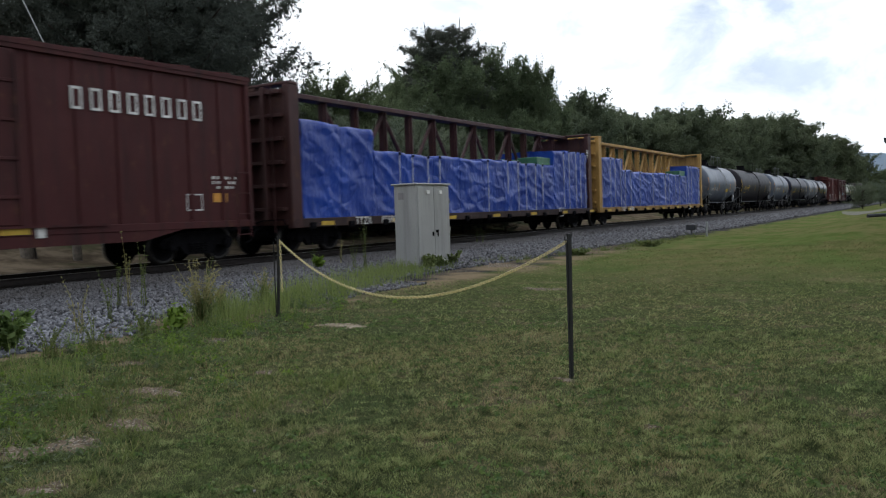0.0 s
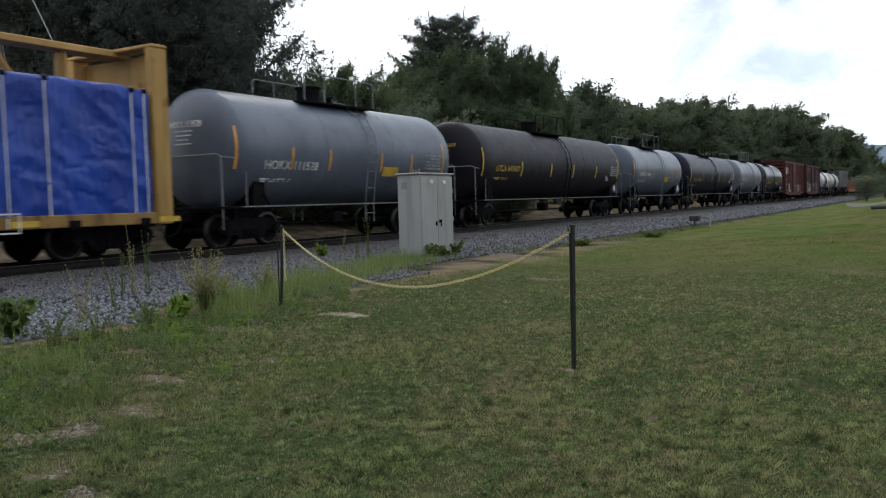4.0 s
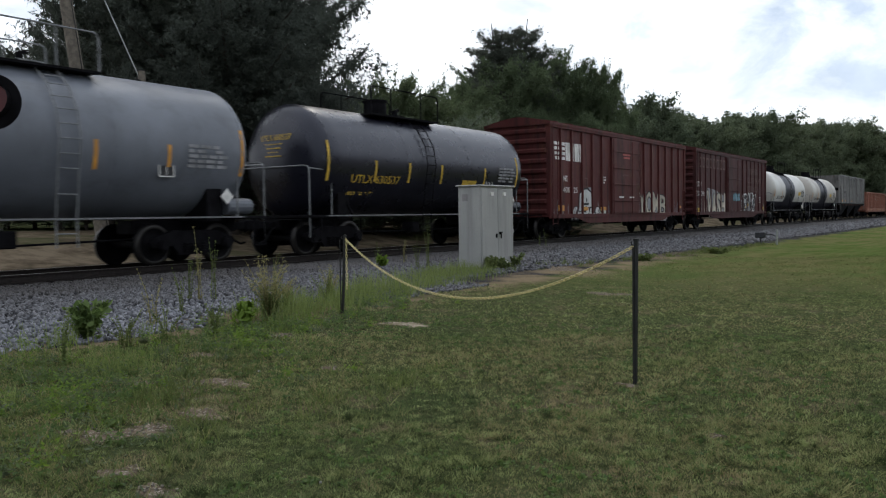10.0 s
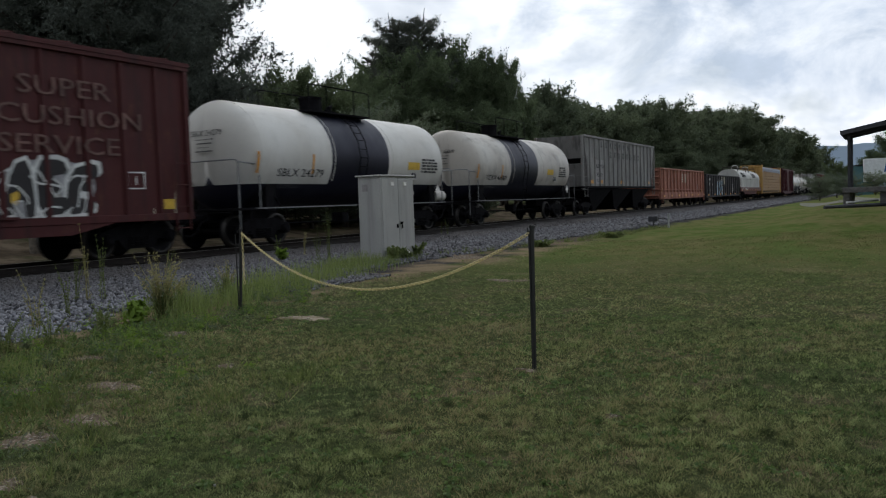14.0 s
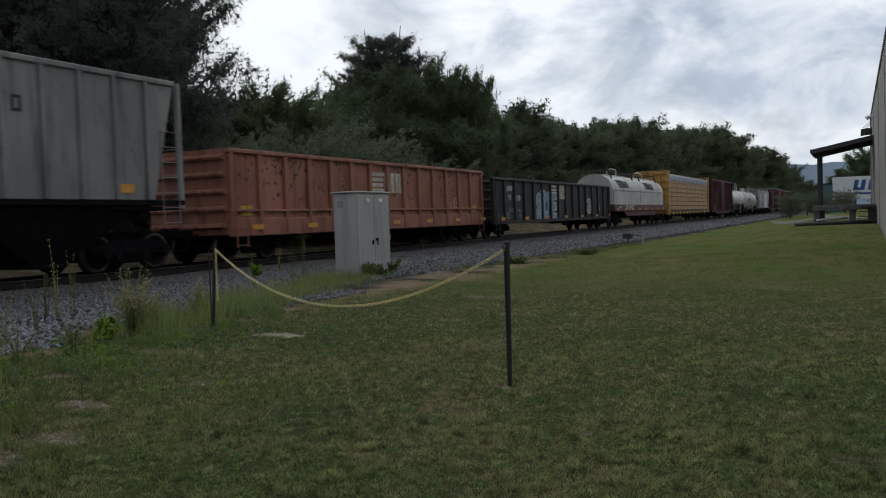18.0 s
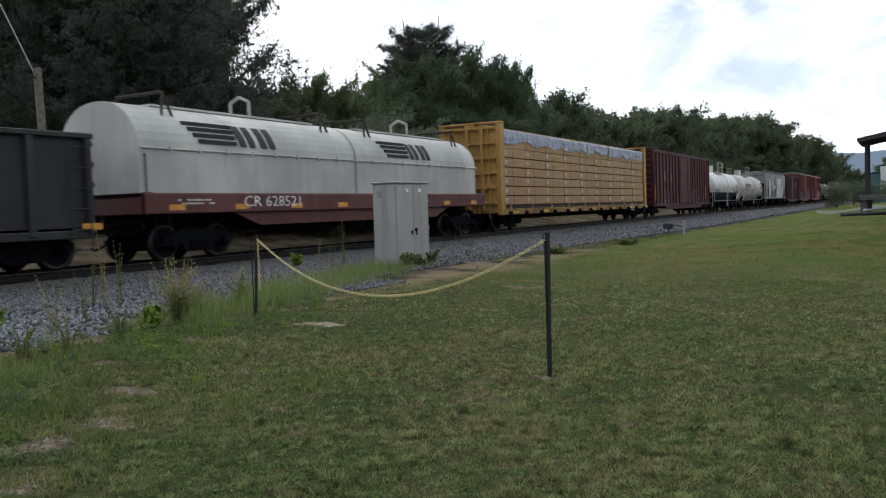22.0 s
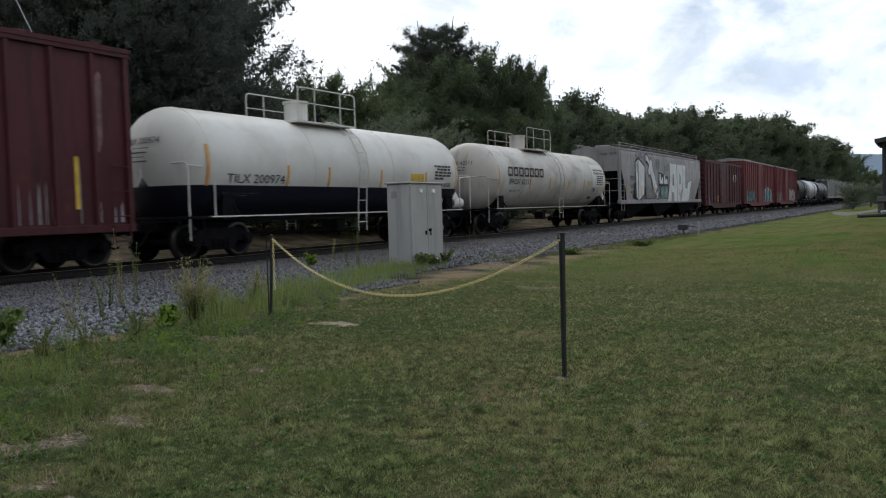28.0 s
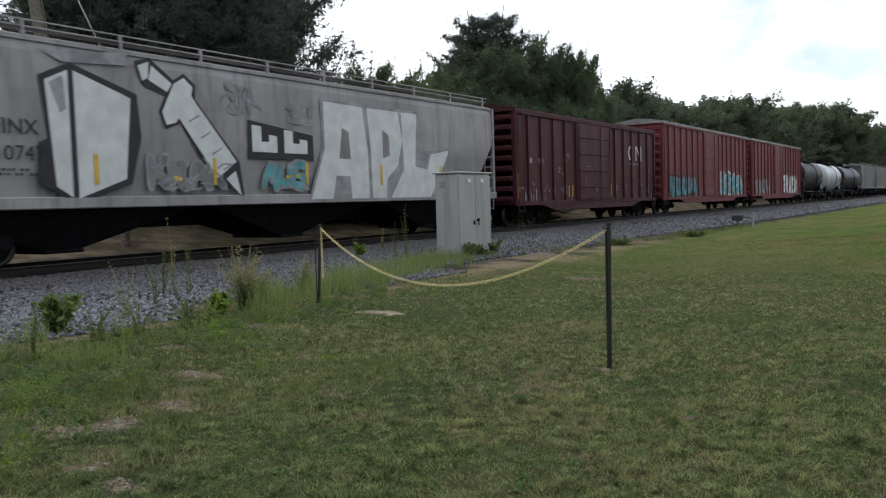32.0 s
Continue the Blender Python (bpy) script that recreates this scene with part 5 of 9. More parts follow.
def gondola(label, a, b, y0, y1, mat, top, sill, ribs, high=False):
    car, L = place_car("gondola", label, "gondola", a, b)
    part("floor", Geo().box(-1.40, 1.40, y0, y1, sill + 0.05, sill + 0.17), mat, car)
    for s in (-1, 1):
        part("side_wall", Geo().box(min(s * 1.36, s * 1.40), max(s * 1.36, s * 1.40), y0, y1, sill, top - 0.05), mat, car)
        part("top_chord", Geo().box(min(s * 1.33, s * 1.52), max(s * 1.33, s * 1.52), y0 - 0.03, y1 + 0.03, top - 0.12, top, 0.02), mat, car)
        part("side_sill", Geo().box(min(s * 1.36, s * 1.48), max(s * 1.36, s * 1.48), y0, y1, sill - 0.06, sill + (0.45 if high else 0.12), 0.02), mat, car)
        if high:
            part("belt_rail", Geo().box(min(s * 1.38, s * 1.50), max(s * 1.38, s * 1.50), y0, y1, sill + 0.62, sill + 0.70, 0.015), mat, car)
        rib = shared(("grib", mat.name, s), lambda: Geo().box(min(s * 1.40, s * 1.51), max(s * 1.40, s * 1.51), -0.08, 0.08, sill, top - 0.1, 0.02).mesh("rib", mat))
        for k in range(ribs + 1):
            part("rib", rib, None, car).location = (0, y0 + 0.10 + (y1 - y0 - 0.2) * k / ribs, 0)
    for y, s in ((y0, -1), (y1, 1)):
        part("end_wall", Geo().box(-1.38, 1.38, min(y, y + s * 0.04), max(y, y + s * 0.04), sill, top), mat, car)
        for k in range(5):
            z = sill + (top - sill) * (k + 0.5) / 5
            part("end_rib", Geo().tube((-1.36, y + s * 0.05, z), (1.36, y + s * 0.05, z), 0.085, 8), mat, car)
    for x, ys in ((1.55, y0 + 0.15), (1.55, y1 - 0.6)):
        ladder_at(car, x, ys, ys + 0.45, sill - 0.3, top - 0.3, 6, mat, "ladder")
    part("end_grab_iron", Geo().line([(0.5, y0 - 0.3, 1.0), (1.4, y0 - 0.3, 1.0)], 0.02, 5), mat, car)
    part("centre_sill", Geo().box(-0.35, 0.35, 0.9, L - 0.9, 0.66, sill).box(-1.3, 1.3, y0, y0 + 0.3, 0.72, sill).box(-1.3, 1.3, y1 - 0.3, y1, 0.72, sill), UNDER, car)
    for k in range(7):
        y = y0 + 0.5 + (y1 - y0 - 1.2) * k / 6
        part("reflector", Geo().box(1.512, 1.518, y + 0.35, y + 0.85, sill + 0.12, sill + 0.26), ORANGE_PAINT, car)
    running_gear(car, L, inset=1.9)
    brake_gear(car, L / 2)
    return car, L


def hopper(label, a, b, y0, y1, mat, eave, sill, ribs, roof=True, slope=2.2, curved=False):
    car, L = place_car("covered_hopper", label, "hopper car", a, b)
    yt0, yt1 = y0 + 0.25, y1 - 0.25
    zk = sill + 0.30
    hw = 1.46
    if curved:
        side = [(1.36, sill + 0.22), (1.43, sill + 0.7), (1.49, sill + 1.5), (1.498, eave - 0.4 * (eave - sill)), (1.50, sill + 2.3), (1.46, eave - 0.25), (1.40, eave)]
    else:
        side = [(1.46, sill + 0.22), (1.46, eave)]
    # body: end slopes tuck in below
    vs, fs, low = [], [], []
    m = len(side)
    zs = [p[1] for p in side]
    for s in (1, -1):
        for x, z in side:
            f = (eave - z) / (eave - sill)
            inset_ = slope * max(0.0, f - 0.40) / 0.60
            vs += [(s * x, yt0 + inset_, z), (s * x, yt1 - inset_, z)]
    for k in range(m - 1):
        for o in (0, 2 * m):
            q = o + 2 * k
            fs.append((q, q + 1, q + 3, q + 2))
        ends = [(2 * k, 2 * k + 2, 2 * m + 2 * k + 2, 2 * m + 2 * k), (2 * k + 1, 2 * k + 3, 2 * m + 2 * k + 3, 2 * m + 2 * k + 1)]
        (low if curved and zs[k + 1] < eave - 0.39 * (eave - sill) else fs).extend(ends)
    fs.append((0, 1, 2 * m + 1, 2 * m))
    fs.append((2 * m - 2, 2 * m - 1, 4 * m - 1, 4 * m - 2))
    body = part("body", Geo().add(vs, fs), mat, car)
    # shade of the end recess is put into the sheets' black colour
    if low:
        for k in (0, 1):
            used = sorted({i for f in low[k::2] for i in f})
            part("slope_sheet", Geo().add([vs[i] for i in used], [tuple(used.index(i) for i in f) for f in low[k::2]]), UNDER, body, "sloping end sheet, recess shade painted on as black")
    rl = [(-1.46, eave - 0.06), (1.46, eave - 0.06), (1.46, eave + 0.02), (0.9, eave + 0.16), (-0.9, eave + 0.16), (-1.46, eave + 0.02)]
    if roof:
        part("roof", Geo().sweep(rl, [(yt0 - 0.02, 1, 0), (yt1 + 0.02, 1, 0)]), mat, car)
        part("hatch_trough", Geo().box(-0.35, 0.35, yt0 + 0.8, yt1 - 0.8, eave + 0.16, eave + 0.30, 0.04), mat, car)
    for s in (-1, 1):
        part("side_sill", Geo().box(min(s * 1.30, s * 1.52), max(s * 1.30, s * 1.52), y0, y1, sill, sill + 0.24, 0.02) if roof else Geo().box(min(s * 1.30, s * 1.49), max(s * 1.30, s * 1.49), y0, y1, sill + 0.08, sill + 0.22, 0.02), mat if roof else UNDER, car)
        if not roof:
            part("top_chord", Geo().box(min(s * 1.42, s * 1.53), max(s * 1.42, s * 1.53), yt0, yt1, eave - 0.10, eave + 0.03, 0.02), mat, car)
        else:
            wg = Geo().box(min(s * 0.95, s * 1.30), max(s * 0.95, s * 1.30), yt0, yt1, eave + 0.22, eave + 0.25)
            for k in range(10):
                y = yt0 + 0.3 + (yt1 - yt0 - 0.6) * k / 9
                wg.box(min(s * 1.26, s * 1.32), max(s * 1.26, s * 1.32), y, y + 0.06, eave, eave + 0.36)
            wg.tube((s * 1.30, yt0, eave + 0.36), (s * 1.30, yt1, eave + 0.36), 0.02, 5)
            part("running_board", wg, mat, car)
        if ribs:
            for k in range(1, ribs):
                y = yt0 + (yt1 - yt0) * k / ribs
                f = max(0.0, 1 - min(y - yt0, yt1 - y) / slope)
                z0 = sill + 0.22 + (eave - sill) * 0.6 * f
                part("rib", Geo().box(min(s * 1.46, s * 1.53), max(s * 1.46, s * 1.53), y - 0.05, y + 0.05, z0, eave - 0.05, 0.01), mat, car)
        for y, d in ((y0, 1), (y1, -1)):
            part("end_post", Geo().box(min(s * 1.34, s * 1.48), max(s * 1.34, s * 1.48), min(y + d * 0.02, y + d * 0.14), max(y + d * 0.02, y + d * 0.14), sill, eave, 0.01), mat, car)
            ladder_at(car, s * 1.48, min(y + d * 0.2, y + d * 0.75), max(y + d * 0.2, y + d * 0.75), sill - 0.35, sill + 1.9, 7, mat, "end_ladder")
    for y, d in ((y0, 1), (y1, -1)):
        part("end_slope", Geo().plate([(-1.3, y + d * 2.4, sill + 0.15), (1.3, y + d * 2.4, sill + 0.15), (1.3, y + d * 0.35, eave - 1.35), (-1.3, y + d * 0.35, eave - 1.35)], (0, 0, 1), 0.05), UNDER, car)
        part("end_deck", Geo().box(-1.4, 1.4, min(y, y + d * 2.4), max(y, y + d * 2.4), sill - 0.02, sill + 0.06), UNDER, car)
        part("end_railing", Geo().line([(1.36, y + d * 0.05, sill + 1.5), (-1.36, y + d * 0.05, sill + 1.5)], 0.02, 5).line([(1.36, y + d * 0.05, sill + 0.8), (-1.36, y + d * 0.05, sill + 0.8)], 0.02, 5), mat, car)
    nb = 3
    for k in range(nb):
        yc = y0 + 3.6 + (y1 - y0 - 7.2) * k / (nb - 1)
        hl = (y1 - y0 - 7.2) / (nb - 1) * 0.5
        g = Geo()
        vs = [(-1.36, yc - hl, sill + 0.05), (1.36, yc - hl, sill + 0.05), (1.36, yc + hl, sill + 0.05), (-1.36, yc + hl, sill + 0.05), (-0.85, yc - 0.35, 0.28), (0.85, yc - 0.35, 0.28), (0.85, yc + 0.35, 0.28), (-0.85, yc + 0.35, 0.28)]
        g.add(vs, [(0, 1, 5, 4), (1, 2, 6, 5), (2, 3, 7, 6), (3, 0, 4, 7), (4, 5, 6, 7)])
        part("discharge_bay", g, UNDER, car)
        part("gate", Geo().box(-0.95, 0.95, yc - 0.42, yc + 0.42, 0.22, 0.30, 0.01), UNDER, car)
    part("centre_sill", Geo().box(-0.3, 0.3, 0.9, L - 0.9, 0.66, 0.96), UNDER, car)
    running_gear(car, L, inset=1.9)
    return car, L


def coil_car(label, a, b, y0, y1):
    car, L = place_car("coil_car", label, "coil car", a, b)
    sill, bed = 1.02, 1.66
    part("underframe", Geo().box(-1.38, 1.38, y0, y1, bed - 0.12, bed, 0.02), COIL_RED, car)
    for s in (-1, 1):
        part("side_sill", Geo().box(min(s * 1.30, s * 1.46), max(s * 1.30, s * 1.46), y0, y1, bed - 0.50, bed - 0.02, 0.02), COIL_RED, car)
        part("fish_belly", Geo().plate([(s * 1.30, y0 + 3.0, bed - 0.5), (s * 1.30, y0 + 4.0, sill - 0.22), (s * 1.30, y1 - 4.0, sill - 0.22), (s * 1.30, y1 - 3.0, bed - 0.5)], (s, 0, 0), 0.06), COIL_RED, car)
    for k in range(8):
        y = y0 + 0.7 + (y1 - y0 - 2) * k / 7
        part("reflector", Geo().box(1.462, 1.468, y, y + 0.5, bed - 0.42 if k % 2 else bed - 0.62 + 0.2, bed - 0.28), ORANGE_PAINT, car)
    yh = [y0 - 0.1, 9.15, y1 - 0.6]
    loop = [(1.36, 0.0), (1.36, 1.05)] + [(1.36 * math.cos(radians(t_)) ** 0.9, 1.05 + 1.16 * math.sin(radians(t_))) for t_ in range(10, 90, 10)]
    loop = loop + [(0, 2.21)] + [(-x, z) for x, z in loop[::-1]]
    loop = [(x, z) for x, z in loop]
    for k in range(2):
        ya, yb = yh[k] + 0.04, yh[k + 1] - 0.04
        hood = part("coil_hood", Geo().sweep([(x, z + bed) for x, z in loop], [(ya, 1, 0), (yb, 1, 0)]), HOOD, car, "pale grey rounded coil hood")
        hg = Geo()
        for s in (-1, 1):
            hg.tube((s * 1.39, ya, bed + 1.05), (s * 1.39, yb, bed + 1.05), 0.022, 6)
            for q in range(10):
                y = ya + (yb - ya) * q / 9
                hg.box(s * 1.36 - 0.05, s * 1.36 + 0.05, y - 0.03, y + 0.03, bed + 0.98, bed + 1.1)
        part("seam_rail", hg, HOOD, hood)
        part("hood_rib", Geo().sweep([(x * 1.012, z * 1.006 + bed) for x, z in loop], [(yb - 0.09, 1, 0), (yb - 0.03, 1, 0)]), HOOD, hood)
        for y in (ya + 1.3, yb - 1.0):
            g = Geo()
            for s in (-1, 1):
                g.line([(s * 0.95, y - 0.18, bed + 1.85), (s * 0.80, y, bed + 2.52), (s * 0.95, y + 0.18, bed + 1.85)], 0.035, 6)
            g.line([(-0.8, y, bed + 2.50), (0.8, y, bed + 2.50)], 0.045, 6)
            part("lifting_bracket", g, TIE, hood)
        g = Geo().line([(-0.35, (ya + yb) / 2 + 0.6, bed + 2.15), (-0.35, (ya + yb) / 2 + 0.6, bed + 2.65), (0.0, (ya + yb) / 2 + 0.6, bed + 2.8), (0.35, (ya + yb) / 2 + 0.6, bed + 2.65), (0.35, (ya + yb) / 2 + 0.6, bed + 2.15)], 0.05, 6)
        g.box(-0.5, 0.5, ya + 1.2, yb - 1.0, bed + 2.17, bed + 2.23)
        part("lifting_eye", g, HOOD, hood)
        # company mark as plain slanted bars
        g = Geo()
        yq = ya + 1.9
        ang = radians(30)
        for q in range(4):
            t_ = radians(36 - q * 8)
            x, z = 1.36 * math.cos(t_) ** 0.9 + 0.035, bed + 1.05 + 1.16 * math.sin(t_)
            g.box(x - 0.05, x + 0.008, yq - 0.35 + 0.12 * q, yq + 1.35, z - 0.05, z + 0.05)
        for q in range(4):
            y_ = yq + 1.50 + 0.36 * q + 0.10 * (q > 1)
            vs = []
            for f in range(6):
                t_ = radians(8 + 30 * f / 5)
                for y in (y_, y_ + 0.25):
                    vs.append((1.36 * math.cos(t_) ** 0.9 + 0.02, y - 0.14 * f / 5, bed + 1.05 + 1.16 * math.sin(t_) + 0.012))
            g.add(vs, [(2 * f, 2 * f + 1, 2 * f + 3, 2 * f + 2) for f in range(5)])
        part("company_mark", g, BLACK_PAINT, hood, "dark slanted bars")
    lettering("CR 628521", 0.30, WHITE_PAINT, car, 1.468, 3.8, bed - 0.36, 1.3)
    part("stencil", bars(Geo(), 1.462, y0 + 1.0, bed - 0.2, 1.3, 0.05, 2, 5), WHITE_PAINT, car)
    for y, d in ((y0, 1), (y1, -1)):
        part("end_sill", Geo().box(-1.42, 1.42, min(y, y + d * 0.3), max(y, y + d * 0.3), bed - 0.5, bed + 0.02, 0.02), COIL_RED, car)
        part("end_handrail", Geo().line([(1.4, y + d * 0.1, bed - 0.1), (1.4, y + d * 0.1, bed + 0.9), (-1.4, y + d * 0.1, bed + 0.9), (-1.4, y + d * 0.1, bed - 0.1)], 0.02, 5), COIL_RED, car)
        part("sill_step", Geo().line([(1.44, y + d * 0.3, bed - 0.4), (1.44, y + d * 0.3, 0.42), (1.44, y + d * 0.7, 0.42), (1.44, y + d * 0.7, bed - 0.4)], 0.02, 5), UNDER, car)
    part("centre_sill", Geo().box(-0.4, 0.4, 0.9, L - 0.9, 0.66, bed - 0.12), UNDER, car)
    running_gear(car, L, inset=2.2)
    brake_gear(car, L / 2)
    return car, L


GREEN_WRAP = plain("green_wrap", (0.05, 0.17, 0.09), 0.5, 0, 0.3, 3)


def company_bars(car, x, y, z, s, mat):
    """A company mark as plain bars: four lines and slanted blocks."""
    for k in range(4):
        part("mark_bar", Geo().box(x, x + 0.004, y + 0.03 * k, y + 1.0 * s, z + s * (0.62 - 0.2 * k), z + s * (0.75 - 0.2 * k)), mat, car)
    for k in range(2):
        y0 = y + s * (1.08 + 0.86 * k)
        for pts in (((0, 0), (0.26, 0), (0.22, 0.76), (-0.04, 0.76)), ((0.28, 0), (0.44, 0), (0.36, 0.76), (0.24, 0.76)), ((0.50, 0), (0.76, 0), (0.72, 0.76), (0.46, 0.76))):
            part("mark_block", Geo().plate([(x, y0 + u * s, z + v * s) for u, v in pts], (1, 0, 0), 0.004), mat, car)


def side_marks(car, x, y, z, mat, seed, w=1.0, rows=3, h=0.07):
    part("stencil", bars(Geo(), x, y, z, w, h, rows, seed), mat, car, "rows of small stencil marks")


def boxed_panel(car, x, y, z, mat):
    g = Geo()
    for a0, a1, b0, b1 in ((0, 0.5, 0, 0.03), (0, 0.5, 0.37, 0.4), (0, 0.03, 0, 0.4), (0.47, 0.5, 0, 0.4), (0.23, 0.26, 0.1, 0.3)):
        g.box(x, x + 0.004, y + a0, y + a1, z + b0, z + b1)
    part("test_panel", g, mat, car, "outlined lubrication panel")


def plate_mark(car, x, y, z, w=0.5, h=0.24, mat=None):
    part("reflector", Geo().box(x, x + 0.005, y, y + w, z, z + h), mat or ORANGE_PAINT, car)


def streaks(car, x, y0, y1, z0, z1, n, mat, seed):
    """Worn, chalky runs low on the side."""
    rnd = random.Random(seed)
    g = Geo()
    for _ in range(n):
        y = rnd.uniform(y0, y1)
        w, h = rnd.uniform(0.02, 0.09), rnd.uniform(0.15, 0.6) * (z1 - z0)
        g.plate([(x, y, z0), (x, y + w, z0), (x, y + w * 0.7, z0 + h), (x, y + w * 0.2, z0 + h * 0.8)], (1, 0, 0), 0.003)
    part("paint_run", g, mat, car, "chalky paint runs")


def rib_paint(car, y0, y1, n, span, z0, z1, mat, seed, share=0.8):
    """Spray and rubbed paint that ran over the outer faces of the side posts."""
    rnd = random.Random(seed)
    for k in range(1, n):
        y = y0 + (y1 - y0) * k / n
        if span[0] < y < span[1] and rnd.random() < share:
            a, b = z0 + rnd.uniform(0, 0.25) * (z1 - z0), z1 - rnd.uniform(0, 0.45) * (z1 - z0)
            w = rnd.uniform(0.022, 0.034)
            x = 1.4965
            part("paint_patch", Geo().plate([(x, y - w, a), (x, y + w * 0.9, a + 0.04), (x, y + w, b - 0.06), (x, y - w * 0.7, b)], (1, 0, 0), 0.003), mat, car)


def scuffs(car, spots, mat, seed):
    """Rubbed pale patches on the flat side between the posts."""
    rnd = random.Random(seed)
    for y, z, w, h in spots:
        g = Geo()
        for _ in range(5):
            blob(g, SIDE + 0.001, y + rnd.uniform(-0.4, 0.4) * w, z + rnd.uniform(-0.4, 0.4) * h, w * rnd.uniform(0.15, 0.4), h * rnd.uniform(0.1, 0.35), rnd.randint(0, 9999), 0.002, 9)
        part("worn_patch", g, mat, car, "rubbed pale paint")


SIDE = 1.425

# 1 brown boxcar
c, L = boxcar("weathered brown steel boxcar with a large pale name on its side", -0.9, 17.0, 0.95, 17.1, RED, 16, (9.1, 3.2), corrugated=9, rib_out=0.012)
blocks(c, SIDE + 0.034, 11.9, 3.44, 8, 0.27, 0.47, 0.20, 0.20, 4, WHITE_PAINT)
boxed_panel(c, SIDE, 14.9, 1.28, WHITE_PAINT)
plate_mark(c, SIDE, 15.76, 1.48, 0.46, 0.22)
side_marks(c, SIDE, 15.75, 2.05, WHITE_PAINT, 1, 0.8)
plate_mark(c, 1.505, 10.2, 0.88, 0.62, 0.12, YELLOW_PAINT)
plate_mark(c, 1.505, 10.95, 0.80, 0.2, 0.24, WHITE_PAINT)

# 2, 3 centre-beam flatcars under blue tarpaulins
c, L = centerbeam("brown centre-beam flatcar loaded with blue-tarped lumber packages", 17.0, 41.85, 0.74, 24.26, BEAM_RED, "tarp", 2)
lettering("TTZX", 0.24, WHITE_PAINT, c, 1.505, 3.6, 0.76)
lettering("85690", 0.24, WHITE_PAINT, c, 1.505, 5.0, 0.76)
boxed_panel(c, 1.505, 19.8, 0.66, WHITE_PAINT)
side_marks(c, 1.505, 23.6, 3.9, WHITE_PAINT, 6, 0.2, 4)
c, L = centerbeam("yellow centre-beam flatcar loaded with blue-tarped lumber packages", 41.85, 66.25, 0.62, 23.55, YELLOW, "tarp", 3)
lettering("TTZX", 0.24, WHITE_PAINT, c, 1.505, 4.2, 0.76)
lettering("86080", 0.24, WHITE_PAINT, c, 1.505, 5.6, 0.76)
boxed_panel(c, 1.505, 19.3, 0.66, WHITE_PAINT)

# 4 to 9 mixed tank cars
ZC, R = 2.62, 1.58
ST = [1.2, 3.35, 5.0, 7.6, 9.35, 11.4]
LONG = [1.2, 4.7, 7.85, 10.3, 12.4, 15.7]
tank_car("grey tank car with orange reflector stripes", 66.25, 79.5, 0.95, 12.3, ZC, R, [TANK_GREY], ST, ORANGE_PAINT, "HOKX 111528", WHITE_PAINT, sticker=7.75, ladder_y=7.0, plat_y=6.3)
tank_car("long black tank car with yellow lettering", 79.5, 98.4, 0.8, 17.95, ZC, R + 0.02, [TANK_BROWNBLACK], [1.2, 4.75, 7.9, 10.6, 13.7, 17.1], YELLOW_PAINT, "UTLX 643607", YELLOW_PAINT, 2.3, 2.22, head=0.5, ladder_y=9.8, plat_y=9.2)
tank_car("grey tank car with orange reflector stripes and a white mark", 98.4, 111.55, 0.95, 12.15, ZC, R, [TANK_GREY], ST, ORANGE_PAINT, "HOKX 111446", WHITE_PAINT, 2.25, 2.24, sticker=7.75, ladder_y=7.0, plat_y=6.4)
tank_car("long black tank car with yellow lettering and low railing", 111.55, 129.15, 0.55, 16.6, ZC, R, [TANK_BLACK], LONG, YELLOW_PAINT, "UTLX 670265", YELLOW_PAINT, 2.2, 2.02, ladder_y=8.8, plat_y=8.4)
tank_car("pale grey stained tank car with white lettering", 129.15, 142.15, 0.95, 11.95, ZC, R, [TANK_PALE], ST, ORANGE_PAINT, "HOKX 111501", WHITE_PAINT, 1.95, 2.2, ladder_y=7.0, plat_y=6.4)
tank_car("short black tank car with yellow lettering", 142.15, 155.5, 0.95, 12.3, ZC - 0.02, R, [TANK_GLOSS], [1.4, 3.4, 5.0, 6.7, 9.3, 11.5], YELLOW_PAINT, "UTLX 630537", YELLOW_PAINT, 2.35, 1.98, sticker=7.95, ladder_y=6.0, plat_y=5.6)

# 10 oxide red boxcar, 11 maroon boxcar
c, L = boxcar("oxide red ribbed boxcar with a closed door and graffiti low down", 155.5, 173.5, 0.92, 17.12, RED2, 16, (8.65, 3.3))
company_bars(c, SIDE, 1.4, 3.2, 0.98, WHITE_PAINT)
lettering("NS", 0.24, WHITE_PAINT, c, SIDE, 2.2, 2.36)
lettering("406 125", 0.24, WHITE_PAINT, c, SIDE, 2.2, 1.9, 1.25)
for y, z, w, h, k in ((4.4, 1.7, 1.3, 1.0, 31), (12.2, 1.2, 4.4, 1.2, 33)):
    part("spray_haze", blob(Geo(), SIDE + 0.0005, y, z, w, h, k, 0.002), GRAFF_GREY, c, "thin grey overspray")
part("graffiti", Geo().plate([(SIDE + 0.004, y, z) for y, z in ((3.62, 1.25), (3.66, 1.85), (3.95, 2.10), (4.55, 2.14), (4.95, 1.95), (5.05, 1.30))], (1, 0, 0), 0.003), BLACK_PAINT, c, "sprayed domed outline")
part("graffiti", Geo().plate([(SIDE + 0.008, y, z) for y, z in ((3.70, 1.28), (3.74, 1.82), (3.98, 2.02), (4.5, 2.06), (4.87, 1.90), (4.96, 1.32))], (1, 0, 0), 0.003), GRAFF_WHITE, c, "sprayed pale dome")
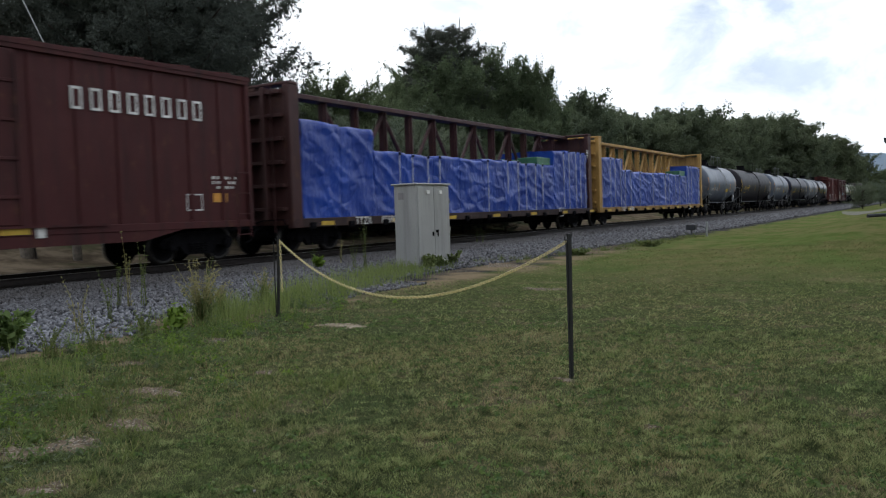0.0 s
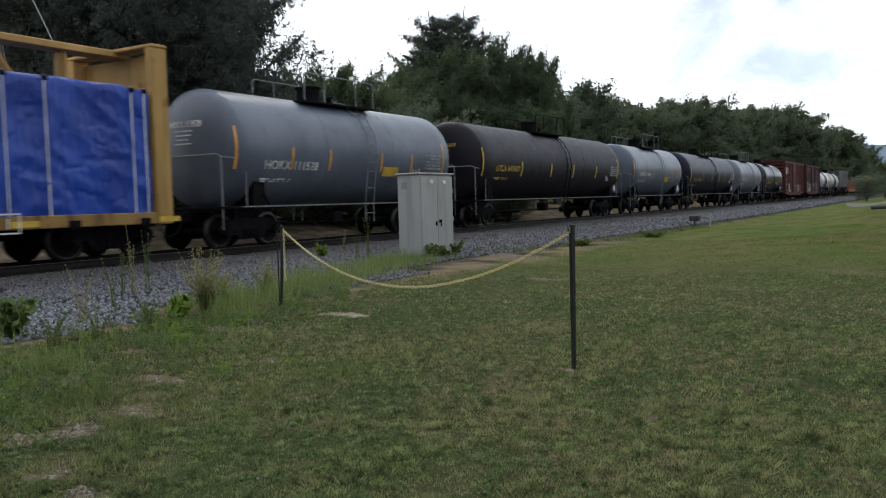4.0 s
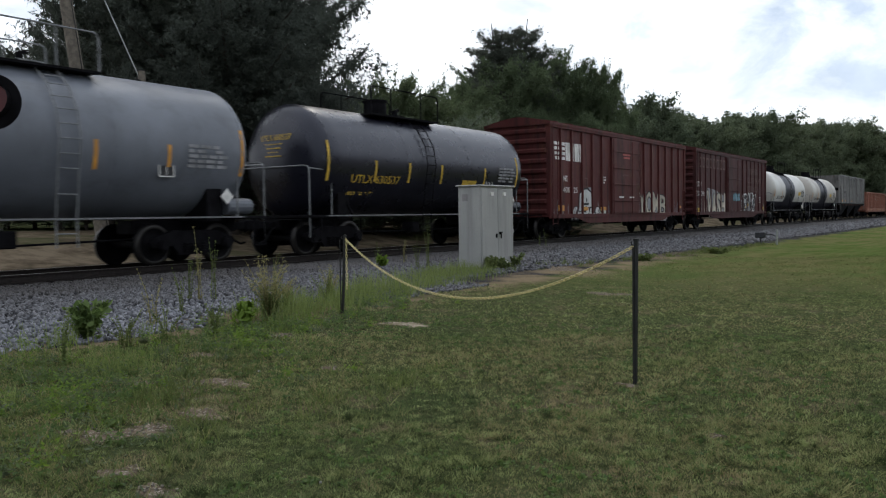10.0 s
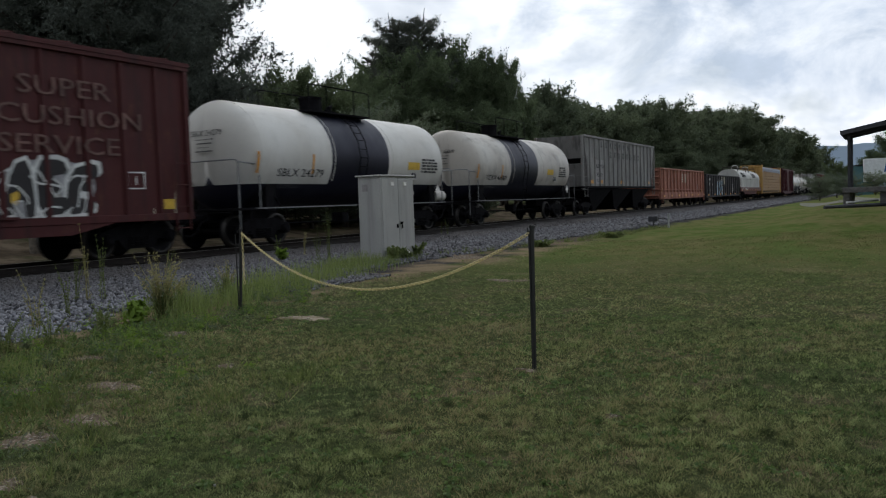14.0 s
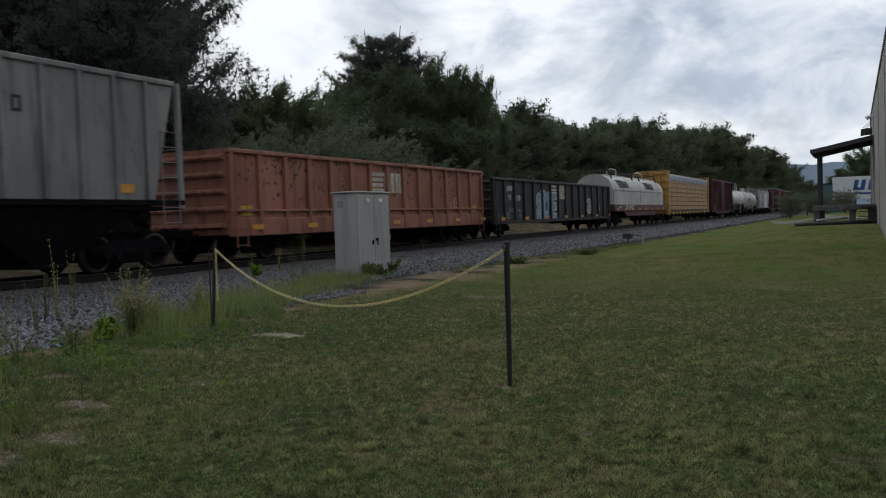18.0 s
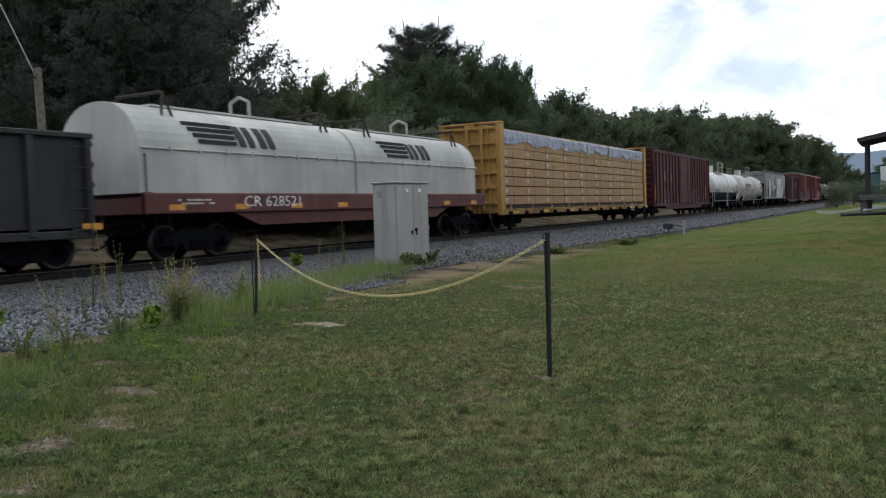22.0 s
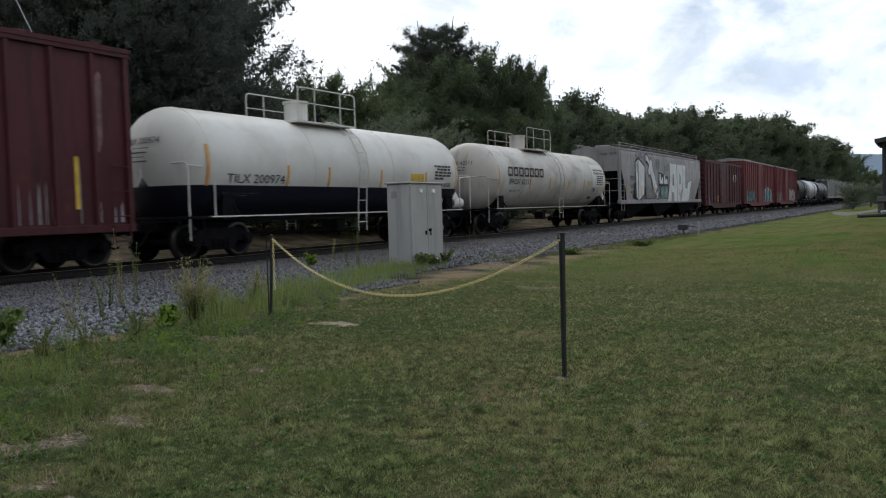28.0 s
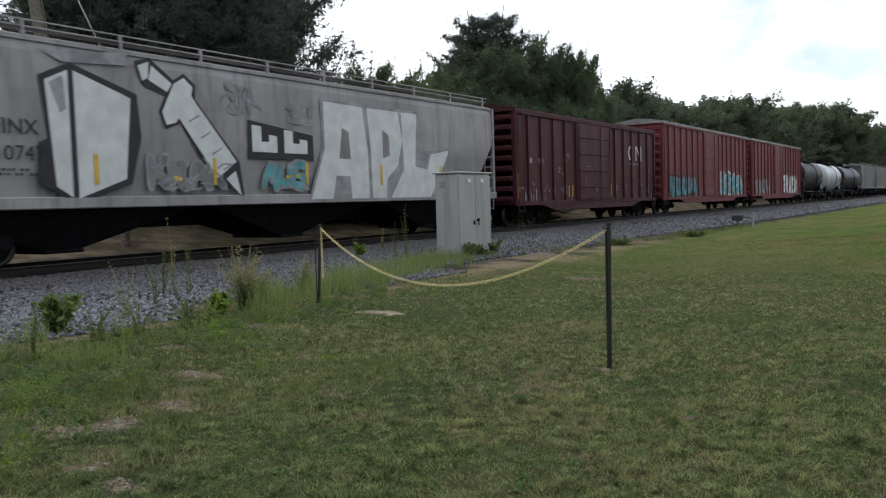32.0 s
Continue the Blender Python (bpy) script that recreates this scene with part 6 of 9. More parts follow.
part("graffiti", Geo().box(SIDE + 0.012, SIDE + 0.015, 3.95, 4.62, 1.38, 1.48).box(SIDE + 0.012, SIDE + 0.015, 4.0, 4.1, 1.5, 1.66).box(SIDE + 0.012, SIDE + 0.015, 4.35, 4.45, 1.5, 1.68), BLACK_PAINT, c, "dark strokes on the dome")
graffiti(c, SIDE + 0.001, 2.9, 0.76, 3.5, 0.56, 6, GRAFF_WHITE, BLACK_PAINT, 21)
tag_letters(c, "YOMB", SIDE + 0.004, 10.35, 0.92, 3.8, 1.12, GRAFF_CREAM, BLACK_PAINT, 22, 0.06, 0.02)
part("door_notice", Geo().box(1.52, 1.524, 8.23, 9.1, 3.70, 3.78).box(1.52, 1.524, 8.3, 9.03, 3.56, 3.64), plain("faded_red_notice", (0.42, 0.10, 0.085), 0.7), c, "two faded red notice lines")
for y in (7.75, 9.0):
    plate_mark(c, 1.52, y, 1.73, 0.55, 0.07, WHITE_PAINT)
boxed_panel(c, SIDE, 4.05, 2.15, DIM_PAINT)
for y in (3.95, 5.85):
    plate_mark(c, SIDE + 0.018, y, 1.16, 0.6, 0.15)
plate_mark(c, SIDE, 1.7, 1.15, 0.6, 0.22)
plate_mark(c, SIDE, 16.1, 1.25, 0.5, 0.12)
side_marks(c, 1.52, 8.25, 2.75, DIM_PAINT, 8, 0.8, 1)
side_marks(c, SIDE, 6.0, 2.6, WHITE_PAINT, 9, 0.5, 3)
streaks(c, SIDE + 0.002, 1.2, 16.8, 0.95, 2.2, 40, GRAFF_GREY, 5)
c, L = boxcar("dark red ribbed boxcar with faded name and white graffiti", 173.5, 191.5, 0.92, 17.06, RED, 16, (8.76, 3.2), end_mat=RED, rib_out=0.03)
blocks(c, SIDE + 0.052, 1.55, 3.62, 8, 0.44, 0.60, 0.24, 0.22, 9, DIM_PAINT)
lettering("SOU", 0.32, WHITE_PAINT, c, SIDE, 1.3, 2.5)
lettering("550", 0.30, WHITE_PAINT, c, SIDE, 1.22, 1.96)
lettering("241", 0.30, WHITE_PAINT, c, SIDE, 2.12, 1.96)
for y, z, w, h, k in ((5.0, 1.65, 4.1, 1.7, 41), (12.4, 1.4, 4.0, 1.6, 43)):
    part("spray_haze", blob(Geo(), SIDE + 0.0005, y, z, w, h, k, 0.002), GRAFF_GREY, c, "thin grey overspray")
tag_letters(c, "VASH", SIDE + 0.004, 3.15, 0.78, 3.75, 1.4, GRAFF_CREAM, BLACK_PAINT, 23, 0.055, 0.05)
graffiti(c, SIDE + 0.004, 10.6, 0.98, 3.6, 1.15, 5, GON_BLACK, GRAFF_WHITE, 24)
graffiti(c, 1.52, 8.4, 1.75, 1.5, 0.42, 4, GRAFF_BLUE, GRAFF_TEAL, 26)
lettering("SUPER", 0.40, DIM_PAINT, c, SIDE + 0.052, 12.4, 3.55, 1.5)
lettering("CUSHION", 0.40, DIM_PAINT, c, SIDE + 0.052, 11.9, 2.95, 1.5)
lettering("SERVICE", 0.40, DIM_PAINT, c, SIDE + 0.052, 11.9, 2.35, 1.5)
plate_mark(c, SIDE, 1.32, 1.0, 0.55, 0.26, YELLOW_PAINT)
plate_mark(c, SIDE, 16.1, 1.12, 0.45, 0.24, YELLOW_PAINT)
boxed_panel(c, SIDE, 15.1, 1.6, WHITE_PAINT)
streaks(c, SIDE + 0.002, 1.2, 16.8, 0.95, 2.4, 50, GRAFF_CREAM, 6)

# 12, 13 white and black tank cars
for a, b, y1, lab, mark, mt in ((191.5, 205.5, 12.7, "white tank car with a black middle band and black belly", "SBLX 24279", TANK_WHITE), (205.5, 220.3, 13.4, "cream tank car with a black middle band and black belly", "TCRX 46009", TANK_CREAM)):
    T = y1 - 1.1
    tank_car(lab, a, b, 1.1, y1, ZC - 0.02, R - 0.02, [mt, TANK_BLACK], [1.5, 4.0], ORANGE_PAINT, mark, BLACK_PAINT, 2.35, 1.96, low=1.75, bands=((4.95, 8.3, 1),), sticker=9.6, big_ends=False, ladder_y=6.6, plat_y=6.3)

# 14 grey ribbed hopper
c, L = hopper("grey ribbed hopper car with dark lettering and sloped ends", 220.3, 238.6, 0.7, 17.4, HOPPER_GREY, 4.64, 1.50, 17, roof=False, slope=0.85)
blocks(c, 1.465, 4.15, 4.06, 7, 0.24, 0.34, 0.74, 0.28, 31, BLACK_PAINT)
blocks(c, 1.465, 6.05, 3.5, 8, 0.24, 0.34, 0.70, 0.28, 32, BLACK_PAINT)
part("stencil_panel", Geo().box(1.463, 1.466, 2.85, 4.65, 1.85, 3.3), HOPPER_PALE, c)
lettering("RB MN", 0.26, BLACK_PAINT, c, 1.468, 3.1, 2.8, 1.55)
lettering("95 07", 0.26, BLACK_PAINT, c, 1.468, 3.2, 2.28, 1.45)
side_marks(c, 1.468, 3.1, 2.05, BLACK_PAINT, 11, 1.4, 2, 0.05)
for y in (2.05, 3.9, 8.3, 15.2):
    plate_mark(c, 1.468, y, 1.88, 0.55, 0.2)

# 15 orange gondola, 16 black gondola
c, L = gondola("rusty orange high-sided gondola car", 238.6, 257.2, 0.8, 17.98, GON_ORANGE, 3.15, 0.78, 14, True)
company_bars(c, 1.402, 8.25, 2.05, 0.95, GRAFF_CREAM)
lettering("MW", 0.36, DIM_PAINT, c, 1.402, 4.55, 2.05)
rnd = random.Random(77)
g = Geo()
spots = [rnd.uniform(1.2, 17.5) for _ in range(22)]
for k in range(190):
    y, z = rnd.choice(spots) + rnd.gauss(0, 0.3), 2.95 - 1.2 * rnd.random() ** 2.2
    blob(g, 1.4005, y, z, rnd.uniform(0.03, 0.14), rnd.uniform(0.03, 0.16), k, 0.0025, 7)
part("scrape_mark", g, TIE, c, "dark scrapes and rust scabs")
boxed_panel(c, 1.402, 15.1, 1.5, WHITE_PAINT)
for y in (1.3, 16.9):
    plate_mark(c, 1.402, y, 1.3, 0.5, 0.28, YELLOW_PAINT)
c, L = gondola("long black ribbed gondola car with graffiti", 257.2, 279.4, 0.62, 21.35, GON_BLACK, 2.92, 0.74, 15)
company_bars(c, 1.402, 9.2, 1.95, 1.05, GRAFF_CREAM)
tag_letters(c, "SHOTE", 1.407, 6.75, 0.86, 3.3, 1.42, GRAFF_BLUE, GRAFF_WHITE, 41, 0.05, 0.045)
graffiti(c, 1.402, 16.2, 1.15, 1.0, 0.8, 2, GRAFF_GREY, GRAFF_WHITE, 42)
lettering("NW", 0.30, WHITE_PAINT, c, 1.402, 2.52, 2.28)
lettering("97", 0.30, WHITE_PAINT, c, 1.402, 2.66, 1.82)
lettering("110", 0.30, WHITE_PAINT, c, 1.402, 3.74, 1.82)
side_marks(c, 1.402, 2.8, 1.4, GRAFF_GREY, 15, 1.8, 2)
boxed_panel(c, 1.402, 18.5, 1.25, WHITE_PAINT)
streaks(c, 1.4025, 1.2, 4.4, 0.9, 2.2, 14, GRAFF_GREY, 8)

# 17 coil car, 18 lumber car
coil_car("coil steel car with two pale hoods on a brown frame", 279.4, 298.8, 0.55, 18.3)
c, L = centerbeam("yellow centre-beam flatcar stacked with banded sawn lumber", 298.8, 323.5, 0.48, 23.7, YELLOW, "lumber", 7)
lettering("TTZX", 0.24, DIM_PAINT, c, 1.505, 4.4, 0.76)
lettering("8618", 0.24, DIM_PAINT, c, 1.505, 6.1, 0.76)
boxed_panel(c, 1.505, 20.0, 0.66, WHITE_PAINT)

# 19 maroon boxcar
c, L = boxcar("maroon ribbed boxcar with scuffed sides and small graffiti", 323.5, 344.4, 0.95, 20.05, MAROON, 20, (10.5, 3.6), eave=4.80, peak=5.05, sill=0.84)
graffiti(c, SIDE + 0.001, 12.6, 1.2, 2.6, 0.8, 4, MAROON, WORN, 51)
graffiti(c, SIDE + 0.001, 3.4, 1.0, 2.0, 0.8, 3, MAROON, WORN, 52)
streaks(c, SIDE + 0.002, 1.2, 19.8, 1.0, 3.2, 60, GRAFF_GREY, 9)
part("worn_patch", blob(blob(blob(Geo(), SIDE + 0.001, 4.3, 3.0, 1.2, 0.9, 3, 0.002), SIDE + 0.001, 6.2, 2.9, 0.9, 0.8, 4, 0.002), SIDE + 0.001, 19.2, 3.4, 0.35, 1.6, 6, 0.002), plain("worn_primer", (0.17, 0.10, 0.10), 0.8), c, "rubbed paint patches")
plate_mark(c, SIDE, 1.6, 1.2, 0.10, 1.1, YELLOW_PAINT)
plate_mark(c, SIDE, 18.6, 1.3, 0.10, 1.1, YELLOW_PAINT)

# 20, 21 white tank cars
c, L = tank_car("white tank car with black belly and orange stripes", 344.4, 360.4, 0.60, 14.85, 2.40, 1.50, [TANK_WHITE, TANK_BLACK], [1.4, 4.4, 6.25, 9.0, 11.8, 14.0], ORANGE_PAINT, "TILX 200974", BLACK_PAINT, 2.05, 1.92, low=1.86, platform="high", plat_y=6.9, rail_mat=TANK_WHITE, sticker=10.8, head=0.9, ladder_y=7.9)
lettering("HYDROGEN PEROXIDE", 0.15, BLACK_PAINT, c, 1.475, 11.4, 1.92)
c, L = tank_car("cream stained tank car with grey lettering", 360.4, 377.2, 0.9, 16.0, 2.42, 1.47, [TANK_CREAM], [1.8, 5.0, 7.3, 9.7, 11.9, 15.08], ORANGE_PAINT, "PROX 42111", BLACK_PAINT, 2.75, 2.1, platform="high", plat_y=7.1, rail_mat=TANK_CREAM, head=0.9, ladder_y=8.6, data=13.76, test=13.2)
part("commodity_panel", shell_patch(Geo(), 2.42, 1.47, 13.1, 15.06, -13, 36, 0.008, 8), TANK_WHITE, c, "clean white panel for the commodity name")
for text, z, wide in (("HYDROGEN PEROXIDE", 2.93, 1.56), ("PEROXYDE D'HYDROGENE", 2.75, 1.66)):
    me = words(text, 0.125, TIE)
    ob = part("lettering", me, None, c)
    ob.matrix_basis = pose(math.sqrt(1.47 ** 2 - (z - 2.42) ** 2) + 0.014, 13.38, z, 0, -math.degrees(math.asin((z + 0.06 - 2.42) / 1.47)), 0) @ Matrix.Diagonal((1, wide / max(v.co.y for v in me.vertices), 1, 1))
part("warning_sticker", shell_patch(Geo(), 2.42, 1.47, 12.32, 12.98, -11, -2), FADED_YELLOW, c, "faded yellow warning sticker")
part("repair_plate", shell_patch(Geo(), 2.42, 1.47, 12.98, 13.48, -41, -35), TIE, c, "small dark stencilled plate")
part("placard_post", Geo().tube((1.22, 14.70, 1.86), (1.41, 14.84, 1.55), 0.05, 8), TANK_CREAM, c)
blocks(c, 1.49, 2.60, 2.44, 7, 0.44, 0.40, 0.12, 0.19, 61, TIE)

# 22 pale covered hopper with large graffiti
c, L = hopper("pale grey covered hopper car with large white graffiti shapes", 377.2, 399.35, 0.95, 21.4, HOPPER_PALE, 4.40, 1.12, 0, roof=True, slope=1.5, curved=True)
X = 1.515
lettering("FINX", 0.30, BLACK_PAINT, c, X, 2.85, 2.55)
lettering("10747", 0.30, BLACK_PAINT, c, X, 2.85, 2.05)
part("lettering", words("FINX 10747", 0.17, BLACK_PAINT), None, c).matrix_basis = pose(0.18, 1.185, 4.02, 0, 0, -90)
side_marks(c, X, 2.85, 1.85, BLACK_PAINT, 12, 1.0, 2, 0.05)


def card(car, x, pts, mat, t=0.004, name="graffiti", label="sprayed flat shape"):
    return part(name, Geo().plate([(x, y, z) for y, z in pts], (1, 0, 0), t), mat, car, label)


card(c, X, [(3.80, 3.70), (4.30, 3.93), (4.50, 4.00), (6.00, 3.52), (6.08, 2.6), (5.80, 1.62), (4.50, 1.20), (3.96, 1.50), (3.72, 1.62), (3.75, 2.4), (3.95, 2.5)], BLACK_PAINT)
card(c, X + 0.006, [(3.93, 3.62), (4.42, 3.86), (4.42, 1.34), (4.08, 1.56)], GRAFF_WHITE)
card(c, X + 0.006, [(4.54, 3.86), (5.84, 3.42), (5.66, 1.72), (4.55, 1.32)], GRAFF_WHITE)
card(c, X + 0.012, [(4.02, 3.58), (4.30, 3.74), (4.36, 3.10), (4.22, 3.00)], GRAFF_GREY)
card(c, X, [(3.80, 4.24), (4.30, 4.22), (5.80, 4.36), (5.82, 4.10), (4.32, 4.00)], GRAFF_GREY)
card(c, X, [(5.98, 4.22), (6.36, 4.34), (6.98, 3.92), (7.27, 4.10), (7.60, 3.86), (7.56, 3.56), (8.84, 2.16), (8.98, 1.22), (8.30, 1.70), (8.06, 1.68), (7.12, 2.98), (6.72, 2.82), (6.56, 3.2), (6.74, 3.56), (6.18, 3.74)], BLACK_PAINT)
card(c, X + 0.006, [(6.06, 4.14), (6.34, 4.25), (6.30, 3.9), (6.16, 3.82)], GRAFF_WHITE)
card(c, X + 0.006, [(6.40, 4.18), (6.92, 3.84), (6.80, 3.64), (6.32, 3.86)], GRAFF_WHITE)
card(c, X + 0.006, [(6.98, 3.84), (7.26, 4.00), (7.50, 3.82), (7.44, 3.5), (7.0, 2.98), (6.74, 2.92), (6.64, 3.2)], GRAFF_WHITE)
card(c, X + 0.009, [(7.14, 3.42), (7.44, 3.62), (8.74, 2.16), (8.14, 1.76), (7.08, 3.10)], GRAFF_WHITE)
card(c, X + 0.006, [(8.40, 1.74), (8.70, 1.94), (8.88, 1.32)], GRAFF_WHITE)
for k in range(4):
    y, z = 7.35 + 0.32 * k, 3.05 - 0.36 * k
    card(c, X + 0.013, [(y, z), (y + 0.30, z + 0.16), (y + 0.31, z + 0.12), (y + 0.02, z - 0.04)], GRAFF_GREY, 0.002)
card(c, X, [(9.15, 2.25), (9.15, 3.20), (11.50, 2.92), (11.50, 2.25)], BLACK_PAINT)
for k, d in ((0, 0.0), (1, -0.06)):
    y = 9.28 + 1.12 * k
    card(c, X + 0.006, [(y, 2.42), (y, 3.08 + d), (y + 0.32, 3.06 + d), (y + 0.32, 2.68), (y + 0.58, 2.68), (y + 0.58, 2.86 + d), (y + 0.86, 2.84 + d), (y + 0.86, 2.42)], GRAFF_WHITE)
card(c, X, [(11.25, 1.16), (11.85, 2.6), (11.82, 3.94), (16.46, 3.92), (16.44, 2.66), (18.4, 2.84), (17.9, 2.1), (17.2, 1.16)], GRAFF_GREY)
card(c, X + 0.006, [(11.36, 1.22), (11.96, 2.6), (11.94, 3.88), (13.62, 3.84), (13.84, 2.6), (13.86, 1.22), (13.06, 1.22), (13.0, 1.86), (12.4, 1.86), (12.24, 1.22)], GRAFF_WHITE)
card(c, X + 0.006, [(14.02, 1.22), (13.98, 2.6), (13.84, 3.84), (15.36, 3.84), (15.56, 3.0), (15.3, 2.2), (14.72, 1.78), (14.70, 1.22)], GRAFF_WHITE)
card(c, X + 0.006, [(14.92, 1.22), (15.62, 2.1), (15.52, 3.84), (16.36, 3.84), (16.22, 2.2), (16.9, 2.1), (17.1, 2.6), (18.2, 2.76), (17.76, 2.12), (17.05, 1.22)], GRAFF_WHITE)
card(c, X + 0.012, [(12.56, 2.34), (12.70, 3.2), (12.98, 3.1), (13.04, 2.34)], HOPPER_GREY)
card(c, X + 0.012, [(14.56, 2.4), (14.56, 3.24), (14.86, 3.1), (14.90, 2.5)], HOPPER_GREY)
graffiti(c, X, 8.55, 3.3, 0.8, 0.7, 2, HOPPER_GREY, GRAFF_GREY, 65)
graffiti(c, X, 10.6, 3.2, 0.9, 0.5, 2, HOPPER_PALE, GRAFF_GREY, 66)
graffiti(c, X, 6.2, 1.5, 2.2, 0.7, 4, HOPPER_GREY, GRAFF_GREY, 63)
graffiti(c, X, 9.6, 1.5, 1.6, 0.7, 3, GRAFF_TEAL, GRAFF_GREY, 64)
for y in (2.2, 4.9, 8.0, 11.15, 14.4, 17.6):
    plate_mark(c, X + 0.018, y, 1.6, 0.10, 0.62, YELLOW_PAINT)

# 23 to 25 red boxcars
c, L = boxcar("dark red exterior-post boxcar with a closed door", 399.35, 416.8, 0.8, 16.75, MAROON, 14, (8.4, 3.6), eave=4.58, peak=4.8, sill=0.86)
ring = Geo()
for k in range(14):
    a0, a1 = radians(40 + 20 * k), radians(60 + 20 * k)
    ring.plate([(SIDE + 0.002, 13.30 + q * math.cos(a), 3.26 + q * math.sin(a)) for q, a in ((0.26, a0), (0.37, a0), (0.37, a1), (0.26, a1))], (1, 0, 0), 0.004)
part("company_mark", ring, WHITE_PAINT, c, "pale open ring")
part("company_mark", Geo().box(SIDE + 0.002, SIDE + 0.006, 13.95, 14.06, 2.90, 3.62).box(SIDE + 0.002, SIDE + 0.006, 14.66, 14.77, 2.90, 3.62).plate([(SIDE + 0.0065, y, z) for y, z in ((13.98, 3.62), (14.10, 3.62), (14.74, 2.90), (14.62, 2.90))], (1, 0, 0), 0.003), WHITE_PAINT, c, "pale upright shapes")
side_marks(c, SIDE, 2.1, 2.5, GRAFF_GREY, 71, 1.6, 1, 0.2)
side_marks(c, SIDE, 12.86, 2.66, GRAFF_GREY, 72, 2.0, 1, 0.08)
streaks(c, SIDE + 0.002, 1.2, 16.6, 1.0, 1.9, 26, GRAFF_GREY, 12)
scuffs(c, [(1.4, 1.42, 0.7, 0.5), (2.5, 1.5, 0.5, 0.5), (3.6, 1.45, 0.6, 0.5), (4.9, 2.24, 0.7, 0.4), (5.0, 1.5, 0.6, 0.5), (5.6, 2.9, 0.4, 0.7), (11.2, 1.5, 0.6, 0.4), (12.4, 1.6, 0.6, 0.7), (14.6, 1.9, 0.6, 0.7), (15.6, 1.4, 0.6, 0.5)], WORN, 5)
for y0_, z0_, w_, h_ in ((7.4, 1.3, 0.08, 0.9), (7.0, 2.45, 1.6, 0.07), (8.4, 1.2, 0.5, 0.5), (8.1, 2.0, 0.07, 0.6)):
    part("worn_patch", blob(Geo(), 1.5165, y0_ + w_ / 2, z0_ + h_ / 2, w_ / 2, h_ / 2, int(y0_ * 10), 0.002, 9), WORN, c, "rubbed pale paint on the door")
for y0_, z0_, h_ in ((0.62 + 0.4, 1.08, 0.98), (5.72, 1.12, 0.5), (6.1, 1.12, 0.5), (10.5, 1.15, 0.55)):
    plate_mark(c, SIDE, y0_, z0_, 0.09, h_, YELLOW_PAINT)
rib_paint(c, 0.8, 16.75, 14, (1, 16), 1.2, 1.7, WORN, 7, 0.5)
for a, b, lab, seed in ((416.8, 437.4, "high red boxcar with teal graffiti and a pale roof", 81), (437.4, 458.5, "high red boxcar with pale roof and white graffiti", 82)):
    c, L = boxcar(lab, a, b, 0.62, b - a - 0.65, BRIGHT_RED, 17, (10.2, 3.2), eave=5.22, peak=5.45, sill=0.86, roof_mat=HOPPER_PALE)
    graffiti(c, SIDE + 0.001, 1.7, 0.95, 5.4, 1.25, 6, GRAFF_TEAL if seed == 81 else GRAFF_GREY, BLACK_PAINT, seed)
    graffiti(c, SIDE + 0.001, 12.6, 0.95, 5.9, 1.45, 6, GRAFF_TEAL if seed == 81 else GRAFF_WHITE, GRAFF_WHITE, seed + 5)
    side_marks(c, SIDE, 12.5, 4.2, DIM_PAINT, seed, 1.6, 3, 0.25)
    streaks(c, SIDE + 0.002, 1.2, b - a - 1, 1.0, 3.0, 34, WORN, seed)
    scuffs(c, [(1.0 + 1.17 * k, 1.3 + 0.25 * (k % 3), 0.5, 0.7) for k in range(16)] + [(1.3, 2.9, 0.4, 0.6), (8.0, 4.6, 0.5, 0.3), (3.6, 4.4, 0.5, 0.5)], WORN, seed)
    rib_paint(c, 0.62, b - a - 0.65, 17, (1.8, 7.0), 1.0, 2.2, GRAFF_TEAL if seed == 81 else GRAFF_GREY, seed, 0.9)
    rib_paint(c, 0.62, b - a - 0.65, 17, (12.6, 18.5), 1.0, 2.4, GRAFF_TEAL if seed == 81 else GRAFF_WHITE, seed + 1, 0.9)
    rib_paint(c, 0.62, b - a - 0.65, 17, (0.8, 19.5), 2.6, 4.9, WORN, seed + 2, 0.35)

# the far end of the train
tank_car("dark tank car far down the train", 458.5, 471.7, 1.05, 12.1, ZC, R, [TANK_BROWNBLACK], ST, YELLOW_PAINT)
tank_car("silver stained tank car far down the train", 471.7, 484.9, 1.05, 12.1, ZC, R, [TANK_SILVER], ST, ORANGE_PAINT)
tank_car("long black tank car far down the train", 484.9, 502.5, 1.05, 16.5, ZC, R, [TANK_BLACK], ST, YELLOW_PAINT)
for k in range(4):
    hopper("pale grey ribbed hopper car far down the train", 502.5 + 18.2 * k, 520.7 + 18.2 * k, 0.7, 17.5, HOPPER_PALE, 4.6, 1.3, 12, roof=True)

# ---- things by the lawn ----


